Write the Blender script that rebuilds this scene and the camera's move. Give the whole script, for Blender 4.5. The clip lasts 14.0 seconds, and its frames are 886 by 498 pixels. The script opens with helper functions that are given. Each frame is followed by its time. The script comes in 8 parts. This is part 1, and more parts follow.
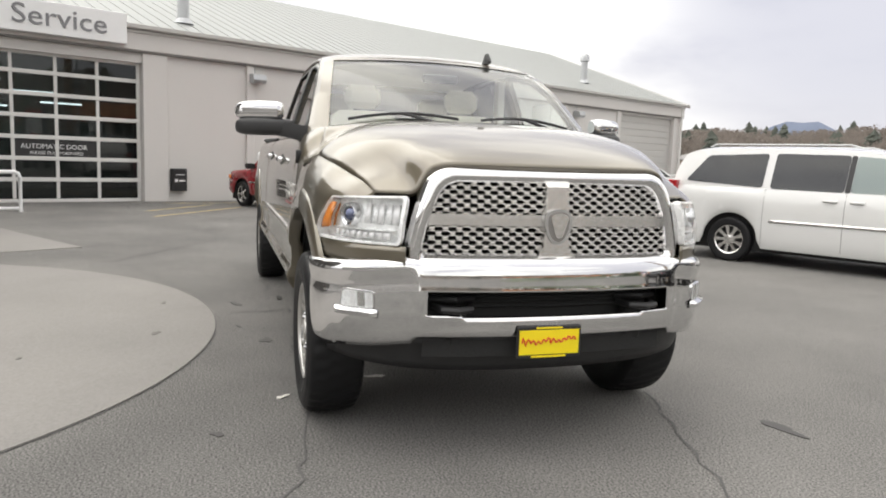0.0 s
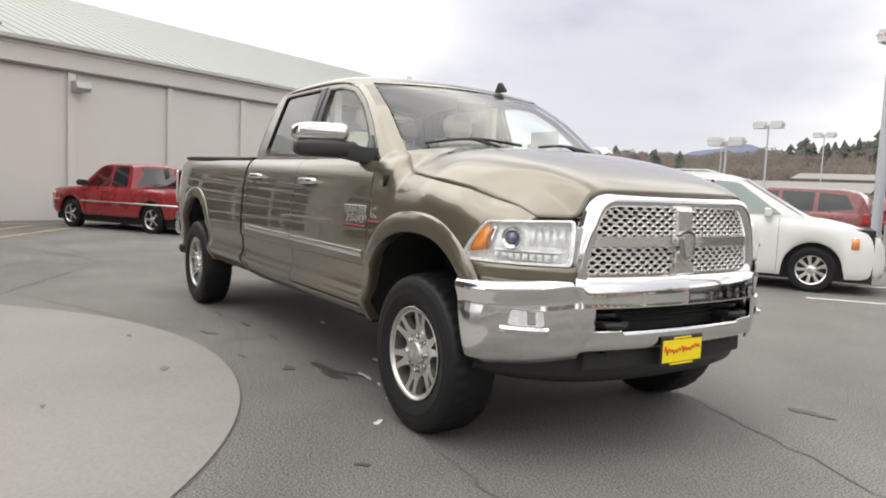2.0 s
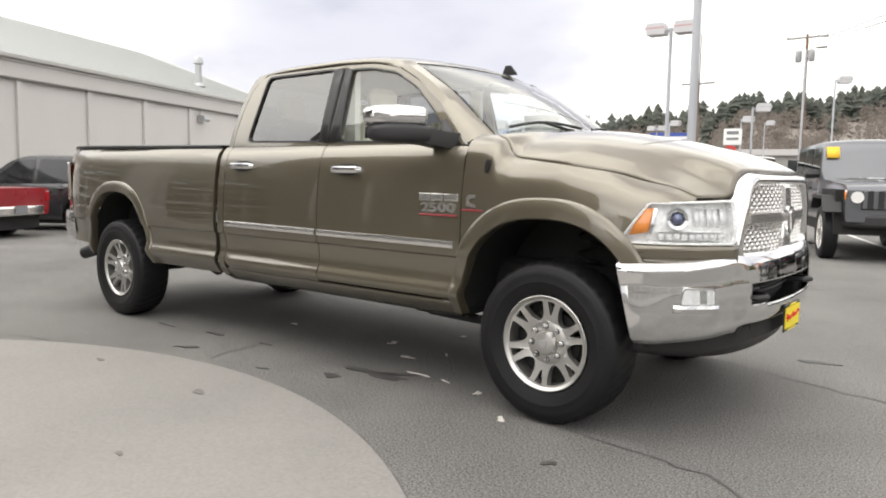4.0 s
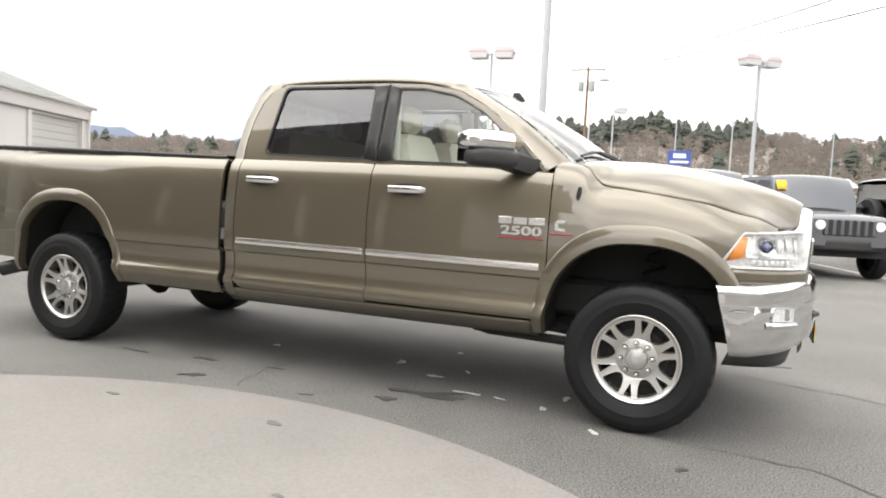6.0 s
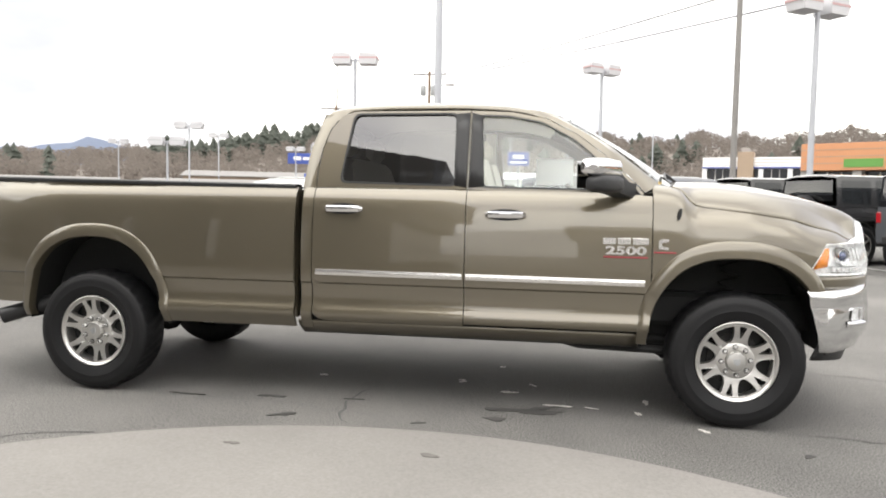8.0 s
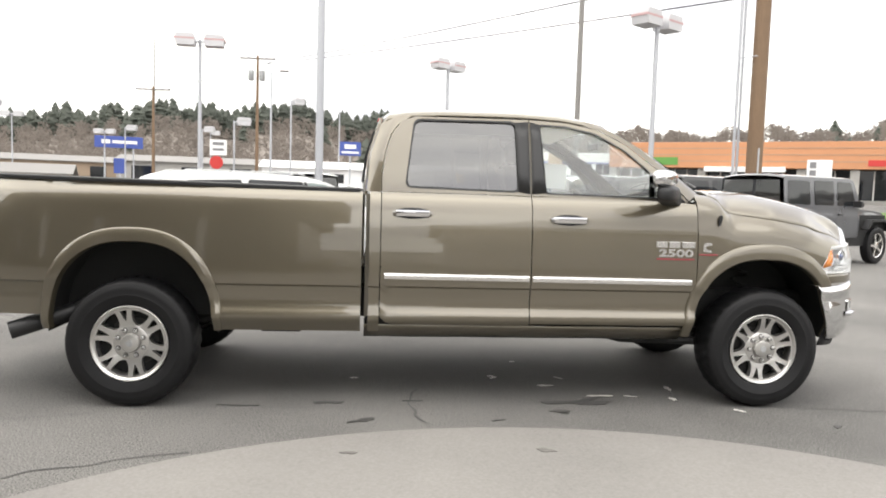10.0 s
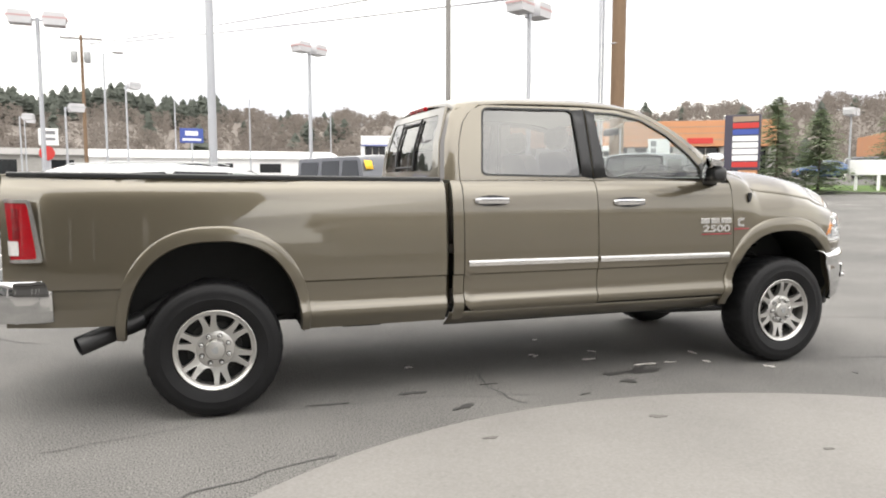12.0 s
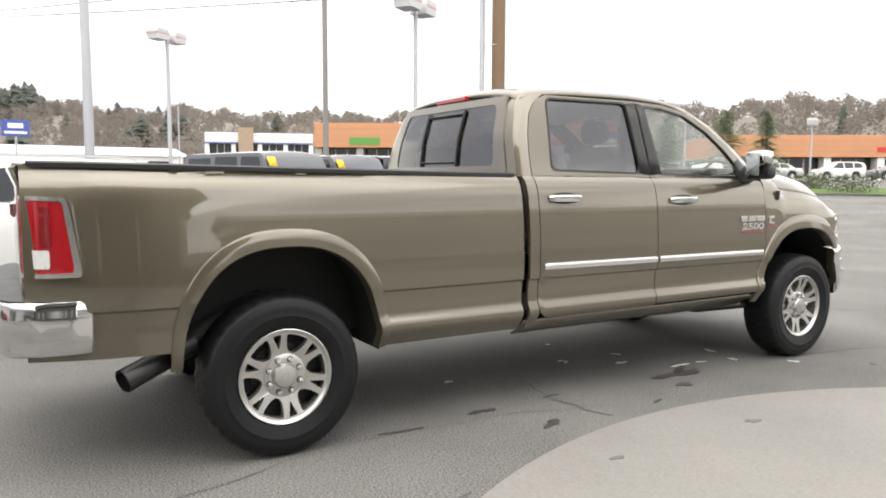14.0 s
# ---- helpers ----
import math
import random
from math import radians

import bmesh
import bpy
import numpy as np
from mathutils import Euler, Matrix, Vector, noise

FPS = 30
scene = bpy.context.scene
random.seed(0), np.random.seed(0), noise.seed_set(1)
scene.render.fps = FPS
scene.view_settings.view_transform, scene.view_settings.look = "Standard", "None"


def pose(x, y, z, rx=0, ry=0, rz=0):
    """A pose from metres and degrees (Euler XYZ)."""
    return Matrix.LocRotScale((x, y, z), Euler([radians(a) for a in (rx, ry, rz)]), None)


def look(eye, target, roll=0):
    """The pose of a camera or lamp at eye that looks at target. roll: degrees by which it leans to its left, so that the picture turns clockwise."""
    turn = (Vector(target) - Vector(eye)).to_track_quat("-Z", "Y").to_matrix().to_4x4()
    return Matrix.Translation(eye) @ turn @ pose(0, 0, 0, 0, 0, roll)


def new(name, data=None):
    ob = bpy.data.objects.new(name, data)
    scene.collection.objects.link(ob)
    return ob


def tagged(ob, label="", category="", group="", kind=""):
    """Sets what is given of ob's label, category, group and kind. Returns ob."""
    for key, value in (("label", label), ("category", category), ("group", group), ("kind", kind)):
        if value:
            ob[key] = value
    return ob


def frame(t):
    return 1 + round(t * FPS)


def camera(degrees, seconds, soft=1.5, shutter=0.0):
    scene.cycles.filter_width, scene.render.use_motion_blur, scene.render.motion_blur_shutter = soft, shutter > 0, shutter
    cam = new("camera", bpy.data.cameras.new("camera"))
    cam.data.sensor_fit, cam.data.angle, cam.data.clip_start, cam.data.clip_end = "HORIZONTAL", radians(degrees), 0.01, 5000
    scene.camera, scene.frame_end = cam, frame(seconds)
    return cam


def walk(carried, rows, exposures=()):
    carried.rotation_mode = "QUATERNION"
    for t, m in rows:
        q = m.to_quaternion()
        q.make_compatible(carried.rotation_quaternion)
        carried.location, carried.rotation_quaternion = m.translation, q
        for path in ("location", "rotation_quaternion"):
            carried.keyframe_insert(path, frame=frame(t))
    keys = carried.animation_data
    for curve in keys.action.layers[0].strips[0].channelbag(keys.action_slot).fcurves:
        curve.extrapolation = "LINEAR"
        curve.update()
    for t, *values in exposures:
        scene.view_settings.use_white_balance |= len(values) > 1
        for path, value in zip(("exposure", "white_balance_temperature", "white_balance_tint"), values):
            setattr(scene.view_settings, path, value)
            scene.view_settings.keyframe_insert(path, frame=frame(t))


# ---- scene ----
from mathutils import geometry

cam = camera(62.8, 14.0, soft=1.9)
PATH = [
    (0, (3.746, -1.407, 1.325), (1.85, -0.819, 1.081), 2.0),
    (0.5, (3.66, -1.802, 1.316), (1.808, -1.074, 1.113), 2.1),
    (1, (3.546, -2.181, 1.31), (1.756, -1.312, 1.106), 1.7),
    (1.5, (3.372, -2.567, 1.303), (1.645, -1.575, 1.122), 2.9),
    (2, (3.187, -2.935, 1.302), (1.524, -1.838, 1.126), 2.5),
    (2.5, (2.915, -3.258, 1.277), (1.334, -2.047, 1.095), 2.1),
    (3, (2.569, -3.553, 1.256), (1.052, -2.263, 1.076), 3.7),
    (3.2, (2.418, -3.678, 1.252), (0.952, -2.33, 1.066), 2.9),
    (5.5, (0.836, -4.847, 1.279), (-0.037, -3.054, 1.114), 3.0),
    (6, (0.461, -5.043, 1.284), (-0.284, -3.194, 1.128), 2.8),
    (6.5, (0.111, -5.216, 1.31), (-0.515, -3.321, 1.176), 0.8),
    (7, (-0.319, -5.323, 1.356), (-0.832, -3.394, 1.23), 1.7),
    (7.5, (-0.722, -5.485, 1.373), (-1.135, -3.531, 1.264), 1.7),
    (8, (-1.114, -5.595, 1.377), (-1.42, -3.623, 1.242), 1.0),
    (8.5, (-1.541, -5.624, 1.414), (-1.731, -3.638, 1.282), 1.7),
    (10.8, (-3.435, -5.835, 1.447), (-3.044, -3.881, 1.28), 0.9),
    (11, (-3.605, -5.8, 1.434), (-3.176, -3.854, 1.265), 0.8),
    (11.5, (-3.98, -5.669, 1.449), (-3.494, -3.739, 1.25), 1.3),
    (12, (-4.365, -5.525, 1.449), (-3.732, -3.637, 1.259), -0.0),
    (12.5, (-4.689, -5.306, 1.423), (-3.962, -3.453, 1.222), 0.4),
    (13, (-4.968, -5.018, 1.435), (-4.136, -3.208, 1.258), 1.7),
    (13.5, (-5.256, -4.788, 1.436), (-4.332, -3.026, 1.232), 0.6),
    (14, (-5.466, -4.496, 1.42), (-4.447, -2.786, 1.23), 0.3),
]
walk(cam, [(t, look(eye, target, roll)) for t, eye, target, roll in PATH], [(0, 0.64), (3, 0.68), (5.5, 1.10), (6.5, 1.18), (8.5, 1.04), (11, 1.03), (14, 1.06)])

# ---- sky and sun ----
SUN_AZ, SUN_EL = 200.0, 52.0
world = bpy.data.worlds.new("overcast_sky")
scene.world = world
world.use_nodes = True
wt = world.node_tree
wt.nodes.clear()
w_out = wt.nodes.new("ShaderNodeOutputWorld")
w_bg = wt.nodes.new("ShaderNodeBackground")
w_sky = wt.nodes.new("ShaderNodeTexSky")
w_sky.sky_type, w_sky.sun_disc = "NISHITA", False
w_sky.sun_elevation, w_sky.sun_rotation = radians(SUN_EL), radians(SUN_AZ)
w_sky.air_density, w_sky.dust_density = 1.0, 2.0
w_dim = wt.nodes.new("ShaderNodeMix")
w_dim.data_type, w_dim.blend_type = "RGBA", "MULTIPLY"
w_dim.inputs[0].default_value = 1.0
w_dim.inputs[7].default_value = (0.11, 0.11, 0.11, 1)
w_tc = wt.nodes.new("ShaderNodeTexCoord")
w_map = wt.nodes.new("ShaderNodeMapping")
w_map.inputs["Scale"].default_value = (1.0, 1.0, 2.6)
w_noise = wt.nodes.new("ShaderNodeTexNoise")
w_noise.inputs["Scale"].default_value = 2.1
w_noise.inputs["Detail"].default_value = 6.0
w_noise.inputs["Roughness"].default_value = 0.52
w_ramp = wt.nodes.new("ShaderNodeValToRGB")
w_ramp.color_ramp.elements[0].position, w_ramp.color_ramp.elements[0].color = 0.40, (0.62, 0.61, 0.635, 1)
w_ramp.color_ramp.elements[1].position, w_ramp.color_ramp.elements[1].color = 0.60, (1.24, 1.205, 1.11, 1)
w_mix = wt.nodes.new("ShaderNodeMix")
w_mix.data_type = "RGBA"
w_mix.inputs[0].default_value = 0.93
wt.links.new(w_tc.outputs["Generated"], w_map.inputs["Vector"])
wt.links.new(w_map.outputs["Vector"], w_noise.inputs["Vector"])
wt.links.new(w_noise.outputs["Fac"], w_ramp.inputs["Fac"])
wt.links.new(w_sky.outputs["Color"], w_dim.inputs[6])
wt.links.new(w_dim.outputs[2], w_mix.inputs[6])
w_sep = wt.nodes.new("ShaderNodeSeparateXYZ")
wt.links.new(w_tc.outputs["Generated"], w_sep.inputs[0])
w_top = wt.nodes.new("ShaderNodeMapRange")
w_top.inputs["From Min"].default_value, w_top.inputs["From Max"].default_value = 0.0, 1.0
w_top.inputs["To Min"].default_value, w_top.inputs["To Max"].default_value = 0.86, 1.55
wt.links.new(w_sep.outputs["Z"], w_top.inputs["Value"])
w_lum = wt.nodes.new("ShaderNodeVectorMath")
w_lum.operation = "SCALE"
wt.links.new(w_ramp.outputs["Color"], w_lum.inputs[0])
wt.links.new(w_top.outputs["Result"], w_lum.inputs["Scale"])
w_dir = wt.nodes.new("ShaderNodeVectorMath")
w_dir.operation = "DOT_PRODUCT"
w_dir.inputs[1].default_value = Vector((-0.66, 0.72, 0.24)).normalized()
wt.links.new(w_tc.outputs["Generated"], w_dir.inputs[0])
w_bank = wt.nodes.new("ShaderNodeMapRange")
w_bank.interpolation_type = "SMOOTHSTEP"
w_bank.inputs["From Min"].default_value, w_bank.inputs["From Max"].default_value = 0.925, 0.998
wt.links.new(w_dir.outputs["Value"], w_bank.inputs["Value"])
w_gain = wt.nodes.new("ShaderNodeMath")
w_gain.operation = "MULTIPLY"
w_gain.inputs[1].default_value = 1.7
wt.links.new(w_noise.outputs["Fac"], w_gain.inputs[0])
w_bank_n = wt.nodes.new("ShaderNodeMath")
w_bank_n.operation, w_bank_n.use_clamp = "MULTIPLY", True
wt.links.new(w_bank.outputs["Result"], w_bank_n.inputs[0])
wt.links.new(w_gain.outputs[0], w_bank_n.inputs[1])
w_cloud = wt.nodes.new("ShaderNodeMix")
w_cloud.data_type, w_cloud.blend_type = "RGBA", "MIX"
wt.links.new(w_bank_n.outputs[0], w_cloud.inputs[0])
wt.links.new(w_lum.outputs[0], w_cloud.inputs[6])
w_cloud.inputs[7].default_value = (0.43, 0.43, 0.49, 1)
wt.links.new(w_cloud.outputs[2], w_mix.inputs[7])
wt.links.new(w_mix.outputs[2], w_bg.inputs["Color"])
w_bg.inputs["Strength"].default_value = 1.0
wt.links.new(w_bg.outputs["Background"], w_out.inputs["Surface"])

sun = new("sun", bpy.data.lights.new("sun", "SUN"))
sun.data.energy, sun.data.angle, sun.data.color = 0.9, radians(90), (1.0, 0.97, 0.93)
sun.matrix_world = look((0, 0, 30), (30 * math.cos(radians(SUN_EL)) * -math.sin(radians(SUN_AZ)), -30 * math.cos(radians(SUN_EL)) * math.cos(radians(SUN_AZ)), 30 - 30 * math.sin(radians(SUN_EL))))


# ---- materials ----
def mat(name, base, rough=0.5, metal=0.0, vary=0.12, scale=6.0, fine=90.0, bump=0.0, bump_scale=60.0, coat=0.0, spec=0.5, second=None,
        stain=0.0, emit=0.0, grit=0.9, aniso=(1, 1, 1), rnd=0.0, coords="Object"):
    """A principled surface with colour variation at two scales, uneven gloss and fine relief."""
    m = bpy.data.materials.new(name)
    m.use_nodes = True
    t = m.node_tree
    b = t.nodes["Principled BSDF"]
    b.inputs["Roughness"].default_value = rough
    b.inputs["Metallic"].default_value = metal
    b.inputs["Coat Weight"].default_value = coat
    b.inputs["Coat Roughness"].default_value = 0.03
    b.inputs["Specular IOR Level"].default_value = spec
    b.inputs["Base Color"].default_value = (*base, 1)
    if emit:
        b.inputs["Emission Color"].default_value = (*base, 1)
        b.inputs["Emission Strength"].default_value = emit
    if not (vary or bump or rnd):
        return m
    tc = t.nodes.new("ShaderNodeTexCoord")
    mp = t.nodes.new("ShaderNodeMapping")
    mp.inputs["Scale"].default_value = aniso
    t.links.new(tc.outputs[coords], mp.inputs["Vector"])

    def noise_node(s, detail=4.0, rgh=0.55):
        n = t.nodes.new("ShaderNodeTexNoise")
        n.inputs["Scale"].default_value, n.inputs["Detail"].default_value, n.inputs["Roughness"].default_value = s, detail, rgh
        t.links.new(mp.outputs["Vector"], n.inputs["Vector"])
        return n.outputs["Fac"]

    def maths(op, a, c, clamp=False):
        n = t.nodes.new("ShaderNodeMath")
        n.operation, n.use_clamp = op, clamp
        for s, v in zip(n.inputs, (a, c)):
            if isinstance(v, (int, float)):
                s.default_value = v
            else:
                t.links.new(v, s)
        return n.outputs[0]

    large, small = noise_node(scale), noise_node(fine, 3.0)
    both = maths("ADD", maths("MULTIPLY", maths("SUBTRACT", large, 0.5), 1.3), maths("MULTIPLY", maths("SUBTRACT", small, 0.5), grit))
    if rnd:
        info = t.nodes.new("ShaderNodeObjectInfo")
        both = maths("ADD", both, maths("MULTIPLY", maths("SUBTRACT", info.outputs["Random"], 0.5), rnd))
    gain = maths("ADD", maths("MULTIPLY", both, 2.0 * vary), 1.0)
    sc = t.nodes.new("ShaderNodeVectorMath")
    sc.operation = "SCALE"
    if second:
        mx = t.nodes.new("ShaderNodeMix")
        mx.data_type = "RGBA"
        rp = t.nodes.new("ShaderNodeValToRGB")
        rp.color_ramp.elements[0].position, rp.color_ramp.elements[1].position = 0.5 - stain, 0.5 + stain
        t.links.new(noise_node(scale * 0.37, 5.0), rp.inputs["Fac"])
        t.links.new(rp.outputs["Color"], mx.inputs[0])
        mx.inputs[6].default_value, mx.inputs[7].default_value = (*base, 1), (*second, 1)
        t.links.new(mx.outputs[2], sc.inputs[0])
    else:
        sc.inputs[0].default_value = base
    t.links.new(gain, sc.inputs["Scale"])
    t.links.new(sc.outputs[0], b.inputs["Base Color"])
    if metal < 0.9:
        t.links.new(maths("ADD", maths("MULTIPLY", maths("SUBTRACT", large, 0.5), 0.25 * min(1, rough * 2)), rough, True), b.inputs["Roughness"])
    if bump:
        bp = t.nodes.new("ShaderNodeBump")
        bp.inputs["Strength"].default_value, bp.inputs["Distance"].default_value = bump, 0.01
        t.links.new(noise_node(bump_scale, 4.0, 0.65), bp.inputs["Height"])
        t.links.new(bp.outputs["Normal"], b.inputs["Normal"])
    return m


def two_sided(m):
    """Twigs and needles pass on light from both sides."""
    t = m.node_tree
    b = t.nodes["Principled BSDF"]
    tl, mx = t.nodes.new("ShaderNodeBsdfTranslucent"), t.nodes.new("ShaderNodeMixShader")
    mx.inputs[0].default_value = 0.5
    link = b.inputs["Base Color"].links[0]
    t.links.new(link.from_socket, tl.inputs["Color"])
    t.links.new(b.outputs[0], mx.inputs[1])
    t.links.new(tl.outputs[0], mx.inputs[2])
    t.links.new(mx.outputs[0], t.nodes["Material Output"].inputs["Surface"])


def glass(name, tint, ior=1.45, gloss=1.0):
    """Thin window glass: clear or tinted, with a mirror coat that grows at grazing angles."""
    m = bpy.data.materials.new(name)
    m.use_nodes = True
    t = m.node_tree
    t.nodes.clear()
    out, mix = t.nodes.new("ShaderNodeOutputMaterial"), t.nodes.new("ShaderNodeMixShader")
    tr, gl, lw = t.nodes.new("ShaderNodeBsdfTransparent"), t.nodes.new("ShaderNodeBsdfGlossy"), t.nodes.new("ShaderNodeLayerWeight")
    edge, fr = t.nodes.new("ShaderNodeMath"), t.nodes.new("ShaderNodeMath")
    least = ((ior - 1) / (ior + 1)) ** 2
    edge.operation, edge.inputs[1].default_value = "POWER", 5.0
    fr.operation, fr.inputs[1].default_value, fr.inputs[2].default_value = "MULTIPLY_ADD", 1 - least, least
    t.links.new(lw.outputs["Facing"], edge.inputs[0])
    t.links.new(edge.outputs[0], fr.inputs[0])
    tr.inputs["Color"].default_value = (*tint, 1)
    gl.inputs["Roughness"].default_value, gl.inputs["Color"].default_value = 0.015, (gloss, gloss, gloss, 1)
    for a, c in ((fr.outputs[0], mix.inputs[0]), (tr.outputs[0], mix.inputs[1]), (gl.outputs[0], mix.inputs[2]), (mix.outputs[0], out.inputs["Surface"])):
        t.links.new(a, c)
    return m


ASPHALT = mat("asphalt", (0.182, 0.176, 0.166), 0.9, vary=0.27, scale=0.8, fine=100.0, bump=0.45, bump_scale=120.0, second=(0.132, 0.128, 0.122), stain=0.14, grit=7.0, spec=0.3)
CONCRETE = mat("concrete", (0.255, 0.242, 0.226), 0.85, vary=0.12, scale=1.1, fine=60.0, bump=0.3, bump_scale=90.0, second=(0.215, 0.205, 0.193), stain=0.18, grit=2.0)
CRACK = mat("tar_crack", (0.080, 0.077, 0.075), 0.7, vary=0.2, scale=8)
PAD_STAIN = mat("pad_stain", (0.150, 0.140, 0.130), 0.8, vary=0.3, scale=20)
OIL = mat("oil_stain", (0.055, 0.052, 0.050), 0.6, vary=0.4, scale=9)
LITTER = mat("dried_white_litter", (0.62, 0.60, 0.56), 0.85, vary=0.2, scale=30)
LINE_WHITE = mat("road_paint_white", (0.62, 0.61, 0.58), 0.75, vary=0.2, scale=5, fine=60)
LINE_YELLOW = mat("road_paint_yellow", (0.45, 0.34, 0.16), 0.8, vary=0.3, scale=4, fine=50)
WALL = mat("painted_wall", (0.60, 0.58, 0.56), 0.75, vary=0.035, scale=0.8, fine=35, bump=0.12, bump_scale=70, aniso=(1, 1, 0.35))
TRIM_PAINT = mat("trim_paint", (0.66, 0.65, 0.63), 0.55, vary=0.04, scale=2.0, fine=40)
ROOF_METAL = mat("roof_metal", (0.36, 0.37, 0.36), 0.6, metal=0.1, vary=0.07, scale=0.6, fine=20)
SHOW_WALL = mat("dark_showroom_render", (0.085, 0.080, 0.074), 0.7, vary=0.08, scale=0.8)
GREY_DOOR = mat("grey_shutter_paint", (0.48, 0.47, 0.45), 0.6, vary=0.05, scale=1.4)
# invented dark panel surface that darkens reflections in the truck
DARK_PANEL = mat("dark_window_panel", (0.10, 0.097, 0.092), 0.6, vary=0.10, scale=1.4, aniso=(1, 1, 12))
DARK_GLASS = mat("dark_window_glass", (0.018, 0.020, 0.022), 0.04, vary=0.3, scale=2.0, spec=0.6)
SIGN_WHITE = mat("sign_white", (0.78, 0.78, 0.78), 0.45, vary=0.03, scale=3)
SIGN_GREY = mat("sign_letter_grey", (0.20, 0.20, 0.21), 0.5, vary=0.05, scale=5)
BLACK_PLASTIC = mat("black_plastic", (0.018, 0.018, 0.019), 0.48, vary=0.15, scale=14, bump=0.1, bump_scale=250)
GALV = mat("galvanised_steel", (0.46, 0.47, 0.48), 0.45, metal=0.6, vary=0.1, scale=5)
POLE_GREY = mat("pole_paint_grey", (0.42, 0.43, 0.46), 0.5, metal=0.2, vary=0.06, scale=2)
POLE_DARK = mat("pole_weathered_grey", (0.22, 0.21, 0.20), 0.7, vary=0.12, scale=3)
POLE_WOOD = mat("pole_wood", (0.19, 0.125, 0.078), 0.85, vary=0.25, scale=7, fine=60, aniso=(6, 6, 0.4), bump=0.4, bump_scale=40)
LAMP_GREY = mat("lamp_housing_paint", (0.52, 0.515, 0.53), 0.55, vary=0.08, scale=2.0)
WIRE = mat("wire", (0.06, 0.06, 0.065), 0.6, vary=0)
# WOOD_BARE and CONIFER are paled so their colour carries distance haze
WOOD_BARE = mat("hazed_bare_twigs", (0.235, 0.207, 0.183), 0.95, vary=0.10, scale=0.05, fine=1.2)
CONIFER = mat("hazed_conifer_needles", (0.150, 0.165, 0.140), 0.9, vary=0.2, scale=0.3, fine=5.0)
CONIFER_NEAR = mat("fir_needles", (0.22, 0.27, 0.16), 0.9, vary=0.5, scale=1.5, fine=14.0)
BARK = mat("bark", (0.13, 0.10, 0.08), 0.9, vary=0.3, scale=6, bump=0.4)
# lightened for haze, like the far woods that stand on it
FOREST_FLOOR = mat("hazed_hill_brush", (0.205, 0.180, 0.158), 0.95, vary=0.2, scale=0.03, fine=0.4)
# the blue-grey of distance haze is put into this colour
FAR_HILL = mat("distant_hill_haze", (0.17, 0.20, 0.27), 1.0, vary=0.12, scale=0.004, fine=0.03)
GRASS = mat("mown_grass", (0.085, 0.145, 0.030), 0.95, vary=0.3, scale=0.6, fine=18, bump=0.6, bump_scale=60)
HEDGE = mat("hedge_leaves", (0.12, 0.135, 0.085), 0.9, vary=0.4, scale=3, fine=30)
KERB = mat("kerb_concrete", (0.34, 0.33, 0.31), 0.85, vary=0.15, scale=2)
ORANGE = mat("orange_cladding", (0.50, 0.235, 0.115), 0.6, vary=0.08, scale=0.8)
TAN = mat("tan_render", (0.33, 0.25, 0.18), 0.75, vary=0.08, scale=0.8)
SHOP_DARK = mat("shop_interior_dark", (0.030, 0.028, 0.027), 0.35, vary=0.4, scale=1.5)
FADED_STRIPE = mat("faded_pink_stripe", (0.50, 0.33, 0.33), 0.6, vary=0.1)
RED_SIGN = mat("sign_red", (0.50, 0.035, 0.03), 0.5, vary=0.05)
BLUE_SIGN = mat("sign_blue", (0.05, 0.085, 0.33), 0.45, vary=0.08)
PURPLE_SIGN = mat("sign_dark_purple", (0.055, 0.05, 0.075), 0.5, vary=0.08)
GREEN_SIGN = mat("sign_green", (0.10, 0.26, 0.05), 0.5, vary=0.05)

for leaf_mat in (WOOD_BARE, CONIFER, CONIFER_NEAR):
    two_sided(leaf_mat)

# vehicle materials
OLIVE = mat("olive_tan_pearl_paint", (0.143, 0.123, 0.086), 0.33, metal=0.62, vary=0.03, scale=1.5, fine=900, coat=1.0)
OLIVE.node_tree.nodes["Principled BSDF"].inputs["Coat IOR"].default_value = 1.75
IRON = mat("brake_iron", (0.022, 0.021, 0.020), 0.6, metal=0.3, vary=0.3, scale=20)
WHEEL_SILVER = mat("wheel_silver", (0.60, 0.59, 0.57), 0.33, metal=0.9, vary=0.05, scale=14)
RED_DARK = mat("dark_red_lens", (0.20, 0.006, 0.010), 0.15, vary=0.2, scale=60, coat=1.0)
CHROME = mat("chrome", (0.74, 0.74, 0.745), 0.06, metal=1.0, vary=0.03, scale=9)
CHROME_SOFT = mat("bright_aluminium", (0.78, 0.77, 0.75), 0.27, metal=1.0, vary=0.06, scale=14)
SATIN_BLACK = mat("satin_black_trim", (0.016, 0.016, 0.017), 0.42, vary=0.1, scale=8)
UNDER_BLACK = mat("underbody_black", (0.012, 0.012, 0.012), 0.75, vary=0.3, scale=10, bump=0.2)
RUBBER = mat("tyre_rubber", (0.010, 0.010, 0.011), 0.50, spec=0.28, vary=0.25, scale=9, fine=120, bump=0.15, bump_scale=180)
LENS_CLEAR = glass("clear_lamp_lens", (0.93, 0.94, 0.95), 1.35)
AMBER = mat("amber_reflector", (0.78, 0.25, 0.03), 0.15, vary=0.08, scale=50, coat=0.8)
RED_LENS = mat("red_lamp_lens", (0.36, 0.008, 0.014), 0.12, vary=0.15, scale=40, coat=1.0)
LAMP_WHITE = mat("white_lamp_insert", (0.80, 0.79, 0.78), 0.3, metal=0.15, vary=0.1, scale=40, coat=1.0)
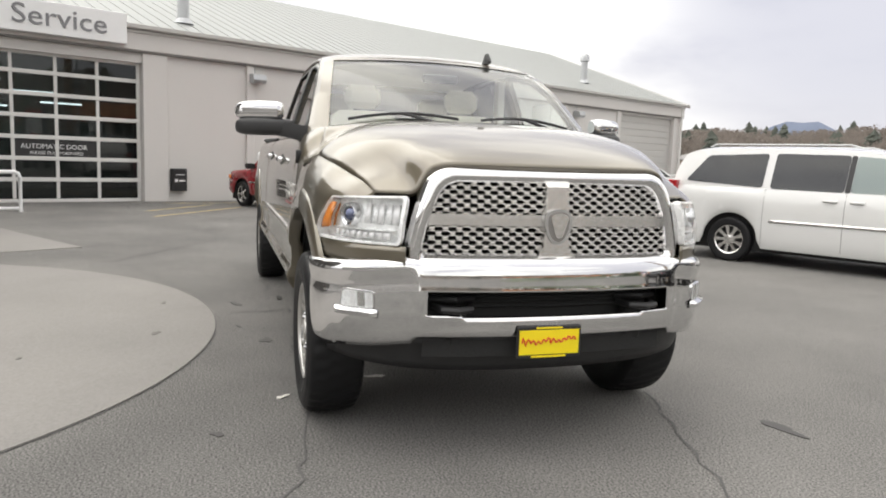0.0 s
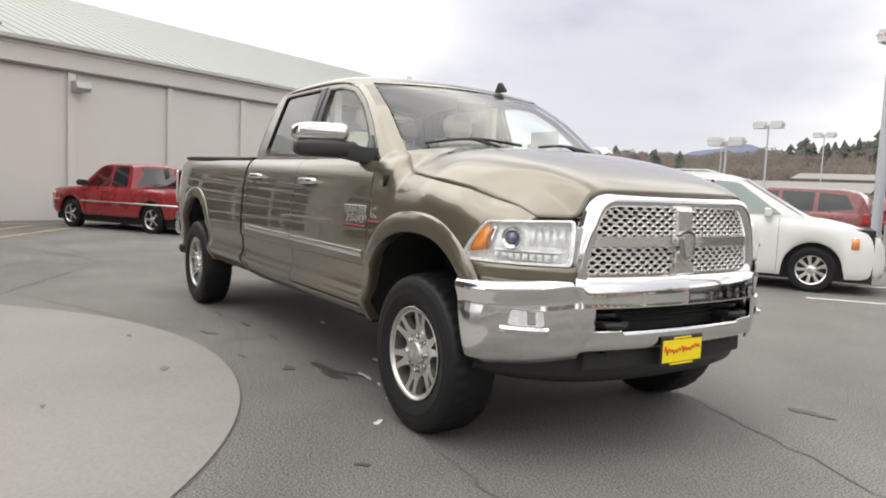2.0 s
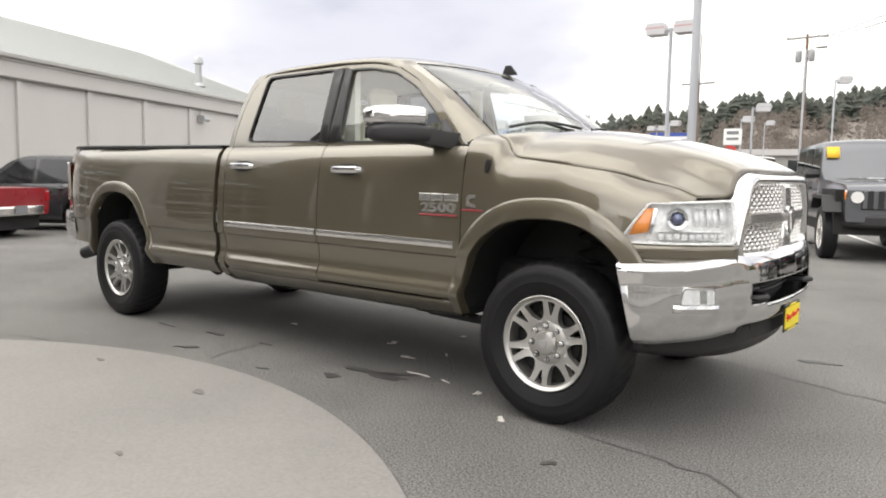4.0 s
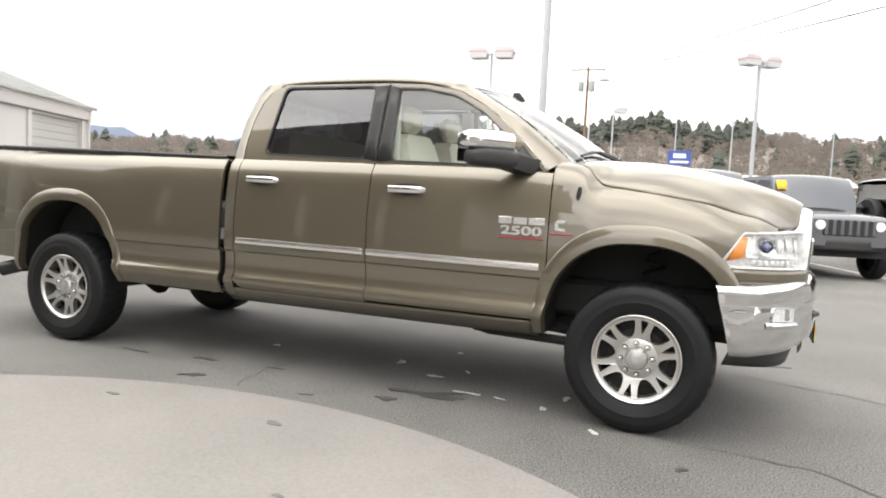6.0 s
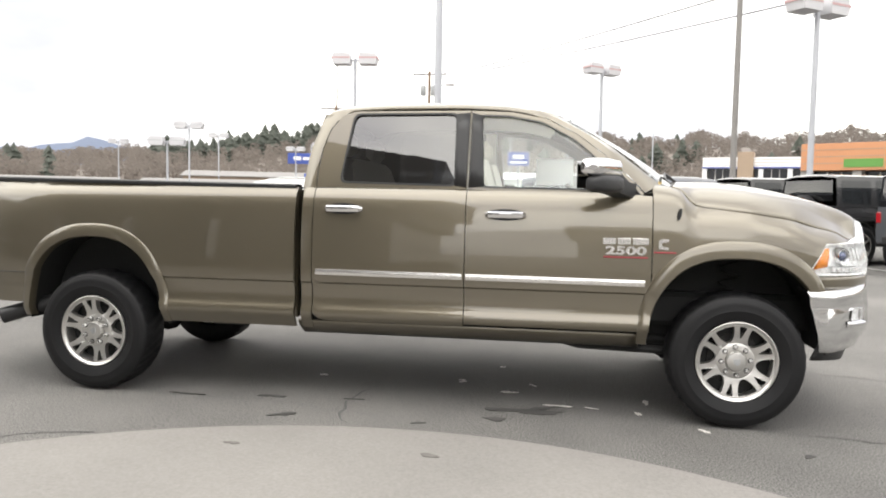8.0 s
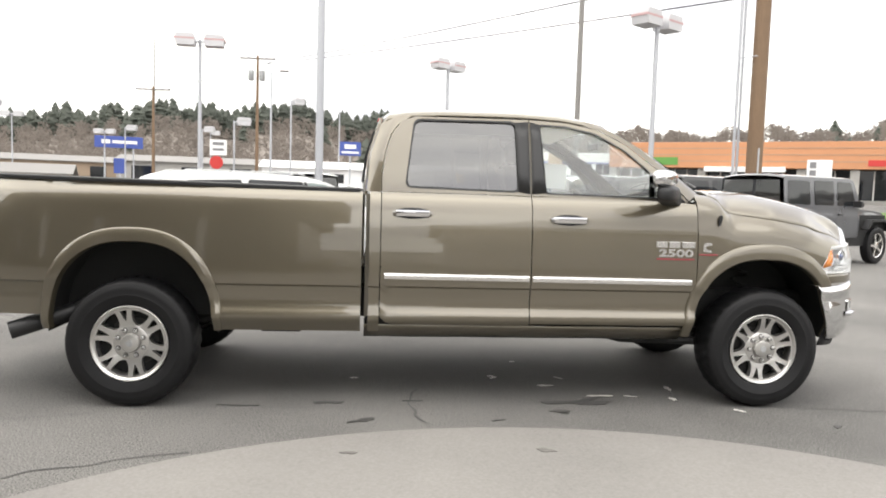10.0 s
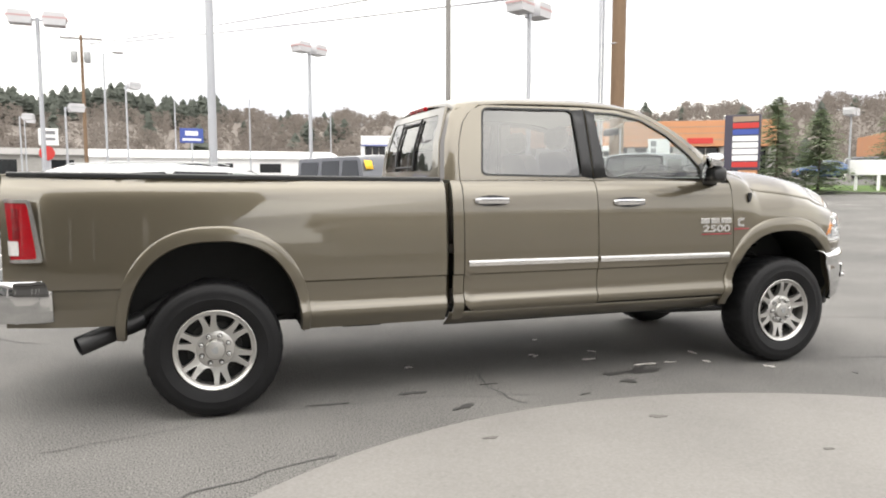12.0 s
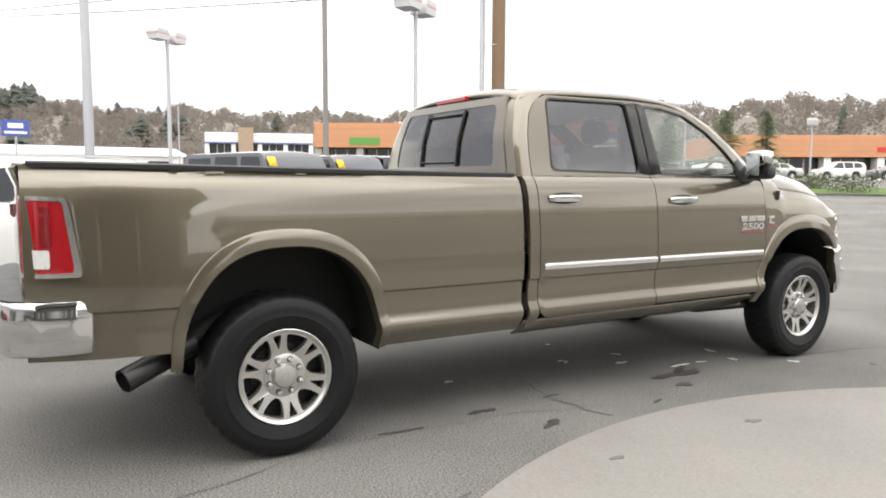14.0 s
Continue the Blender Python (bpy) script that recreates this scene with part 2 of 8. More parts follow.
LAMP_SILVER = mat("silver_lamp_bowl", (0.90, 0.90, 0.89), 0.28, metal=0.12, vary=0.05, scale=30)
LENS_BLUE = mat("projector_lens", (0.10, 0.12, 0.22), 0.04, metal=0.4, vary=0.1, coat=1.0)
WINDSCREEN = glass("windscreen_glass", (0.90, 0.95, 0.95), 2.05)
GLASS_LIGHT = glass("green_tint_glass", (0.90, 0.95, 0.93), 1.95)
GLASS_LIGHT_CAR = glass("pale_car_glass", (0.5, 0.56, 0.55), 1.7)
GLASS_DARK = glass("privacy_glass", (0.16, 0.165, 0.175), 2.15)
SEAT = mat("beige_leather", (0.80, 0.76, 0.66), 0.6, vary=0.08, scale=8, bump=0.1)
CABIN_DARK = mat("cabin_dark_plastic", (0.15, 0.142, 0.128), 0.7, vary=0.1, scale=10)
CABIN_LIGHT = mat("cabin_headliner", (0.78, 0.75, 0.70), 0.85, vary=0.05, scale=10)
PLATE_YELLOW = mat("yellow_plate", (0.86, 0.68, 0.01), 0.4, vary=0.03)
RED_PAINT_SCRIPT = mat("red_lettering", (0.62, 0.03, 0.02), 0.5, vary=0.0)
BADGE_RED = mat("badge_red", (0.30, 0.035, 0.045), 0.35, vary=0.05)
VAN_WHITE = mat("white_car_paint", (0.68, 0.68, 0.67), 0.25, vary=0.015, scale=2, coat=0.9)
CAR_RED = mat("red_car_paint", (0.26, 0.012, 0.018), 0.28, vary=0.04, scale=2, coat=0.9)
CAR_MAROON = mat("maroon_car_paint", (0.16, 0.018, 0.02), 0.28, vary=0.04, scale=2, coat=0.9)
CAR_GREY = mat("gunmetal_car_paint", (0.115, 0.12, 0.132), 0.3, metal=0.4, vary=0.04, scale=2, coat=0.9)
CAR_BLACK = mat("black_car_paint", (0.030, 0.030, 0.032), 0.25, vary=0.06, scale=2, coat=0.9)
CAR_SILVER = mat("silver_car_paint", (0.45, 0.46, 0.46), 0.3, metal=0.7, vary=0.03, scale=2, coat=0.9)
CAR_BLUE = mat("blue_car_paint", (0.05, 0.10, 0.22), 0.3, vary=0.03, scale=2, coat=0.9)
STICKER = mat("windscreen_sticker", (0.92, 0.55, 0.04), 0.6, vary=0.05)


# ---- mesh building ----
class Mesh:
    """Collects vertices and faces of one mesh."""

    def __init__(self):
        self.v, self.f = [], []

    def add(self, verts, faces, m=None):
        n = len(self.v)
        self.v += [tuple(m @ Vector(p)) for p in verts] if m is not None else [tuple(p) for p in verts]
        self.f += [tuple(i + n for i in face) for face in faces]
        return self

    def box(self, x0, x1, y0, y1, z0, z1, c=0.0, m=None):
        """A box; c chamfers all its edges."""
        (x0, x1), (y0, y1), (z0, z1) = sorted((x0, x1)), sorted((y0, y1)), sorted((z0, z1))
        c = min(c, 0.49 * min(x1 - x0, y1 - y0, z1 - z0))
        if c <= 0:
            p = [(x, y, z) for z in (z0, z1) for y in (y0, y1) for x in (x0, x1)]
            return self.add(p, [(0, 2, 3, 1), (4, 5, 7, 6), (0, 1, 5, 4), (2, 6, 7, 3), (0, 4, 6, 2), (1, 3, 7, 5)], m)
        v, idx = [], {}
        for i, x in enumerate((x0, x1)):
            for j, y in enumerate((y0, y1)):
                for k, z in enumerate((z0, z1)):
                    s = (1 - 2 * i, 1 - 2 * j, 1 - 2 * k)
                    for a in range(3):
                        q = [x, y, z]
                        for e in range(3):
                            if e != a:
                                q[e] += s[e] * c
                        idx[i, j, k, a] = len(v)
                        v.append(q)
        f = []
        for a in range(3):
            o = [e for e in range(3) if e != a]
            for side in (0, 1):
                ring = []
                for p, q in ((0, 0), (0, 1), (1, 1), (1, 0)):
                    key = [0, 0, 0]
                    key[a], key[o[0]], key[o[1]] = side, p, q
                    ring.append(idx[(*key, a)])
                f.append(ring)
            for p in (0, 1):
                for q in (0, 1):
                    k0, k1 = [0, 0, 0], [0, 0, 0]
                    k0[a], k1[a] = 0, 1
                    for kk in (k0, k1):
                        kk[o[0]], kk[o[1]] = p, q
                    f.append((idx[(*k0, o[0])], idx[(*k1, o[0])], idx[(*k1, o[1])], idx[(*k0, o[1])]))
        for i in (0, 1):
            for j in (0, 1):
                for k in (0, 1):
                    f.append((idx[i, j, k, 0], idx[i, j, k, 1], idx[i, j, k, 2]))
        return self.add(v, f, m)

    def grid(self, fn, nu, nv, closed_u=False):
        """A sheet of fn(u, v) with u, v from 0 to 1."""
        n = len(self.v)
        for i in range(nu + 1):
            for j in range(nv + 1):
                self.v.append(tuple(fn(i / nu, j / nv)))
        for i in range(nu):
            for j in range(nv):
                a = n + i * (nv + 1) + j
                self.f.append((a, a + nv + 1, a + nv + 2, a + 1))
        return self

    def rows(self, rings, closed=True, caps=True):
        """A skin over rings of equally many points."""
        n, k = len(self.v), len(rings[0])
        for r in rings:
            self.v += [tuple(p) for p in r]
        for i in range(len(rings) - 1):
            for j in range(k if closed else k - 1):
                a, b = n + i * k + j, n + i * k + (j + 1) % k
                self.f.append((a, b, b + k, a + k))
        if caps and closed:
            self.f.append(tuple(n + j for j in range(k))[::-1])
            self.f.append(tuple(n + (len(rings) - 1) * k + j for j in range(k)))
        return self

    def tube(self, path, r, seg=10, caps=True):
        """A round bar along a path; r: one radius or one for each point."""
        rings, path = [], [Vector(p) for p in path]
        for i, p in enumerate(path):
            d = (path[min(i + 1, len(path) - 1)] - path[max(i - 1, 0)]).normalized()
            a = d.cross(Vector((0, 0, 1)))
            a = a.normalized() if a.length > 1e-3 else Vector((1, 0, 0))
            b, rr = d.cross(a), r[i] if isinstance(r, (list, tuple)) else r
            rings.append([p + rr * (math.cos(2 * math.pi * s / seg) * a + math.sin(2 * math.pi * s / seg) * b) for s in range(seg)])
        return self.rows(rings, caps=caps)

    def revolve(self, profile, seg=48, m=None):
        """Turns (radius, height) pairs round the y axis; height runs along y."""
        n = len(self.v)
        for r, h in profile:
            for s in range(seg):
                a = 2 * math.pi * s / seg
                p = Vector((r * math.cos(a), h, r * math.sin(a)))
                self.v.append(tuple(m @ p if m is not None else p))
        for i in range(len(profile) - 1):
            for s in range(seg):
                a, b = n + i * seg + s, n + i * seg + (s + 1) % seg
                self.f.append((a, b, b + seg, a + seg))
        return self

    def prism(self, outline, lo, hi, place=None):
        """An outline of 2D points, thick from lo to hi; place maps (a, b, h) into space."""
        place = place or (lambda a, b, h: (a, b, h))
        n, k = len(self.v), len(outline)
        self.v += [tuple(place(a, b, lo)) for a, b in outline] + [tuple(place(a, b, hi)) for a, b in outline]
        self.f += [tuple(n + i for i in range(k))[::-1], tuple(n + k + i for i in range(k))]
        self.f += [(n + i, n + (i + 1) % k, n + k + (i + 1) % k, n + k + i) for i in range(k)]
        return self


def part(name, mesh, material, parent=None, label="", smooth=35.0, solid=0.0):
    """Links a Mesh as one object, under a thing or a part if one is given."""
    me = bpy.data.meshes.new(name)
    me.from_pydata(mesh.v, [], mesh.f)
    bm = bmesh.new()
    bm.from_mesh(me)
    bmesh.ops.remove_doubles(bm, verts=bm.verts, dist=1e-5)
    bmesh.ops.recalc_face_normals(bm, faces=bm.faces)
    bm.to_mesh(me)
    bm.free()
    if smooth:
        me.polygons.foreach_set("use_smooth", [True] * len(me.polygons))
        me.set_sharp_from_angle(angle=radians(smooth))
    me.materials.append(material)
    ob = new(name, me)
    if solid:
        mod = ob.modifiers.new("thickness", "SOLIDIFY")
        mod.thickness, mod.offset = solid, 0.0
    if parent is not None:
        ob.parent = parent
    if label:
        ob["label"] = label
    return ob


def thing(name, label, category, m=None, group="", kind=""):
    """An empty that holds the parts of one thing."""
    ob = new(name)
    ob.empty_display_size = 0.2
    if m is not None:
        ob.matrix_basis = m
    return tagged(ob, label, category, group, kind)


def shared(name, mesh_data, parent, m=None, label=""):
    """One more object on a mesh that another piece has already."""
    ob = new(name, mesh_data)
    ob.parent = parent
    if m is not None:
        ob.matrix_basis = m
    if label:
        ob["label"] = label
    return ob


def lerp(table, x):
    """Straight-line value from (x, value) pairs in rising x."""
    return float(np.interp(x, [a for a, _ in table], [b for _, b in table]))


def smooth_table(table, x):
    """Like lerp, rounded at the knots (monotone cubic)."""
    xs, ys = [a for a, _ in table], [b for _, b in table]
    if x <= xs[0]:
        return ys[0]
    if x >= xs[-1]:
        return ys[-1]
    k = max(i for i in range(len(xs) - 1) if xs[i] <= x)
    d = [(ys[i + 1] - ys[i]) / (xs[i + 1] - xs[i]) for i in range(len(xs) - 1)]

    def slope(i):
        if i == 0:
            return d[0]
        if i == len(xs) - 1:
            return d[-1]
        return 0.0 if d[i - 1] * d[i] <= 0 else 2 * d[i - 1] * d[i] / (d[i - 1] + d[i])

    h = xs[k + 1] - xs[k]
    s = (x - xs[k]) / h
    return ((2 * s**3 - 3 * s**2 + 1) * ys[k] + (s**3 - 2 * s**2 + s) * h * slope(k)
            + (-2 * s**3 + 3 * s**2) * ys[k + 1] + (s**3 - s**2) * h * slope(k + 1))


def text_mesh(words, size, depth=0.004, bold=0.0):
    """Raised lettering in Blender's own font, lying in the xy plane, as a Mesh."""
    cu = bpy.data.curves.new("lettering", "FONT")
    cu.body, cu.size, cu.extrude = words, size, depth
    cu.align_x, cu.align_y = "CENTER", "CENTER"
    cu.resolution_u = 3
    cu.offset = bold
    ob = new("lettering", cu)
    me = ob.to_mesh()
    out = Mesh()
    out.add([v.co for v in me.vertices], [tuple(p.vertices) for p in me.polygons])
    ob.to_mesh_clear()
    bpy.data.objects.remove(ob)
    return out


def moved(mesh, m):
    out = Mesh()
    return out.add(mesh.v, mesh.f, m)


# ---- ground ----
def gz(x, y):
    """Height of the ground: level under the truck, falling a little to the workshop, rising to the road beyond the car lot."""
    fall = -0.008 * min(max(0.0, -x - 6.0), 14.0)
    r = 0.7 * x + 0.7 * y
    return fall + 0.038 * min(max(0.0, r - 18.0), 42.0)


def ground_sheet():
    m = Mesh()
    radii = [0.0, 1, 2, 3, 4, 5, 6, 7, 8, 9, 10, 12, 14, 16, 18, 20, 23, 26, 30, 35, 40, 46, 52, 60, 70, 85, 110, 150, 220, 400, 900, 2500]
    seg = 96
    m.v.append((0, 0, 0))
    for r in radii[1:]:
        for s in range(seg):
            a = 2 * math.pi * s / seg
            x, y = r * math.cos(a), r * math.sin(a)
            m.v.append((x, y, gz(x, y)))
    for s in range(seg):
        m.f.append((0, 1 + s, 1 + (s + 1) % seg))
    for i in range(len(radii) - 2):
        for s in range(seg):
            a, b = 1 + i * seg + s, 1 + i * seg + (s + 1) % seg
            m.f.append((a, a + seg, b + seg, b))
    return tagged(part("ground", m, ASPHALT, smooth=30), "worn grey asphalt car lot with cracks and oil spots", "ground", kind="structure")


ground_sheet()


def flat_patch(name, outline, z, material, label, category, thick=0.012, kind="structure"):
    """A flush slab or stain: an outline on the ground, its top z above it."""
    m = Mesh()
    n = len(outline)
    m.v += [(x, y, gz(x, y) + z) for x, y in outline] + [(x, y, gz(x, y) + z - thick) for x, y in outline]
    m.f.append(tuple(range(n)))
    m.f += [(i, (i + 1) % n, n + (i + 1) % n, n + i) for i in range(n)]
    return tagged(part(name, m, material), label, category, kind=kind)


APRON = (-1.98, -4.915, 3.475)
flat_patch("apron", [(APRON[0] + APRON[2] * math.cos(2 * math.pi * i / 160), APRON[1] + APRON[2] * math.sin(2 * math.pi * i / 160)) for i in range(160)],
           0.010, CONCRETE, "round pale concrete pad set flush in the asphalt", "concrete pad", thick=0.06)
flat_patch("door_apron", [(-6.85, -3.17), (-6.3, -4.0), (-5.6, -5.6), (-6.4, -8.2), (-13.0, -9.0), (-13.6, -7.0), (-9.1, -4.55)], 0.010, CONCRETE,
           "pale concrete apron before the workshop door", "concrete pad", thick=0.05)


def blob(cx, cy, rx, ry, seed, turn=0.0, n=26, rough=0.35):
    rng = random.Random(seed)
    ph = [rng.uniform(0, 6.28) for _ in range(5)]
    out = []
    for i in range(n):
        a = 2 * math.pi * i / n
        r = 1 + rough * sum(math.sin((k + 2) * a + ph[k]) / (k + 1.5) for k in range(5))
        x, y = rx * r * math.cos(a), ry * r * math.sin(a)
        out.append((cx + x * math.cos(turn) - y * math.sin(turn), cy + x * math.sin(turn) + y * math.cos(turn)))
    return out


for k, (x, y, rx, ry, tn) in enumerate([(-1.28, -0.88, 0.23, 0.05, 0.08), (-1.18, -0.80, 0.10, 0.03, 0.6), (-1.46, -1.09, 0.07, 0.035, 0.2), (-2.79, -1.27, 0.075, 0.035, 0.3), (-3.03, -0.88, 0.09, 0.028, 0.1),
                                        (-2.45, -0.84, 0.05, 0.015, 0.0), (0.30, -1.42, 0.04, 0.02, 0.4), (0.80, 1.38, 0.10, 0.05, 0.3), (-3.6, -0.95, 0.12, 0.015, 0.0), (-1.92, -1.27, 0.04, 0.015, 0.2)]):
    flat_patch("oil_stain", blob(x, y, rx, ry, 40 + k, tn, 40, 0.42), 0.0045, OIL, "dark oil stain soaked into the asphalt", "stain", thick=0.003)
for k, (x, y, rx, ry) in enumerate([(-1.07, -0.71, 0.11, 0.02), (-1.42, -0.43, 0.07, 0.03), (-1.78, -0.20, 0.04, 0.02), (-2.87, -0.22, 0.035, 0.03), (-1.52, 0.35, 0.04, 0.02), (-0.47, -0.50, 0.06, 0.03),
                                    (-0.55, -0.79, 0.06, 0.02), (-0.19, -1.08, 0.05, 0.025), (-1.25, -0.2, 0.05, 0.012), (-0.85, -0.72, 0.05, 0.012), (-1.79, -0.15, 0.03, 0.02)]):
    flat_patch("litter_smear", blob(x, y, rx * 0.7, ry * 0.8, 80 + k, 0.3 * k, 14, 0.5), 0.006, LITTER, "small white smear of dried litter on asphalt", "litter", thick=0.004)
for k, (x, y, r) in enumerate([(-1.75, -1.85, 0.045), (-2.86, -1.87, 0.035), (-1.2, -2.6, 0.025)]):
    flat_patch("pad_stain", blob(x, y, r * 1.1, r * 0.6, 130 + k), 0.0135, PAD_STAIN, "small dark stain on the concrete pad", "stain", thick=0.002)


def crack(points, w, seed, material=CRACK, name="crack", label="dark sealed crack wandering across the asphalt", wobble=0.03, z=0.0035):
    """A thin wandering ribbon on the ground."""
    rng, pts = random.Random(seed), []
    for (x0, y0), (x1, y1) in zip(points, points[1:]):
        n = max(3, int(math.hypot(x1 - x0, y1 - y0) / 0.12))
        for i in range(n):
            s = i / n
            pts.append((x0 + s * (x1 - x0) + rng.uniform(-wobble, wobble), y0 + s * (y1 - y0) + rng.uniform(-wobble, wobble)))
    pts.append(points[-1])
    m = Mesh()
    for i, (x, y) in enumerate(pts):
        xa, ya = pts[max(0, i - 1)]
        xb, yb = pts[min(len(pts) - 1, i + 1)]
        d = math.hypot(xb - xa, yb - ya) or 1
        h = 0.5 * w * rng.uniform(0.5, 1.4)
        nx, ny = -(yb - ya) / d * h, (xb - xa) / d * h
        m.v += [(x + nx, y + ny, gz(x, y) + z), (x - nx, y - ny, gz(x, y) + z)]
    m.f += [(2 * i, 2 * i + 1, 2 * i + 3, 2 * i + 2) for i in range(len(pts) - 1)]
    return tagged(part(name, m, material, smooth=0), label, "crack" if name == "crack" else "painted line", kind="structure")


crack([(0.12, 0.98), (0.85, 0.77), (1.39, 0.59), (2.3, 0.2), (3.2, -0.4)], 0.012, 5)
crack([(-2.40, -1.36), (-2.44, -1.1), (-2.49, -0.85), (-2.4, -0.55)], 0.014, 6)
crack([(-2.2, -1.18), (-3.1, -0.98), (-4.1, -1.0), (-5.2, -1.3)], 0.006, 26)
crack([(-6.3, -3.4), (-5.2, -2.45), (-4.2, -2.0), (-3.72, -1.83)], 0.011, 8)
crack([(APRON[0] + (APRON[2] + 0.006) * math.cos(radians(a)), APRON[1] + (APRON[2] + 0.006) * math.sin(radians(a))) for a in range(0, 361, 4)], 0.012, 9,
      label="dark joint round the concrete pad", wobble=0.006)
crack([(-6.85, -3.17), (-9.6, -1.4), (-13.0, -2.0)], 0.025, 11)
crack([(-5.75, 1.6), (-8.2, 3.8)], 0.02, 12)
crack([(-0.2, -0.9), (0.9, -1.1), (2.4, -2.6)], 0.012, 13)

for a, b in (((-12.3, -2.7), (-15.7, -0.9)), ((-13.9, -3.0), (-16.6, -1.6)), ((-16.9, -2.85), (-19.2, 3.2))):
    crack([a, b], 0.10, 21, LINE_YELLOW, "yellow_line", "faded yellow parking line", 0.0, 0.005)
crack([(-5.5, -2.6), (-8.2, -1.3), (-11.0, -2.3), (-15.2, -3.6)], 0.03, 22)
for a, b in (((-1.2, 7.29), (-7.03, 19.79)), ((-2.2, 6.5), (-1.19, 7.3)), ((-3.3, 7.5), (-2.15, 9.5)), ((1.0, 8.9), (-2.5, 18.5)), ((4.0, 9.5), (0.6, 19.0)), ((6.4, 10.4), (3.0, 20.0)), ((-7.6, 9.6), (-11.5, 17.0))):
    crack([a, b], 0.10, 23, LINE_WHITE, "white_line", "worn white parking line on asphalt", 0.0, 0.005)
for a, b in (((20.5, 20.5), (24.0, 15.5)), ((26.5, 12.0), (29.5, 7.5)), ((17.5, 25.0), (14.0, 30.0))):
    crack([a, b], 0.14, 24, LINE_WHITE, "lane_line", "white dashed lane line of the road", 0.0, 0.006)


# ---- workshop building ----
SHOP = pose(-17.745, -3.111, -0.095, 0, 0, 115)
S0, S1, SOFFIT, EAVE, DEPTH, RIDGE_Y, RIDGE_Z = -17.5, 27.2, 3.96, 4.65, 18.8, 9.4, 8.05
shop = thing("service_building", "long pale grey painted workshop with metal roof", "building", SHOP)

DOORS = [(-4.45, -0.31), (-9.53, -5.39), (-14.63, -10.49), (21.73, 26.37)]
m = Mesh()
edges = sorted([S0, S1] + [e for d in DOORS for e in d])
for a, b in zip(edges[::2], edges[1::2]):
    m.box(a, b, 0.0, 0.30, 0, SOFFIT)
for a, b in DOORS:
    m.box(a, b, 0.0, 0.30, 3.70 if b < 10 else 3.86, SOFFIT)
part("wall_front", m, WALL, shop)
for x in (S0, S1 - 0.30):
    m = Mesh().prism([(0.30, 0), (DEPTH, 0), (DEPTH, EAVE - 0.1), (RIDGE_Y, RIDGE_Z - 0.12), (0.30, EAVE - 0.1)], x, x + 0.30, lambda a, b, h: (h, a, b))
    part("wall_gable", m, WALL, shop)
part("wall_back", Mesh().box(S0 + 0.3, S1 - 0.3, DEPTH - 0.3, DEPTH, 0, EAVE - 0.1), WALL, shop)
part("floor_slab", Mesh().box(S0 + 0.3, S1 - 0.3, 0.3, DEPTH - 0.3, -0.05, 0.02), CONCRETE, shop)
part("inner_partition", Mesh().box(S0 + 0.3, S1 - 0.3, 7.0, 7.2, 0.02, 4.6), CABIN_LIGHT, shop)
for s, w in ((-0.309, 0.67), (2.70, 0.24), (5.85, 0.20), (8.76, 0.20), (11.68, 0.20), (14.6, 0.20), (17.52, 0.20), (21.43, 0.28), (26.372, 0.30), (-5.13, 0.5), (-10.23, 0.5), (-15.33, 0.5)):
    part("pilaster", Mesh().box(s, s + w, -0.09, -0.001, 0, SOFFIT - 0.004, 0.012), WALL, shop)
# solid dark strip stands in for the shadow line under the fascia
part("soffit_shadow_gap", Mesh().box(S0, S1, -0.13, -0.002, SOFFIT - 0.0, SOFFIT + 0.05, 0.006), POLE_DARK, shop)
part("fascia_beam", Mesh().box(S0, S1, -0.16, -0.002, SOFFIT + 0.052, EAVE - 0.20, 0.01), WALL, shop)
part("fascia_band", Mesh().box(S0, S1, -0.20, -0.002, EAVE - 0.197, EAVE - 0.13, 0.01), TRIM_PAINT, shop)
part("gutter", Mesh().prism([(-0.34, EAVE), (-0.34, EAVE - 0.09), (-0.30, EAVE - 0.125), (-0.21, EAVE - 0.125), (-0.2, EAVE - 0.02), (-0.33, EAVE - 0.012)], S0 - 0.2, S1 + 0.2,
                            lambda a, b, h: (h, a, b)), GREY_DOOR, shop)
m = Mesh()
for side in (0, 1):
    ya, yb = (-0.28, RIDGE_Y) if side == 0 else (DEPTH + 0.28, RIDGE_Y)
    za, zb = EAVE - 0.02, RIDGE_Z
    m.add([(S0 - 0.2, ya, za), (S1 + 0.2, ya, za), (S1 + 0.2, yb, zb), (S0 - 0.2, yb, zb), (S0 - 0.2, ya, za - 0.1), (S1 + 0.2, ya, za - 0.1), (S1 + 0.2, yb, zb - 0.1), (S0 - 0.2, yb, zb - 0.1)],
          [(0, 1, 2, 3), (7, 6, 5, 4), (0, 4, 5, 1), (1, 5, 6, 2), (3, 2, 6, 7), (0, 3, 7, 4)])
roof = part("roof", m, ROOF_METAL, shop)
slope = math.atan2(RIDGE_Z - EAVE + 0.02, RIDGE_Y + 0.28)
run = math.hypot(RIDGE_Z - EAVE, RIDGE_Y + 0.28)
rib = Mesh().box(-0.014, 0.014, 0, run, 0, 0.018, 0.004)
rib_ob = part("roof_rib", rib, ROOF_METAL, roof)
rib_ob.matrix_basis = pose(S0, -0.28, EAVE - 0.018) @ pose(0, 0, 0, math.degrees(slope))
for i in range(1, int((S1 - S0) / 0.41)):
    shared("roof_rib", rib_ob.data, roof, pose(S0 + 0.41 * i, -0.28, EAVE - 0.018) @ pose(0, 0, 0, math.degrees(slope)))
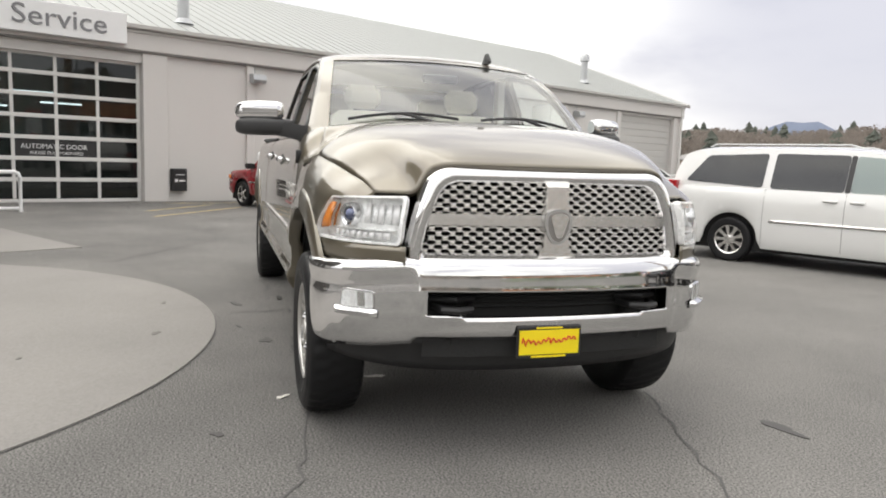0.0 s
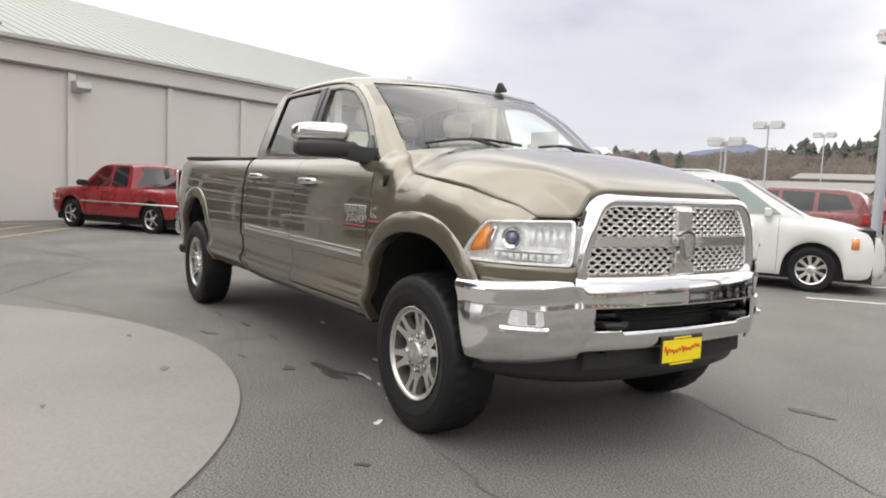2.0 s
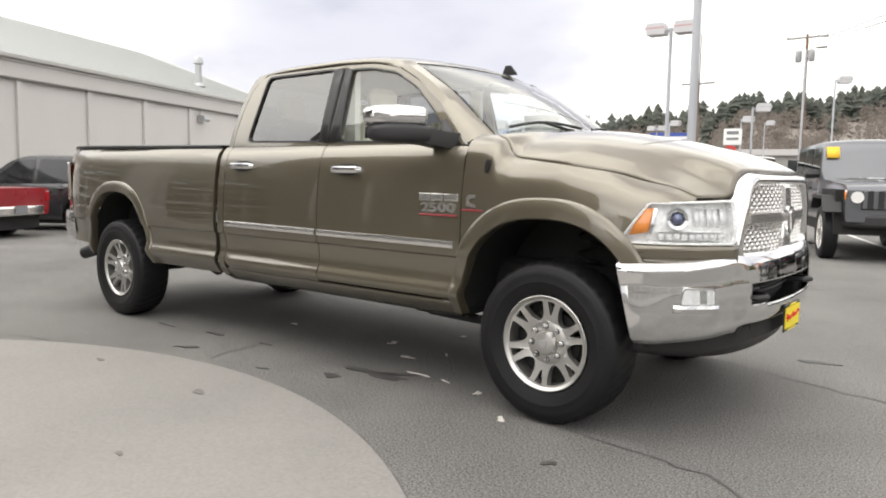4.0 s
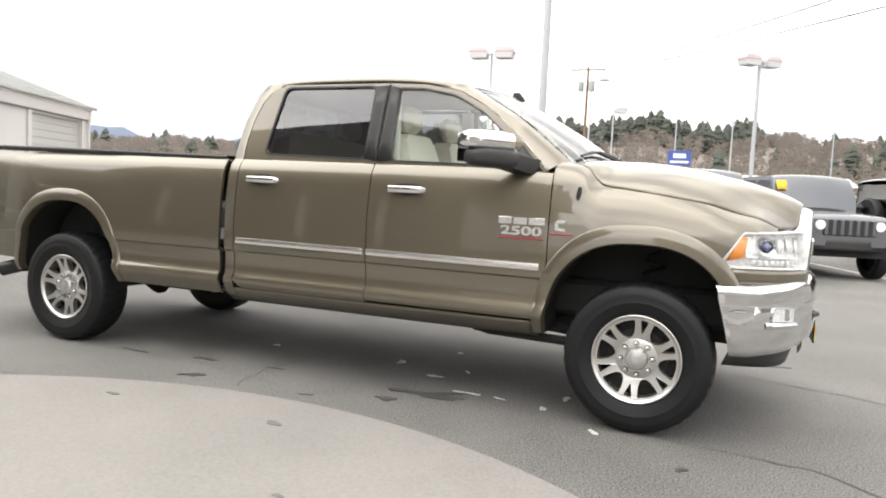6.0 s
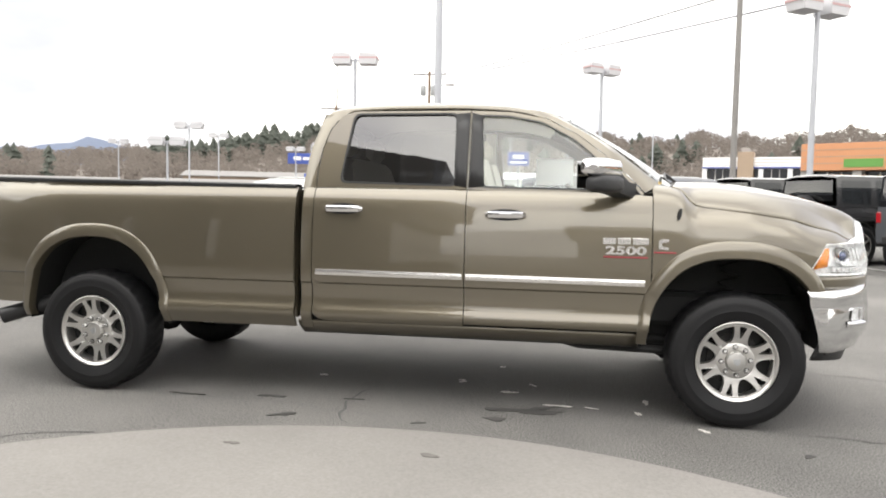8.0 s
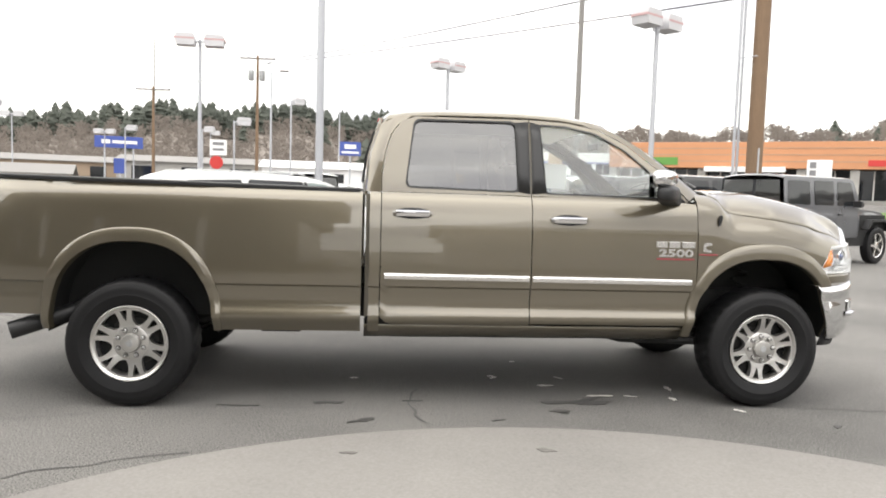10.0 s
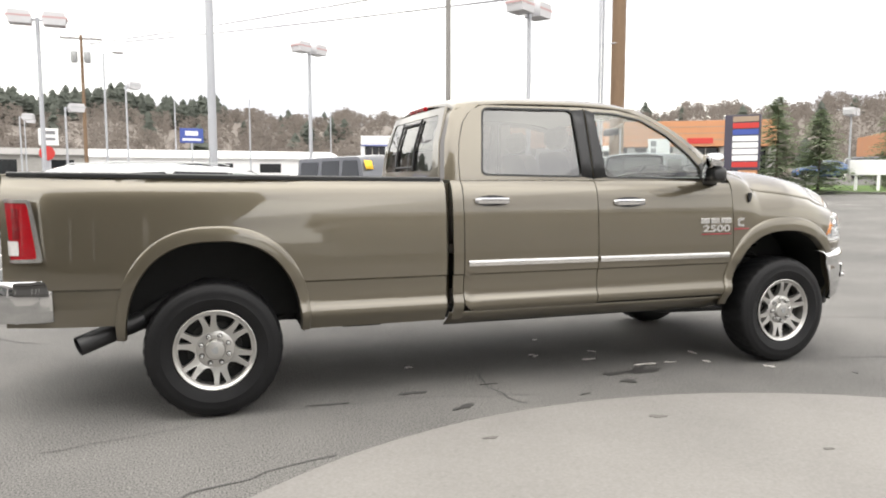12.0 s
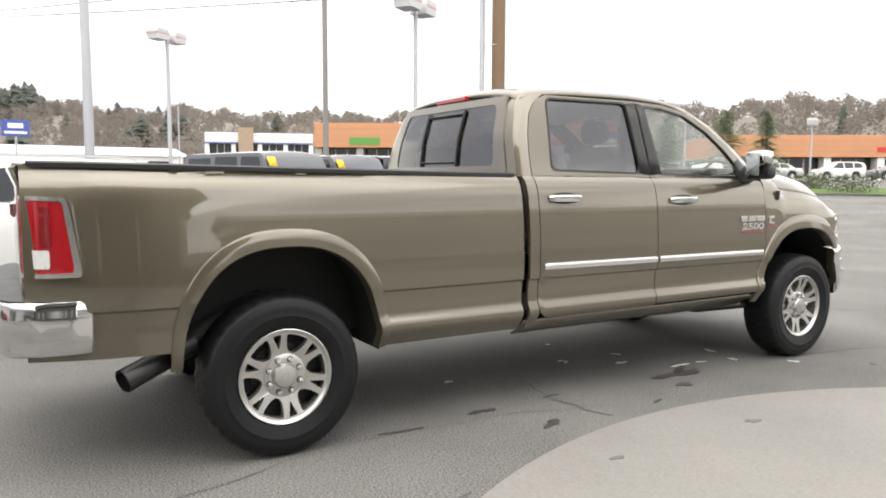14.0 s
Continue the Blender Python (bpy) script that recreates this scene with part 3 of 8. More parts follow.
for x in (S1 + 0.2, S0 - 0.2):
    part("barge_board", Mesh().prism([(-0.30, EAVE - 0.16), (-0.30, EAVE + 0.02), (RIDGE_Y, RIDGE_Z + 0.03), (DEPTH + 0.3, EAVE + 0.02), (DEPTH + 0.3, EAVE - 0.16), (RIDGE_Y, RIDGE_Z - 0.14)],
                                     x + 0.002, x + 0.05, lambda a, b, h: (h, a, b)), TRIM_PAINT, shop)


def glazed_door(s0, s1, rows, cols, top):
    """An overhead door of aluminium rails with dark panes, set back in its opening."""
    door = part("overhead_door", Mesh().box(s0, s0 + 0.09, 0.16, 0.24, 0.0, top, 0.005), TRIM_PAINT, shop, "white aluminium overhead door with dark glass panes")
    part("stile", Mesh().box(s1 - 0.09, s1, 0.16, 0.24, 0.0, top, 0.005), TRIM_PAINT, door)
    w, h = (s1 - s0 - 0.18), top / rows
    for r in range(rows + 1):
        z = min(top - 0.07, r * h)
        part("rail", Mesh().box(s0 + 0.09, s1 - 0.09, 0.15, 0.235, z, z + (0.10 if r not in (0, rows) else 0.09), 0.006), TRIM_PAINT, door)
    for c in range(1, cols):
        s = s0 + 0.09 + w * c / cols
        for r in range(rows):
            part("mullion", Mesh().box(s - 0.04, s + 0.04, 0.165, 0.23, r * h + 0.10, (r + 1) * h if r < rows - 1 else top - 0.07, 0.005), TRIM_PAINT, door)
    for r in range(rows):
        for c in range(cols):
            a, b = s0 + 0.09 + w * c / cols, s0 + 0.09 + w * (c + 1) / cols
            part("pane", Mesh().box(a, b, 0.195, 0.203, r * h + 0.05, (r + 1) * h + 0.03 if r < rows - 1 else top - 0.06), PANE, door)
    return door


PANE = glass("workshop_pane", (0.30, 0.33, 0.33), 1.5)
door_a = glazed_door(*DOORS[0], 7, 4, 3.70)
for d in DOORS[1:3]:
    glazed_door(*d, 7, 4, 3.70)
part("grey_shutter", Mesh().box(DOORS[3][0], DOORS[3][1], 0.14, 0.2, 0, 3.86), GREY_DOOR, shop, "plain grey roller shutter")
for i in range(12):
    part("shutter_slat", Mesh().box(DOORS[3][0] + 0.01, DOORS[3][1] - 0.01, 0.118, 0.139, 0.32 * i + 0.01, 0.32 * i + 0.30, 0.008), GREY_DOOR, shop)

up = pose(0, 0, 0, 90)
decal = part("notice_band", Mesh().box(-3.33, -1.45, 0.188, 0.1925, 1.10, 1.56), BLACK_PLASTIC, door_a, "black notice strip with white capitals")
part("notice_words", moved(text_mesh("AUTOMATIC DOOR", 0.17, 0.002), pose(-2.43, 0.184, 1.40) @ up), SIGN_WHITE, decal, smooth=0)
part("notice_words", moved(text_mesh("PLEASE PULL FORWARD", 0.115, 0.002), pose(-2.38, 0.184, 1.24) @ up), SIGN_WHITE, decal, smooth=0)
sign = thing("service_sign", "white fascia sign with grey letters reading Service", "sign", SHOP)
part("sign_board", Mesh().box(-4.27, -0.79, -0.36, -0.165, 4.10, 4.87, 0.012), SIGN_WHITE, sign)
part("sign_letters", moved(text_mesh("Service", 0.66, 0.012), pose(-2.35, -0.372, 4.49) @ up @ pose(0, 0, 0) @ Matrix.Diagonal((1.13, 1, 1, 1))), SIGN_GREY, sign, smooth=0)

box = thing("mailbox", "black wall-mounted drop box with pale lettering", "mailbox", SHOP)
part("mailbox_body", Mesh().box(0.42, 0.83, -0.20, -0.002, 0.30, 0.92, 0.015), BLACK_PLASTIC, box)
part("flap", Mesh().box(0.44, 0.81, -0.218, -0.2, 0.79, 0.90, 0.006), SATIN_BLACK, box)
part("printed_bars", Mesh().box(0.52, 0.75, -0.2035, -0.2, 0.74, 0.76).box(0.48, 0.57, -0.2035, -0.2, 0.55, 0.63).box(0.60, 0.77, -0.2035, -0.2, 0.56, 0.61), SIGN_WHITE, box)


def wall_flood(s):
    ob = thing("flood_light", "grey metal wall flood lamp below the eaves", "wall lamp", SHOP, "flood lamps on the workshop wall")
    part("lamp_housing", Mesh().prism([(-0.02, 3.50), (-0.30, 3.47), (-0.36, 3.56), (-0.33, 3.72), (-0.02, 3.74)], s, s + 0.42, lambda a, b, h: (h, a, b)), GALV, ob)
    part("lamp_lens", Mesh().box(s + 0.04, s + 0.38, -0.30, -0.06, 3.462, 3.482, 0.004), SIGN_WHITE, ob)
    part("conduit", Mesh().tube([(s + 0.2, -0.025, 3.74), (s + 0.2, -0.025, SOFFIT)], 0.015, 6), GALV, ob)


wall_flood(2.78)
wall_flood(18.2)


def roof_vent(s, y, h, r):
    z = EAVE + (y + 0.28) * math.tan(slope)
    ob = thing("roof_vent", "galvanised flue with a capped top on the roof", "vent", SHOP, "roof flues")
    part("flue", Mesh().tube([(s, y, z - 0.1), (s, y, z + h * 0.72)], r, 16), GALV, ob)
    part("collar", Mesh().tube([(s, y, z - 0.05), (s, y, z + 0.10)], [r * 1.9, r * 1.15], 16), GALV, ob)
    part("cap", Mesh().tube([(s, y, z + h * 0.70), (s, y, z + h * 0.74), (s, y, z + h * 0.9), (s, y, z + h)], [r * 0.8, r * 1.45, r * 1.45, r * 0.9], 16), GALV, ob)


roof_vent(1.25, 1.0, 0.95, 0.16)
roof_vent(20.9, 1.6, 1.3, 0.15)
down = thing("downpipe", "white square downpipe at the building corner", "downpipe", SHOP)
part("pipe", Mesh().box(26.9, 27.01, -0.20, -0.095, 0.1, EAVE - 0.14, 0.01), TRIM_PAINT, down)

hoop = thing("hoop_barrier", "white painted steel hoop guard beside the door", "barrier", pose(-13.2, -5.35, gz(-13.2, -5.35), 0, 0, 111))
m = Mesh().tube([(0.0, 0, 0.0), (0.0, 0, 0.72), (-0.03, 0, 0.80), (-0.10, 0, 0.83), (-1.10, 0, 0.83), (-1.17, 0, 0.80), (-1.20, 0, 0.72), (-1.20, 0, 0.0)], 0.04, 12)
part("hoop", m, SIGN_WHITE, hoop)
part("lower_bar", Mesh().tube([(0, 0, 0.08), (-1.2, 0, 0.08)], 0.035, 10), SIGN_WHITE, hoop)
rack = thing("work_lights", "fluorescent strip lamps under the workshop ceiling", "ceiling lamp", SHOP)
STRIP = mat("fluorescent_tube", (0.95, 0.98, 1.0), 0.5, vary=0, emit=7.0)
for s, y, z in ((-3.6, 3.2, 3.2), (-1.9, 4.6, 3.0), (-2.9, 6.0, 2.6), (-0.9, 5.4, 2.75), (-7.5, 3.5, 3.1), (-6.0, 5.4, 2.9), (-12.5, 4.0, 3.1)):
    part("tube", Mesh().box(s - 0.6, s + 0.6, y - 0.05, y + 0.05, z, z + 0.05, 0.01), STRIP, rack)
    part("hanger", Mesh().tube([(s, y, z + 0.05), (s, y, 4.9)], 0.01, 5), GALV, rack)

# unseen showroom and low wing close the lot behind the camera, toned for truck reflections
show = thing("showroom", "unseen tall gabled dark showroom with dark panels between grey mullions", "building", pose(-12.3, -8.9, 0))
part("show_wall", Mesh().box(0, 8.6, -6, 0.0, 0, 0.6).box(0, 8.6, -6, 0.0, 2.9, 4.2), SHOW_WALL, show)
part("show_core", Mesh().box(0.3, 8.3, -5.7, -0.9, 0.6, 2.9), GREY_DOOR, show)
part("show_roof", Mesh().prism([(-0.3, 4.203), (9.0, 4.203), (9.0, 7.6), (5.6, 8.8), (-0.3, 7.6)], -6.2, 0.5, lambda a, b, h: (a, h, b)), SHOW_WALL, show)
# dark panels and pale piers, added only to be mirrored in the paint
for i in range(5):
    part("window_blind", Mesh().box(-0.14 + 1.72 * i, 1.42 + 1.72 * i, -0.2, -0.16, 0.6, 2.9), DARK_PANEL, show)
    part("window_pier", Mesh().box(1.42 + 1.72 * i, 1.58 + 1.72 * i, -0.4, 0.0, 0.6, 2.9), GREY_DOOR, show)
wing = thing("showroom_wing", "unseen low pale showroom wing with grey panels", "building", pose(-0.6, -17.0, 0, 0, 0, 3))
part("wing_wall", Mesh().box(0, 25.6, -8, 0, 0, 1.0).box(0, 25.6, -8, 0, 3.0, 3.9), WALL, wing)
part("wing_roof", Mesh().prism([(-8.4, 3.9), (0.5, 3.9), (-3.9, 5.6)], -0.3, 25.9, lambda a, b, h: (h, a, b)), POLE_DARK, wing)
part("wing_core", Mesh().box(0.3, 25.3, -7.7, -0.4, 1.0, 3.0), SHOP_DARK, wing)
# opaque grey panels keep the wing's mirrored windows from going dark
for i in range(9):
    part("window_pane", Mesh().box(0.1 + 2.82 * i, 2.72 + 2.82 * i, -0.1, -0.06, 1.0, 3.0), GREY_DOOR, wing)
    part("window_post", Mesh().box(2.72 + 2.82 * i, 2.92 + 2.82 * i, -0.2, -0.02, 1.0, 3.0), TRIM_PAINT, wing)


# ---- lamps, poles, signs ----
def lot_lamp(x, y, h, heads=2, turn=0.0, r=0.07, big=1.0):
    ob = thing("lot_lamp", "grey steel car-lot lamp post with box heads" if heads > 1 else "grey steel lamp post with one box head", "lamp post", pose(x, y, gz(x, y), 0, 0, turn), "lamp posts of the car lot")
    part("post", Mesh().tube([(0, 0, 0), (0, 0, h)], [r * 1.25, r], 12), POLE_GREY, ob)
    part("base", Mesh().tube([(0, 0, 0), (0, 0, 0.6)], r * 3, 14), KERB, ob)
    for s in ((-1, 1) if heads == 2 else (1,)):
        part("arm", Mesh().box(0, s * 0.30 * big, -0.035, 0.035, h - 0.12, h - 0.05, 0.01), POLE_GREY, ob)
        head = part("lamp_head", Mesh().prism([(0.20, -0.26), (0.90, -0.26), (0.96, -0.02), (0.90, 0.20), (0.24, 0.20), (0.16, -0.02)], -0.30 * big, 0.30 * big, lambda a, b, hh: (s * a * big, hh, h + b * big)), LAMP_GREY, ob)
        part("stripe", Mesh().box(s * 0.19 * big, s * 0.985 * big, -0.306 * big, 0.306 * big, h - 0.03 * big, h + 0.035 * big), FADED_STRIPE if r > 0.065 else GALV, head)
    return ob


for x, y, h, heads, tn, r in ((5.95, 16.45, 7.0, 2, 35, 0.072), (0.85, 30.19, 7.58, 2, 40, 0.08), (-9.75, 24.8, 7.34, 2, 5, 0.07), (-28.6, 45.9, 6.8, 2, 10, 0.06), (-24.3, 35.2, 4.75, 2, 15, 0.06), (-38.0, 70.0, 8.0, 2, 10, 0.06),
                              (-9.3, 54.0, 8.0, 1, 30, 0.06), (-11.85, 43.7, 5.7, 1, 20, 0.06), (-26.0, 66.0, 6.5, 1, 0, 0.06), (-18.0, 62.0, 6.2, 1, 0, 0.06), (40.0, 35.0, 5.0, 2, 30, 0.06), (47.0, 29.0, 4.6, 2, 30, 0.06),
                              (-31.0, 75.0, 6.6, 2, 0, 0.06), (-50.0, 70.0, 7.5, 2, 20, 0.06), (-22.0, 84.0, 7.0, 1, 0, 0.06)):
    lot_lamp(x, y, h, heads, tn, r, 1.0 if r > 0.065 else 1.1)


def plain_pole(x, y, h, r0, r1, material, label, name="utility_pole"):
    ob = thing(name, label, "pole", pose(x, y, gz(x, y)))
    part("shaft", Mesh().tube([(0, 0, -0.1), (0, 0, h * 0.5), (0, 0, h)], [r0, 0.5 * (r0 + r1), r1], 14), material, ob)
    return ob


flagpole = plain_pole(-4.03, 11.96, 13.0, 0.098, 0.075, POLE_GREY, "tall slender pale grey steel pole in the lot", "steel_pole")
part("footing", Mesh().tube([(0, 0, 0), (0, 0, 0.12)], 0.28, 16), KERB, flagpole)
plain_pole(5.21, 22.38, 14.0, 0.115, 0.09, POLE_DARK, "dull grey-brown weathered utility pole")
wood = plain_pole(10.0, 17.6, 14.0, 0.265, 0.225, POLE_WOOD, "thick brown wooden utility pole")
part("guard", Mesh().box(-0.03, 0.03, -0.27, -0.21, 0.2, 3.2, 0.008), GALV, wood)
twin = plain_pole(9.36, 17.8, 13.8, 0.05, 0.05, POLE_GREY, "pair of thin grey conduit masts beside the wooden pole")
part("second_mast", Mesh().tube([(0.16, 0.05, 0), (0.16, 0.05, 13.0)], 0.045, 8), POLE_GREY, twin)
part("clamp", Mesh().tube([(-0.05, 0, 6.2), (0.55, -0.4, 6.25)], 0.02, 6), POLE_GREY, twin)


def cross_pole(x, y, h, boxes=True):
    ob = plain_pole(x, y, h, 0.17, 0.11, POLE_WOOD, "wooden power pole with crossarm and transformers")
    part("crossarm", Mesh().box(-1.6, 1.6, -0.06, 0.06, h - 0.35, h - 0.2, 0.01), POLE_DARK, ob)
    for s in (-1.5, -0.8, 0.8, 1.5):
        part("insulator", Mesh().tube([(s, 0, h - 0.2), (s, 0, h + 0.02)], [0.05, 0.03], 8), GALV, ob)
    if boxes:
        for s in (-0.55, 0.45):
            part("transformer", Mesh().tube([(s, -0.2, h - 2.3), (s, -0.2, h - 2.2), (s, -0.2, h - 1.4), (s, -0.2, h - 1.3)], [0.2, 0.27, 0.27, 0.15], 12), GALV, ob)


cross_pole(-13.34, 63.0, 12.9)
cross_pole(-23.6, 66.6, 10.4, False)
plain_pole(-23.6, 66.9, 14.9, 0.09, 0.06, POLE_DARK, "thin dark mast above the power pole")
plain_pole(-0.4, 54.3, 7.0, 0.07, 0.05, POLE_GREY, "slim far grey post")
plain_pole(-6.6, 80.0, 9.0, 0.08, 0.06, POLE_GREY, "slim far grey post")
plain_pole(7.0, 60.0, 6.4, 0.06, 0.05, POLE_GREY, "slim far grey post")
street = plain_pole(-10.2, 49.0, 9.6, 0.09, 0.06, POLE_GREY, "street light with a curved arm and flat head", "street_lamp")
part("street_arm", Mesh().tube([(0, 0, 9.5), (0.4, 0, 9.68), (1.0, 0, 9.7)], 0.03, 6), POLE_GREY, street)
part("street_head", Mesh().box(0.6, 1.25, -0.12, 0.12, 9.62, 9.74, 0.03), POLE_DARK, street)


def wire(a, b, sag, r=0.016):
    a, b = Vector(a), Vector(b)
    pts = [a.lerp(b, i / 24) - Vector((0, 0, sag * 4 * (i / 24) * (1 - i / 24))) for i in range(25)]
    tagged(part("power_line", Mesh().tube(pts, r, 5), WIRE), "thin overhead power line against the sky", "power line", "overhead power lines", "structure")


wire((-13.0, 63.0, 12.75), (8.6, 17.6, 9.0), 0.15, 0.03)
wire((-12.6, 63.0, 12.75), (10.0, 17.6, 8.3), 0.15, 0.03)
wire((-14.8, 63.0, 12.7), (-24.0, 66.6, 10.3), 0.5)


def road_sign(x, y, z0, z1, w, material, turn, label, posts=2, bars=()):
    ob = thing("road_sign", label, "sign", pose(x, y, gz(x, y), 0, 0, turn))
    g = gz(x, y)
    part("panel", Mesh().box(-w / 2, w / 2, -0.12, 0.12, z0 - g, z1 - g, 0.02), material, ob)
    for s in ([-0.3 * w, 0.3 * w] if posts == 2 else [0.0]):
        part("leg", Mesh().box(s - 0.08, s + 0.08, -0.07, 0.07, -0.05, z0 - g, 0.01), POLE_GREY, ob)
    for bx0, bx1, bz0, bz1, mt in bars:
        part("lettering_bar", Mesh().box(bx0, bx1, -0.135, -0.118, bz0 - g, bz1 - g), mt, ob)
    return ob


road_sign(-31.2, 80.0, 5.45, 6.75, 5.0, BLUE_SIGN, 20, "blue dealer sign panel on two posts", 2, ((-1.8, -0.9, 5.9, 6.35, SIGN_WHITE), (-0.7, 1.9, 5.95, 6.3, SIGN_WHITE)))
road_sign(-31.2, 80.3, 2.6, 4.3, 1.3, BLUE_SIGN, 20, "small blue sign below the dealer sign", 1)
road_sign(-4.84, 64.3, 4.75, 6.05, 2.0, BLUE_SIGN, 5, "blue dealer sign with a white oval emblem", 1, ((-0.55, 0.55, 5.4, 5.8, SIGN_WHITE), (-0.8, 0.8, 4.95, 5.15, SIGN_WHITE)))
road_sign(-12.64, 42.6, 3.45, 4.45, 1.05, SIGN_WHITE, 10, "white street notice board with grey bars", 1, ((-0.35, 0.35, 4.1, 4.3, SIGN_GREY), (-0.35, 0.35, 3.75, 3.9, SIGN_GREY)))
red_disc = thing("oval_sign", "small red and white oval hanging sign", "sign", pose(-12.74, 42.5, 0, 0, 0, 10))
part("oval", Mesh().tube([(0, -0.06, 3.0), (0, 0.06, 3.0)], 0.42, 20), RED_SIGN, red_disc)
part("oval_post", Mesh().box(-0.05, 0.05, 0.07, 0.13, 0, 3.4), POLE_GREY, red_disc)

py = thing("pylon_sign", "dark shopping-plaza pylon sign with tenant panels on orange base", "sign", pose(20.4, 23.2, gz(20.4, 23.2), 0, 0, -48) @ Matrix.Scale(0.93, 4))
part("pylon_frame", Mesh().box(-0.85, 0.85, -0.25, 0.25, 1.55, 4.35, 0.02), PURPLE_SIGN, py)
part("pylon_base", Mesh().box(-0.15, 0.75, -0.2, 0.2, -0.1, 1.55, 0.02), ORANGE, py)
part("pylon_notice", Mesh().box(0.1, 0.7, -0.225, -0.201, 0.3, 1.4), SIGN_WHITE, py)
for i, mt in enumerate((TAN, RED_SIGN, BLUE_SIGN, SIGN_WHITE, SIGN_WHITE, SIGN_WHITE, SIGN_WHITE, RED_SIGN)):
    part("tenant_panel", Mesh().box(-0.45, 0.78, -0.275, -0.252, 4.0 - 0.33 * i, 4.27 - 0.33 * i, 0.004), mt, py)
vs = thing("direction_board", "pale board with two dark pictograms on posts", "sign", pose(18.8, 27.6, gz(18.8, 27.6), 0, 0, -35))
part("board", Mesh().box(-0.55, 0.55, -0.06, 0.06, 2.1, 3.05, 0.02), SIGN_WHITE, vs)
part("pictogram", Mesh().box(-0.42, -0.14, -0.075, -0.061, 2.65, 2.95).box(-0.42, -0.14, -0.075, -0.061, 2.25, 2.55), SIGN_GREY, vs)
part("board_post", Mesh().box(-0.5, -0.4, -0.05, 0.05, -0.1, 2.1).box(0.4, 0.5, -0.05, 0.05, -0.1, 2.1), POLE_GREY, vs)
af = thing("sandwich_board", "white folding pavement sign with red mark on the grass", "sign", pose(30.7, 22.7, gz(30.7, 22.7), 0, 0, -50))
part("board", Mesh().prism([(-0.05, 1.05), (-0.35, 0.0), (-0.30, 0.0), (0, 1.0), (0.30, 0.0), (0.35, 0.0), (0.05, 1.05)], -0.38, 0.38, lambda a, b, h: (h, a, b)), SIGN_WHITE, af)
part("mark", Mesh().box(-0.2, 0.2, -0.20, -0.24, 0.62, 0.85), RED_SIGN, af)
wb = thing("monument_sign", "low white notice board on posts by the road", "sign", pose(29.5, 24.2, gz(29.5, 24.2), 0, 0, -50))
part("board", Mesh().box(-0.85, 0.85, -0.1, 0.1, 0.95, 1.75, 0.02), SIGN_WHITE, wb)
part("post", Mesh().box(-0.6, -0.45, -0.08, 0.08, -0.1, 0.95), SIGN_WHITE, wb)
part("post", Mesh().box(0.45, 0.6, -0.08, 0.08, -0.1, 0.95), SIGN_WHITE, wb)

# ---- far buildings ----
def shop_row(name, label, ax, ay, bx, by, h, band, wall_mat, band_mat, bays, depth=14.0, base=None):
    """A low row of shops between two points, its deep band over glazed bays."""
    L, a = math.hypot(bx - ax, by - ay), math.degrees(math.atan2(by - ay, bx - ax))
    g = gz((ax + bx) / 2, (ay + by) / 2) if base is None else base
    ob = thing(name, label, "building", pose(ax, ay, g, 0, 0, a))
    part("core", Mesh().box(0, L, 0.6, depth, -0.3, h - 0.3), SHOP_DARK, ob)
    part("band", Mesh().box(-0.3, L + 0.3, -1.2, depth + 0.2, h - band, h, 0.03), band_mat, ob)
    for i in range(3):
        part("band_seam", Mesh().box(-0.31, L + 0.31, -1.225, -1.202, h - band * (0.25 + 0.25 * i), h - band * (0.25 + 0.25 * i) + 0.06), TAN, ob)
    for i in range(bays + 1):
        s = L * i / bays
        part("pier", Mesh().box(s - 0.35, s + 0.35, -0.9, 0.7, -0.3, h - band, 0.02), wall_mat, ob)
    for i in range(bays):
        a0, a1 = L * i / bays + 0.35, L * (i + 1) / bays - 0.35
        part("shop_window", Mesh().box(a0, a1, 0.45, 0.58, 0.3, h - band - 0.1), DARK_GLASS, ob)
        part("stall_riser", Mesh().box(a0, a1, 0.40, 0.60, -0.3, 0.3), wall_mat, ob)
        for k in (1, 2):
            s = a0 + (a1 - a0) * k / 3
            part("window_bar", Mesh().box(s - 0.05, s + 0.05, 0.36, 0.44, 0.3, h - band - 0.1), TRIM_PAINT, ob)
    return ob


mall = shop_row("shopping_plaza", "low shopping plaza with orange clapboard band over shop windows", 20.7, 62.9, 44.4, 47.4, 5.15, 2.3, KERB, ORANGE, 7)
part("shop_sign", Mesh().box(21.1, 23.3, -1.26, -1.202, 3.1, 3.6), RED_SIGN, mall)
part("shop_sign", Mesh().box(3.1, 6.0, -1.26, -1.202, 3.1, 3.8), GREEN_SIGN, mall)
part("shop_awning", Mesh().box(8.4, 15.0, -1.9, -1.3, 2.5, 2.95, 0.03), SIGN_WHITE, mall)
mall_b = shop_row("shopping_plaza", "far orange-banded plaza building behind a car park", 58.0, 46.0, 92.0, 22.0, 4.5, 2.2, SIGN_WHITE, ORANGE, 8)
part("shop_sign", Mesh().box(15.0, 20.0, -1.26, -1.202, 2.8, 3.3), RED_SIGN, mall_b)
white_row = shop_row("white_showroom", "white flat-roofed showroom with a strip of windows", 22.3, 116.6, 38.0, 111.7, 7.2, 1.7, SIGN_WHITE, SIGN_WHITE, 4, 14.0)
part("tower_block", Mesh().box(4.9, 7.2, -1.8, 2.0, -0.3, 8.0, 0.03), TAN, white_row)
part("blue_line", Mesh().box(-0.3, 16.6, -1.24, -1.202, 5.5, 5.7), BLUE_SIGN, white_row)


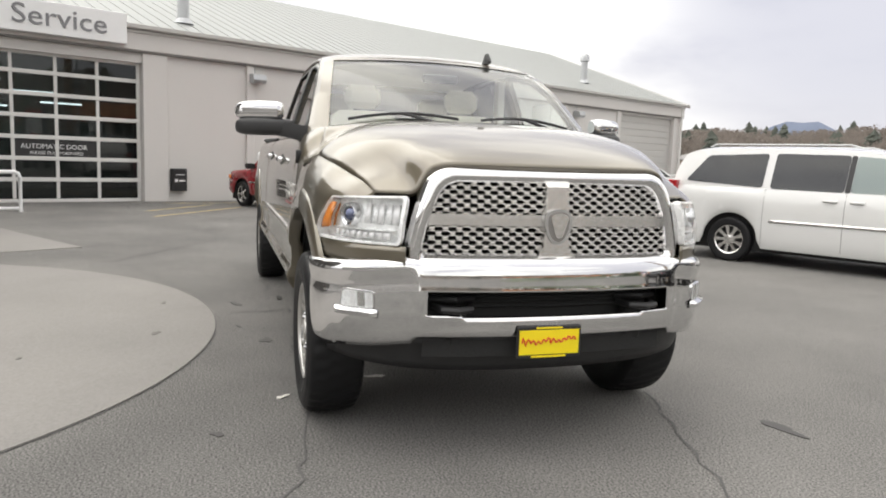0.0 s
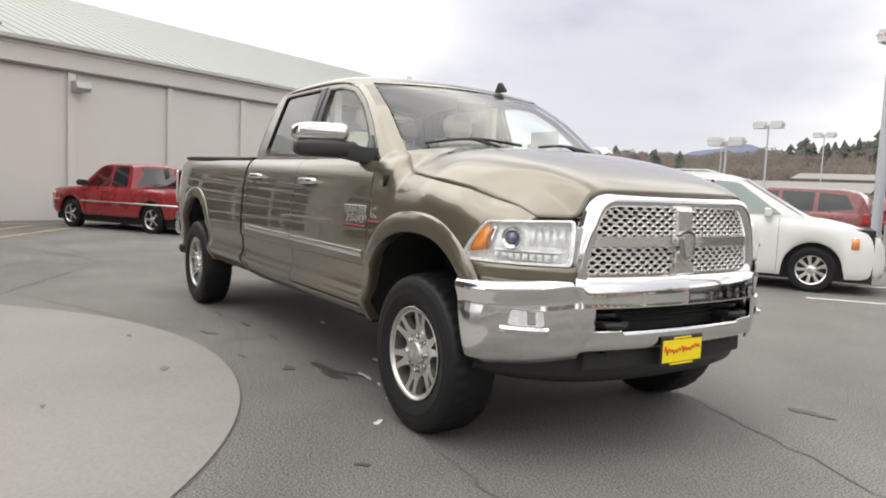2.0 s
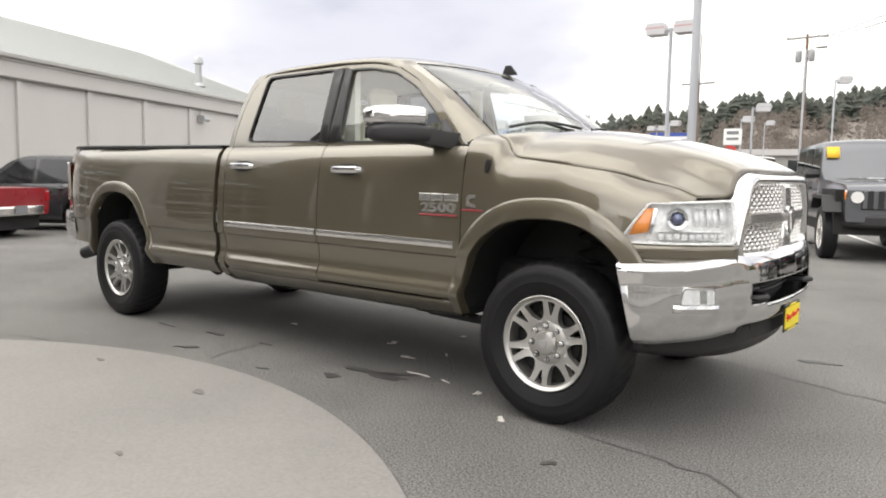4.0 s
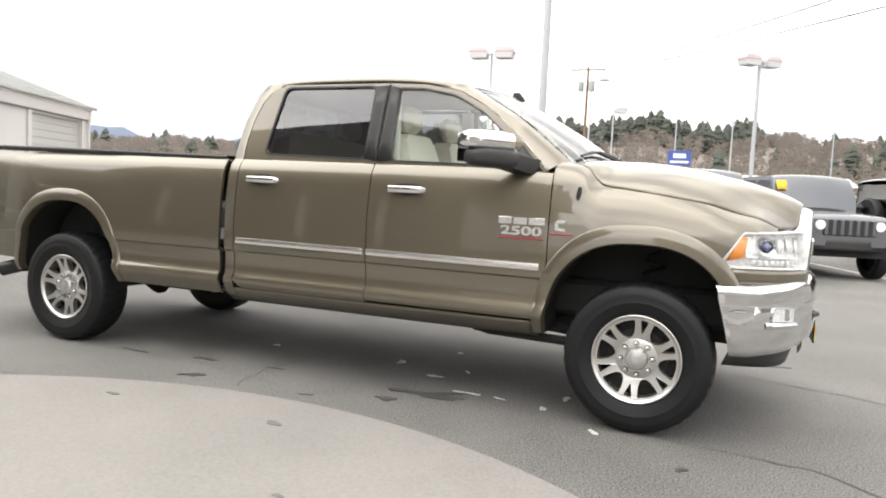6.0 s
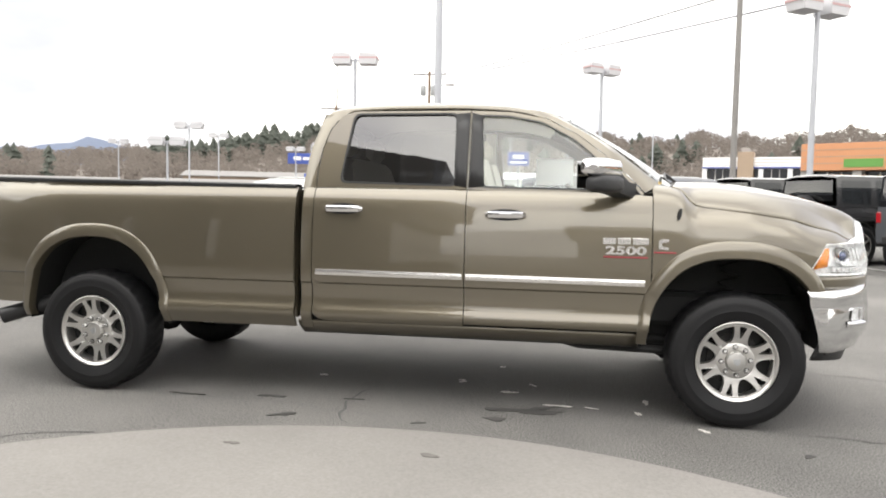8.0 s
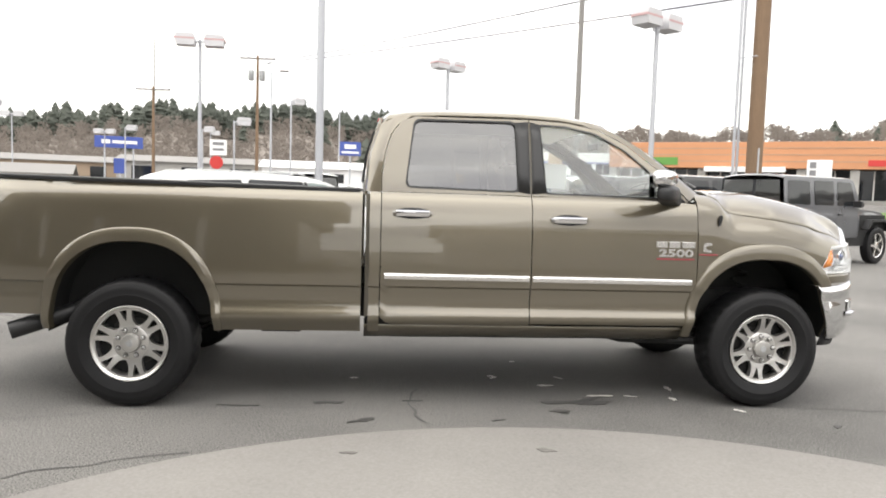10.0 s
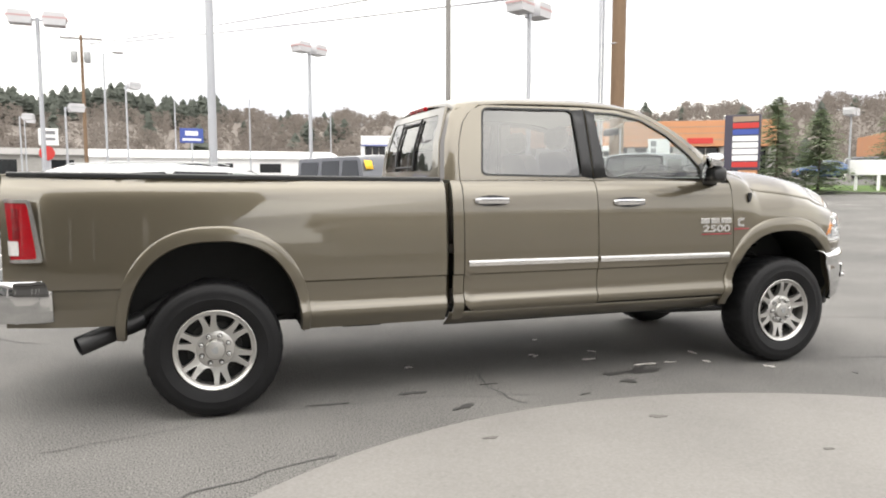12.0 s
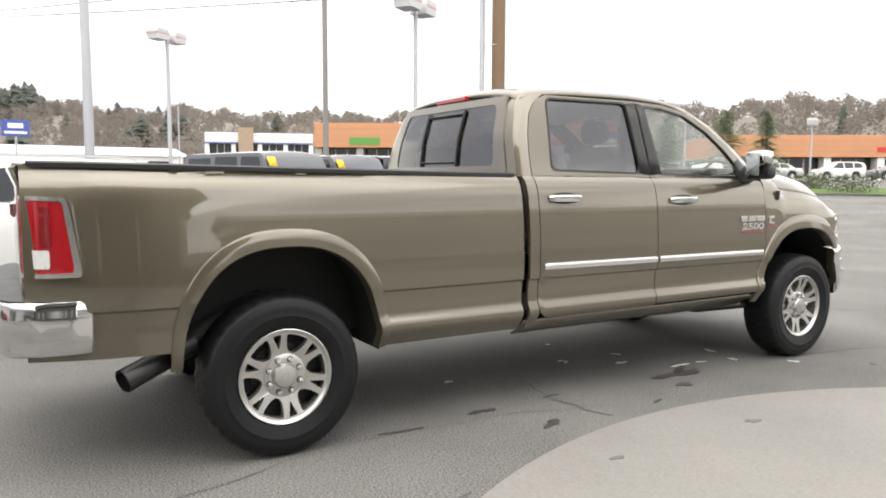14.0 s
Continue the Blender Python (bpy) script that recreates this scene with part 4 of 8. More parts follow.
def low_shed(x, y, w, d, h, turn, mt, label, roof_mt=POLE_DARK):
    ob = thing("low_building", label, "building", pose(x, y, gz(x, y), 0, 0, turn))
    part("shed_wall", Mesh().box(-w / 2, w / 2, 0, d, -0.2, h), mt, ob)
    part("shed_roof", Mesh().prism([(-0.4, h), (d / 2, h + 0.9), (d + 0.4, h), (d + 0.4, h + 0.12), (d / 2, h + 1.05), (-0.4, h + 0.12)], -w / 2 - 0.4, w / 2 + 0.4, lambda a, b, hh: (hh, a, b)), roof_mt, ob)
    for i in range(5):
        part("shed_window", Mesh().box(-w / 2 + w * (i + 0.3) / 5, -w / 2 + w * (i + 0.75) / 5, -0.03, 0.0, 0.9, h - 0.5), DARK_GLASS, ob)


low_shed(-2.0, 78.0, 26.0, 10.0, 2.4, 3, SIGN_WHITE, "long low white building beyond the lot", SIGN_WHITE)
low_shed(-36.0, 62.0, 12.0, 8.0, 2.2, 18, TAN, "low tan sales building with grey roof")
low_shed(-20.0, 92.0, 30.0, 10.0, 3.2, 8, KERB, "far low grey flat building")
low_shed(-62.0, 60.0, 30.0, 12.0, 2.4, 30, TAN, "far low tan building with grey roof")
low_shed(-44.0, 96.0, 22.0, 12.0, 3.6, 20, TAN, "far low building with brown walls")

# grass verge with kerb
def verge():
    pts = [(22.0, 29.5), (26.5, 25.5), (31.0, 20.5), (35.0, 15.0), (39.0, 8.0)]
    m, k = Mesh(), Mesh()
    for i, (x, y) in enumerate(pts):
        x2, y2 = x + 5.0, y + 4.6
        m.v += [(x, y, gz(x, y) + 0.13), (x2, y2, gz(x2, y2) + 0.16), (x, y, gz(x, y) - 0.1), (x2, y2, gz(x2, y2) - 0.1)]
    for i in range(len(pts) - 1):
        a = 4 * i
        m.f += [(a, a + 4, a + 5, a + 1), (a, a + 2, a + 6, a + 4), (a + 1, a + 5, a + 7, a + 3)]
    m.f += [(0, 1, 3, 2), (16, 18, 19, 17)]
    tagged(part("verge", m, GRASS), "strip of bright mown grass beside the road", "grass", kind="structure")
    for (x, y), (x2, y2) in zip(pts, pts[1:]):
        n = Vector((y2 - y, x - x2, 0)).normalized() * -0.16
        k.add([(x, y, gz(x, y) - 0.1), (x2, y2, gz(x2, y2) - 0.1), (x2 + n.x, y2 + n.y, gz(x2, y2) - 0.1), (x + n.x, y + n.y, gz(x, y) - 0.1),
               (x, y, gz(x, y) + 0.14), (x2, y2, gz(x2, y2) + 0.14), (x2 + n.x, y2 + n.y, gz(x2, y2) + 0.14), (x + n.x, y + n.y, gz(x, y) + 0.14)],
              [(4, 5, 6, 7), (0, 4, 7, 3), (1, 2, 6, 5), (3, 7, 6, 2), (0, 1, 5, 4)])
    tagged(part("kerb", k, KERB), "pale concrete kerb along the grass verge", "kerb", kind="structure")


verge()


def leaf_cloud(m, rng, cx, cy, cz, rx, ry, rz, n, size, up=0.0):
    """Many small tilted leaves filling an uneven ball."""
    for _ in range(n):
        while True:
            p = Vector((rng.uniform(-1, 1), rng.uniform(-1, 1), rng.uniform(-1, 1)))
            if 0.25 < p.length < 1.0:
                break
        c = Vector((cx + p.x * rx, cy + p.y * ry, cz + p.z * rz))
        a = Vector((rng.uniform(-1, 1), rng.uniform(-1, 1), rng.uniform(-1, 1) + up)).normalized() * size * rng.uniform(0.6, 1.4)
        b = a.cross(Vector((rng.uniform(-1, 1), rng.uniform(-1, 1), rng.uniform(-1, 1)))).normalized() * size * rng.uniform(0.3, 0.6)
        k = len(m.v)
        m.v += [tuple(c - a), tuple(c + b), tuple(c + a), tuple(c - b)]
        m.f.append((k, k + 1, k + 2, k + 3))


def hedge(x, y, rx, ry, h, seed):
    rng = random.Random(seed)
    ob = thing("shrub", "clipped low grey-green shrub on the grass verge", "shrub", pose(x, y, gz(x, y) + 0.1), "shrubs on the verge")
    m = Mesh()
    for _ in range(9):
        leaf_cloud(m, rng, rng.uniform(-0.6, 0.6) * rx, rng.uniform(-0.6, 0.6) * ry, h * 0.5, rx * 0.5, ry * 0.5, h * 0.55, 130, 0.07)
    part("foliage", m, HEDGE, ob, smooth=0)
    part("stem", Mesh().tube([(0, 0, -0.1), (0.05, 0, h * 0.6)], [0.05, 0.02], 6).tube([(0.2, 0.1, -0.1), (0.3, 0.1, h * 0.5)], [0.04, 0.02], 6), BARK, ob)


for k, (x, y, rx, ry, h) in enumerate(((36.3, 22.0, 1.5, 1.3, 0.9), (34.3, 18.4, 1.3, 1.3, 1.0), (31.6, 24.4, 1.4, 1.0, 0.9), (36.9, 15.0, 1.3, 1.0, 0.9))):
    hedge(x, y, rx, ry, h, 300 + k)


def fir(x, y, h, seed, spread=0.26):
    """A conifer: tapered trunk, whorls of drooping boughs with needle sprays."""
    rng = random.Random(seed)
    ob = thing("fir_tree", "young dark green fir with drooping boughs", "tree", pose(x, y, gz(x, y)), "firs along the road")
    part("trunk", Mesh().tube([(0, 0, -0.1), (0.03, 0, h * 0.5), (0, 0.02, h)], [0.03 * h * 0.6, 0.012 * h, 0.01], 8), BARK, ob)
    m, z = Mesh(), 0.10 * h
    while z < h * 0.99:
        f = 1 - z / h
        for k in range(8):
            a = rng.uniform(0, 6.28)
            L = (spread * h * min(1.0, 1.25 * f**0.62) + 0.10) * rng.uniform(0.45, 1.15)
            for s in range(7):
                q = (s + 0.6) / 7
                c = Vector((math.cos(a) * L * q, math.sin(a) * L * q, z - L * 0.25 * q * q + rng.uniform(-0.05, 0.05)))
                for side in (-1, 1):
                    t = Vector((math.cos(a + side * 0.9), math.sin(a + side * 0.9), rng.uniform(-0.35, 0.1))) * (0.10 + 0.20 * L * (1 - 0.6 * q))
                    w = Vector((-t.y, t.x, rng.uniform(-0.3, 0.3) * t.length)) * 0.35
                    n = len(m.v)
                    m.v += [tuple(c - w * 0.5), tuple(c + t * 0.6 + w * 0.6), tuple(c + t * 1.3), tuple(c + t * 0.5 - w * 0.8)]
                    m.f.append((n, n + 1, n + 2, n + 3))
        z += 0.035 * h * (0.6 + 0.5 * f)
    part("crown", m, CONIFER_NEAR, ob, smooth=0)


for k, (x, y, h, sp) in enumerate(((25.0, 25.9, 5.2, 0.33), (27.2, 25.2, 4.5, 0.40), (37.1, 28.9, 5.2, 0.36), (41.9, 29.2, 5.3, 0.31))):
    fir(x, y, h, 500 + k, sp)


# ---- wooded hills ----
def hill_h(az, r):
    """Ground height of the wooded ridge by bearing (degrees from +y towards +x) and distance."""
    top = lerp([(-70, 9), (-50, 10), (-36, 12), (-26, 15), (-20, 22), (-8, 26), (5, 23), (20, 24), (35, 25), (50, 27), (75, 30), (110, 25)], az)
    s = min(max((r - 150) / 190.0, 0), 1)
    return 1.5 + top * s * s * (3 - 2 * s) * (1 + 0.06 * math.sin(az * 0.7) + 0.05 * math.sin(az * 1.9 + 1))


def ridge_mesh():
    m, n, k = Mesh(), 90, 8
    for i in range(n + 1):
        az = -75 + 190 * i / n
        for j in range(k + 1):
            r = 140 + 250 * j / k
            m.v.append((r * math.sin(radians(az)), r * math.cos(radians(az)), hill_h(az, r) - (0.0 if j else 2.0)))
    for i in range(n):
        for j in range(k):
            a = i * (k + 1) + j
            m.f.append((a, a + 1, a + k + 2, a + k + 1))
    tagged(part("wooded_ridge", m, FOREST_FLOOR), "brown brushy hillside behind the town", "hillside", kind="structure")


ridge_mesh()


def far_woods():
    rng, bare, dark = random.Random(77), Mesh(), Mesh()
    for _ in range(6500):
        az, r = rng.uniform(-72, 112), 150 + 235 * rng.random() ** 0.8
        x, y = r * math.sin(radians(az)), r * math.cos(radians(az))
        z = hill_h(az, r)
        grove = noise.noise((az * 0.16, r * 0.012, 3.3))
        east = 1.0 if -20 < az < 1 else 0.6 if -31 < az < -20 else 0.0
        if rng.random() < 0.015 + 0.85 * east * (r > 285) + 0.10 * (grove > 0.36):
            h = rng.uniform(6.5, 11) * (1.1 if east else 0.9)
            wide = rng.uniform(0.26, 0.48)
            for k in range(9):
                f = k / 9
                rr, zz = h * wide * (1 - f) ** 0.6 + 0.35, z + h * (0.10 + 0.9 * f)
                n = len(dark.v)
                for s in range(6):
                    a = s * 1.047 + rng.uniform(-0.4, 0.4)
                    q = rr * rng.uniform(0.55, 1.25)
                    dark.v.append((x + q * math.cos(a), y + q * math.sin(a), zz - rng.uniform(0.0, 0.10) * h))
                dark.v.append((x, y, zz + h * 0.13))
                dark.f += [(n + s, n + (s + 1) % 6, n + 6) for s in range(6)]
        else:
            h = rng.uniform(5.5, 7.5)
            n = len(bare.v)
            bare.v += [(x - 0.12, y, z), (x + 0.12, y, z), (x, y, z + h * 0.8)]
            bare.f.append((n, n + 1, n + 2))
            for _k in range(60):
                a, q = rng.uniform(0, 6.28), rng.random() ** 0.6
                zz = z + h * rng.uniform(0.28, 0.9)
                w = h * 0.27 * q * (1.15 - abs((zz - z) / h - 0.6))
                c = Vector((x + w * math.cos(a), y + w * math.sin(a), zz))
                t = Vector((rng.uniform(-0.35, 0.35) + 0.3 * math.cos(a), rng.uniform(-0.35, 0.35) + 0.3 * math.sin(a), 1.0)) * h * rng.uniform(0.05, 0.085)
                sd = Vector((math.cos(a + 1.5), math.sin(a + 1.5), 0.0)) * rng.uniform(0.25, 0.55)
                n = len(bare.v)
                bare.v += [tuple(c - sd), tuple(c + sd), tuple(c + t)]
                bare.f.append((n, n + 1, n + 2))
    tagged(part("bare_woods", bare, WOOD_BARE, smooth=0), "leafless brown deciduous woods on the hillside", "woods", kind="stuff")
    tagged(part("conifer_woods", dark, CONIFER, smooth=0), "dark green conifers among the hillside woods", "woods", kind="stuff")


far_woods()


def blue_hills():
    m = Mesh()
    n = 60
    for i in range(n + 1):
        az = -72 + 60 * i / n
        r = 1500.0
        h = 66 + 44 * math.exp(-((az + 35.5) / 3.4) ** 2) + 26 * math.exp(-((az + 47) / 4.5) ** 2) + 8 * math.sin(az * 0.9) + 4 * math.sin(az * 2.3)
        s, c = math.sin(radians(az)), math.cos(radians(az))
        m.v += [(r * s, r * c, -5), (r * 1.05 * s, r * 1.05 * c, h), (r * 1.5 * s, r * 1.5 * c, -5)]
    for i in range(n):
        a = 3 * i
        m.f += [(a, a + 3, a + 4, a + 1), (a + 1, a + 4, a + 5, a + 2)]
    # wooded hills, coloured blue for the haze in front of them
    tagged(part("backdrop_hills", m, FAR_HILL), "distant wooded hills with blue haze in their colour", "hill", kind="structure")


blue_hills()


# ---- the olive pickup truck ----
# x runs forward from the front axle, y to the truck's left, z up from the ground
SIDE = [(0.40, 0.90), (0.49, 0.935), (0.53, 0.958), (0.56, 0.980), (0.59, 0.998), (0.612, 1.003), (0.635, 0.997), (0.665, 0.980), (0.72, 0.977), (0.790, 0.983), (0.801, 0.984), (0.813, 0.998), (0.90, 1.000), (1.05, 0.996), (1.18, 0.986),
        (1.27, 0.974), (1.33, 0.962), (1.37, 0.948), (1.395, 0.934), (1.41, 0.920), (1.425, 0.903), (1.47, 0.897)]


def side_y(z):
    return smooth_table(SIDE, z)


def up_y(z):
    return 0.905 - 0.16 * max(0.0, (z - 1.425) / 0.5) ** 1.1


def plan(x):
    """How far the body side draws in towards its ends."""
    return smooth_table([(-5.45, 0.86), (-5.32, 0.905), (-5.15, 0.955), (-4.9, 0.988), (-4.5, 1.0), (0.0, 1.0), (0.25, 0.99), (0.42, 0.968), (0.56, 0.925), (0.70, 0.84), (0.84, 0.70)], x)


ARCH_F = (-0.02, 0.425, 0.518, 1.035, 0.49)
ARCH_R = (-4.285, 0.445, 0.510, 1.065, 0.50)


def arch(x, a, grow=0.0):
    """Height of a wheel opening above x, or None beside it."""
    cx, half_top, half_bot, top, low = a
    half = half_bot + grow
    d = abs(x - cx)
    if d >= half:
        return None
    return low + (top + grow - low) * math.sqrt(1 - (d / half) ** 2.5) ** 0.93


def bottom(x):
    return 0.497 + 0.008 * math.sin(x)


def panel_z0(x, arches, base):
    z = base(x)
    for a in arches:
        h = arch(x, a)
        if h is not None:
            z = max(z, h)
    return z


CREASE = (0.801, 0.813)


def shell(x0, x1, zlo, zhi, yfn, nx, nz, side, lip=0.022, cuts=()):
    """A body panel: a sheet over x with edges turned inward."""
    m = Mesh()
    xs = sorted(set([x0 + (x1 - x0) * i / nx for i in range(nx + 1)] + [c for c in cuts if x0 < c < x1]))
    outer = []
    for x in xs:
        a, b = zlo(x), zhi(x)
        zs = [a + (b - a) * j / nz for j in range(nz + 1)]
        if a < CREASE[0] - 0.03:
            j = max(1, int((CREASE[0] - a) / (b - a) * nz))
            zs[j], zs[j + 1] = CREASE
        outer.append([(x, side * yfn(x, z), z) for z in zs])
    n, k = len(outer), nz + 1
    m.v = [p for col in outer for p in col]
    m.f = [(i * k + j, (i + 1) * k + j, (i + 1) * k + j + 1, i * k + j + 1) for i in range(n - 1) for j in range(nz)]
    ring = [i * k for i in range(n)] + [(n - 1) * k + j for j in range(1, k)] + [i * k + k - 1 for i in range(n - 2, -1, -1)] + [j for j in range(k - 2, 0, -1)]
    base = len(m.v)
    for r in ring:
        x, y, z = m.v[r]
        m.v.append((x, y - side * lip, z))
    for i in range(len(ring)):
        j = (i + 1) % len(ring)
        m.f.append((ring[i], ring[j], base + j, base + i))
    return m


def frame_ring(outer, inner, place, n=72, depth=0.0):
    """A band between two outlines, matched by bearing from the inner one's centre."""
    cx, cz = sum(p[0] for p in inner) / len(inner), sum(p[1] for p in inner) / len(inner)

    def cast(poly, a):
        d = (math.cos(a), math.sin(a))
        best = None
        for (x0, z0), (x1, z1) in zip(poly, poly[1:] + poly[:1]):
            ex, ez = x1 - x0, z1 - z0
            det = d[0] * -ez + d[1] * ex
            if abs(det) < 1e-12:
                continue
            t = ((x0 - cx) * -ez + (z0 - cz) * ex) / det
            s = (d[0] * (z0 - cz) - d[1] * (x0 - cx)) / det
            if t > 0 and -1e-9 <= s <= 1 + 1e-9 and (best is None or t > best):
                best = t
        return (cx + best * d[0], cz + best * d[1])

    angles = sorted([2 * math.pi * i / n for i in range(n)] + [math.atan2(z - cz, x - cx) % (2 * math.pi) for x, z in outer + inner])
    o, i_ = [cast(outer, a) for a in angles], [cast(inner, a) for a in angles]
    m, k = Mesh(), len(angles)
    for ring, dd in ((o, depth), (o, 0.0), ([(0.5 * (p[0] + q[0]), 0.5 * (p[1] + q[1])) for p, q in zip(o, i_)], 0.0), (i_, 0.0), (i_, depth)):
        m.v += [place(x, z, dd) for x, z in ring]
    for r in range(4):
        m.f += [(r * k + a, r * k + (a + 1) % k, (r + 1) * k + (a + 1) % k, (r + 1) * k + a) for a in range(k)]
    return m


def fill(outline, place, rings=3, depth=0.0):
    """A sheet over an outline, in rings towards its centre so that it can be curved."""
    fine = []
    for (x0, z0), (x1, z1) in zip(outline, outline[1:] + outline[:1]):
        n = max(1, int(math.hypot(x1 - x0, z1 - z0) / 0.045))
        fine += [(x0 + (x1 - x0) * i / n, z0 + (z1 - z0) * i / n) for i in range(n)]
    outline = fine
    cx, cz = sum(p[0] for p in outline) / len(outline), sum(p[1] for p in outline) / len(outline)
    m, k = Mesh(), len(outline)
    for r in range(rings):
        f = 1 - r / rings
        m.v += [place(cx + (x - cx) * f, cz + (z - cz) * f, depth) for x, z in outline]
    m.v.append(place(cx, cz, depth))
    for r in range(rings - 1):
        m.f += [(r * k + a, r * k + (a + 1) % k, (r + 1) * k + (a + 1) % k, (r + 1) * k + a) for a in range(k)]
    m.f += [((rings - 1) * k + a, (rings - 1) * k + (a + 1) % k, rings * k) for a in range(k)]
    return m


def rounded(points, r, n=5):
    """An outline with its corners rounded."""
    out, k = [], len(points)
    for i, p in enumerate(points):
        a, b = Vector(points[i - 1]), Vector(points[(i + 1) % k])
        p = Vector(p)
        da, db = (a - p), (b - p)
        q = min(r, 0.45 * da.length, 0.45 * db.length)
        s, e = p + da.normalized() * q, p + db.normalized() * q
        for j in range(n + 1):
            t = j / n
            c = s * (1 - t) ** 2 + p * 2 * t * (1 - t) + e * t * t
            out.append((c.x, c.y))
    return out


ram = thing("pickup_truck", "olive-tan pearl crew-cab pickup with chrome bumpers and long bed", "pickup truck", Matrix.Diagonal((1.0, 1.018, 1.014, 1.0)))
SIDES = ((-1, "right"), (1, "left"))


def body_y(x, z):
    y = side_y(z)
    if x < -4.55 and z < 0.72:
        y += (min(y, 0.972) - y) * min(1.0, (-4.55 - x) / 0.2)
    return y * plan(x)


# seam between hood and fender
SEAM_Z = [(-0.52, 1.475), (-0.42, 1.464), (-0.345, 1.438), (-0.295, 1.378), (-0.25, 1.344), (-0.10, 1.324), (0.04, 1.308), (0.15, 1.292), (0.31, 1.268), (0.45, 1.230), (0.571, 1.203), (0.665, 1.161)]
SEAM_Y = [(-0.52, 0.838), (-0.42, 0.836), (-0.345, 0.842), (-0.295, 0.862), (-0.25, 0.880), (-0.10, 0.905), (0.04, 0.915), (0.15, 0.902), (0.31, 0.872), (0.45, 0.825), (0.571, 0.795), (0.665, 0.765)]


def fender_y(x, z):
    zs, ys = smooth_table(SEAM_Z, x), smooth_table(SEAM_Y, x)
    g = smooth_table([(0.0, 0.0), (0.025, 0.36), (0.06, 0.68), (0.11, 0.88), (0.18, 0.97), (0.27, 1.0)], max(0.0, zs - z))
    return ys + (side_y(min(z, 1.30)) * plan(x) - ys) * g


def fender_low(x):
    z = panel_z0(x, (ARCH_F,), lambda q: 0.50)
    if x > 0.30:
        z = max(z, 0.905 + (x - 0.30) * 0.2)
    if x > 0.398:
        z = max(z, 0.985 + min(1.0, (x - 0.398) / 0.10) * 0.152)
    return z


for s, _ in SIDES:
    # bed side
    bed = part("bed_side", shell(-5.43, -2.824, lambda x: panel_z0(x, (ARCH_R,), lambda q: 0.505 + 0.09 * max(0, min(1, (-4.6 - q) / 0.25))), lambda x: 1.424 + 0.0115 * max(0, -2.8 - x), body_y, 130, 46, s,
                                   cuts=[ARCH_R[0] + sg * (ARCH_R[2] - e) for sg in (-1, 1) for e in (0.0005, 0.004, 0.01, 0.02)]), OLIVE, ram)
    part("cab_corner", shell(-2.775, -2.703, lambda x: 0.505, lambda x: 1.425, body_y, 3, 30, s), OLIVE, ram)
    door_r = part("rear_door", shell(-2.697, -1.690, lambda x: 0.560 + 0.05 * max(0, (-2.62 - x) / 0.077) ** 2, lambda x: 1.425, body_y, 24, 42, s), OLIVE, ram)
    door_f = part("front_door", shell(-1.684, -0.530, lambda x: 0.572, lambda x: 1.425 - 0.025 * max(0, (x + 1.0) / 0.5), body_y, 28, 42, s), OLIVE, ram)
    part("fender", shell(-0.524, 0.665, lambda x: fender_low(x),
                         lambda x: smooth_table(SEAM_Z, x), fender_y, 90, 30, s,
                         cuts=[ARCH_F[0] - (ARCH_F[2] - e) for e in (0.0005, 0.004, 0.01, 0.02)] + [0.399, 0.42, 0.46, 0.499]), OLIVE, ram)
    part("rocker_panel", Mesh().grid(lambda u, v: (-2.80 + 2.22 * u, s * lerp([(0, 0.84), (0.35, 0.90), (0.7, 0.945), (1, 0.966)], v), 0.455 + 0.101 * v), 20, 6), OLIVE, ram, solid=0.01)
    # wheel-arch flares
    for name, a in (("front_flare", ARCH_F), ("rear_flare", ARCH_R)):
        m, prof = Mesh(), [(-0.004, -0.050), (0.0, 0.006), (0.006, 0.014), (0.040, 0.0145), (0.080, 0.011), (0.090, 0.005), (0.094, -0.006)]
        n = 64
        for i in range(n + 1):
            ang = math.pi * i / n
            c, sn = math.cos(ang), math.sin(ang)
            px, pz = a[0] + a[2] * math.copysign(abs(c) ** 0.80, c), a[4] + (a[3] - a[4]) * sn ** 0.93
            nx, nz = c / a[2], sn / (a[3] - a[4])
            L = math.hypot(nx, nz)
            for off, out in prof:
                wide = (0.66 + 0.52 * sn) * (1.0 if a is ARCH_F else 0.86)
                x, z = px + nx / L * off * wide, pz + nz / L * off * wide
                yy = fender_y(x, z) if a is ARCH_F else body_y(x, z)
                m.v.append((x, s * (yy + out), z))
        k = len(prof)
        m.f = [(i * k + j, (i + 1) * k + j, (i + 1) * k + j + 1, i * k + j + 1) for i in range(n) for j in range(k - 1)]
        part(name, m, OLIVE, ram)
        # dark liner inside the opening
        m = Mesh()
        for i in range(41):
            ang = math.pi * i / 40
            c, sn = math.cos(ang), math.sin(ang)
            px, pz = a[0] + (a[2] + 0.02) * math.copysign(abs(c) ** 0.8, c), a[4] - 0.02 + (a[3] + 0.03 - a[4]) * sn ** 0.93
            m.v += [(px, s * 0.93, pz), (px, s * 0.50, pz)]
        m.f = [(2 * i, 2 * i + 1, 2 * i + 3, 2 * i + 2) for i in range(40)]
        n0 = len(m.v)
        m.v += [(a[0], s * 0.50, a[4])]
        m.f += [(2 * i + 1, 2 * i + 3, n0) for i in range(40)]
        part("wheel_liner", m, UNDER_BLACK, ram)
    # greenhouse frames and glass
    put = lambda x, z, d, s=s: (x, s * (up_y(z) - d), z)
    rear_out = [(-2.697, 1.427), (-2.697, 1.55), (-2.675, 1.70), (-2.635, 1.82), (-2.57, 1.905), (-2.48, 1.940), (-1.690, 1.945), (-1.690, 1.427)]
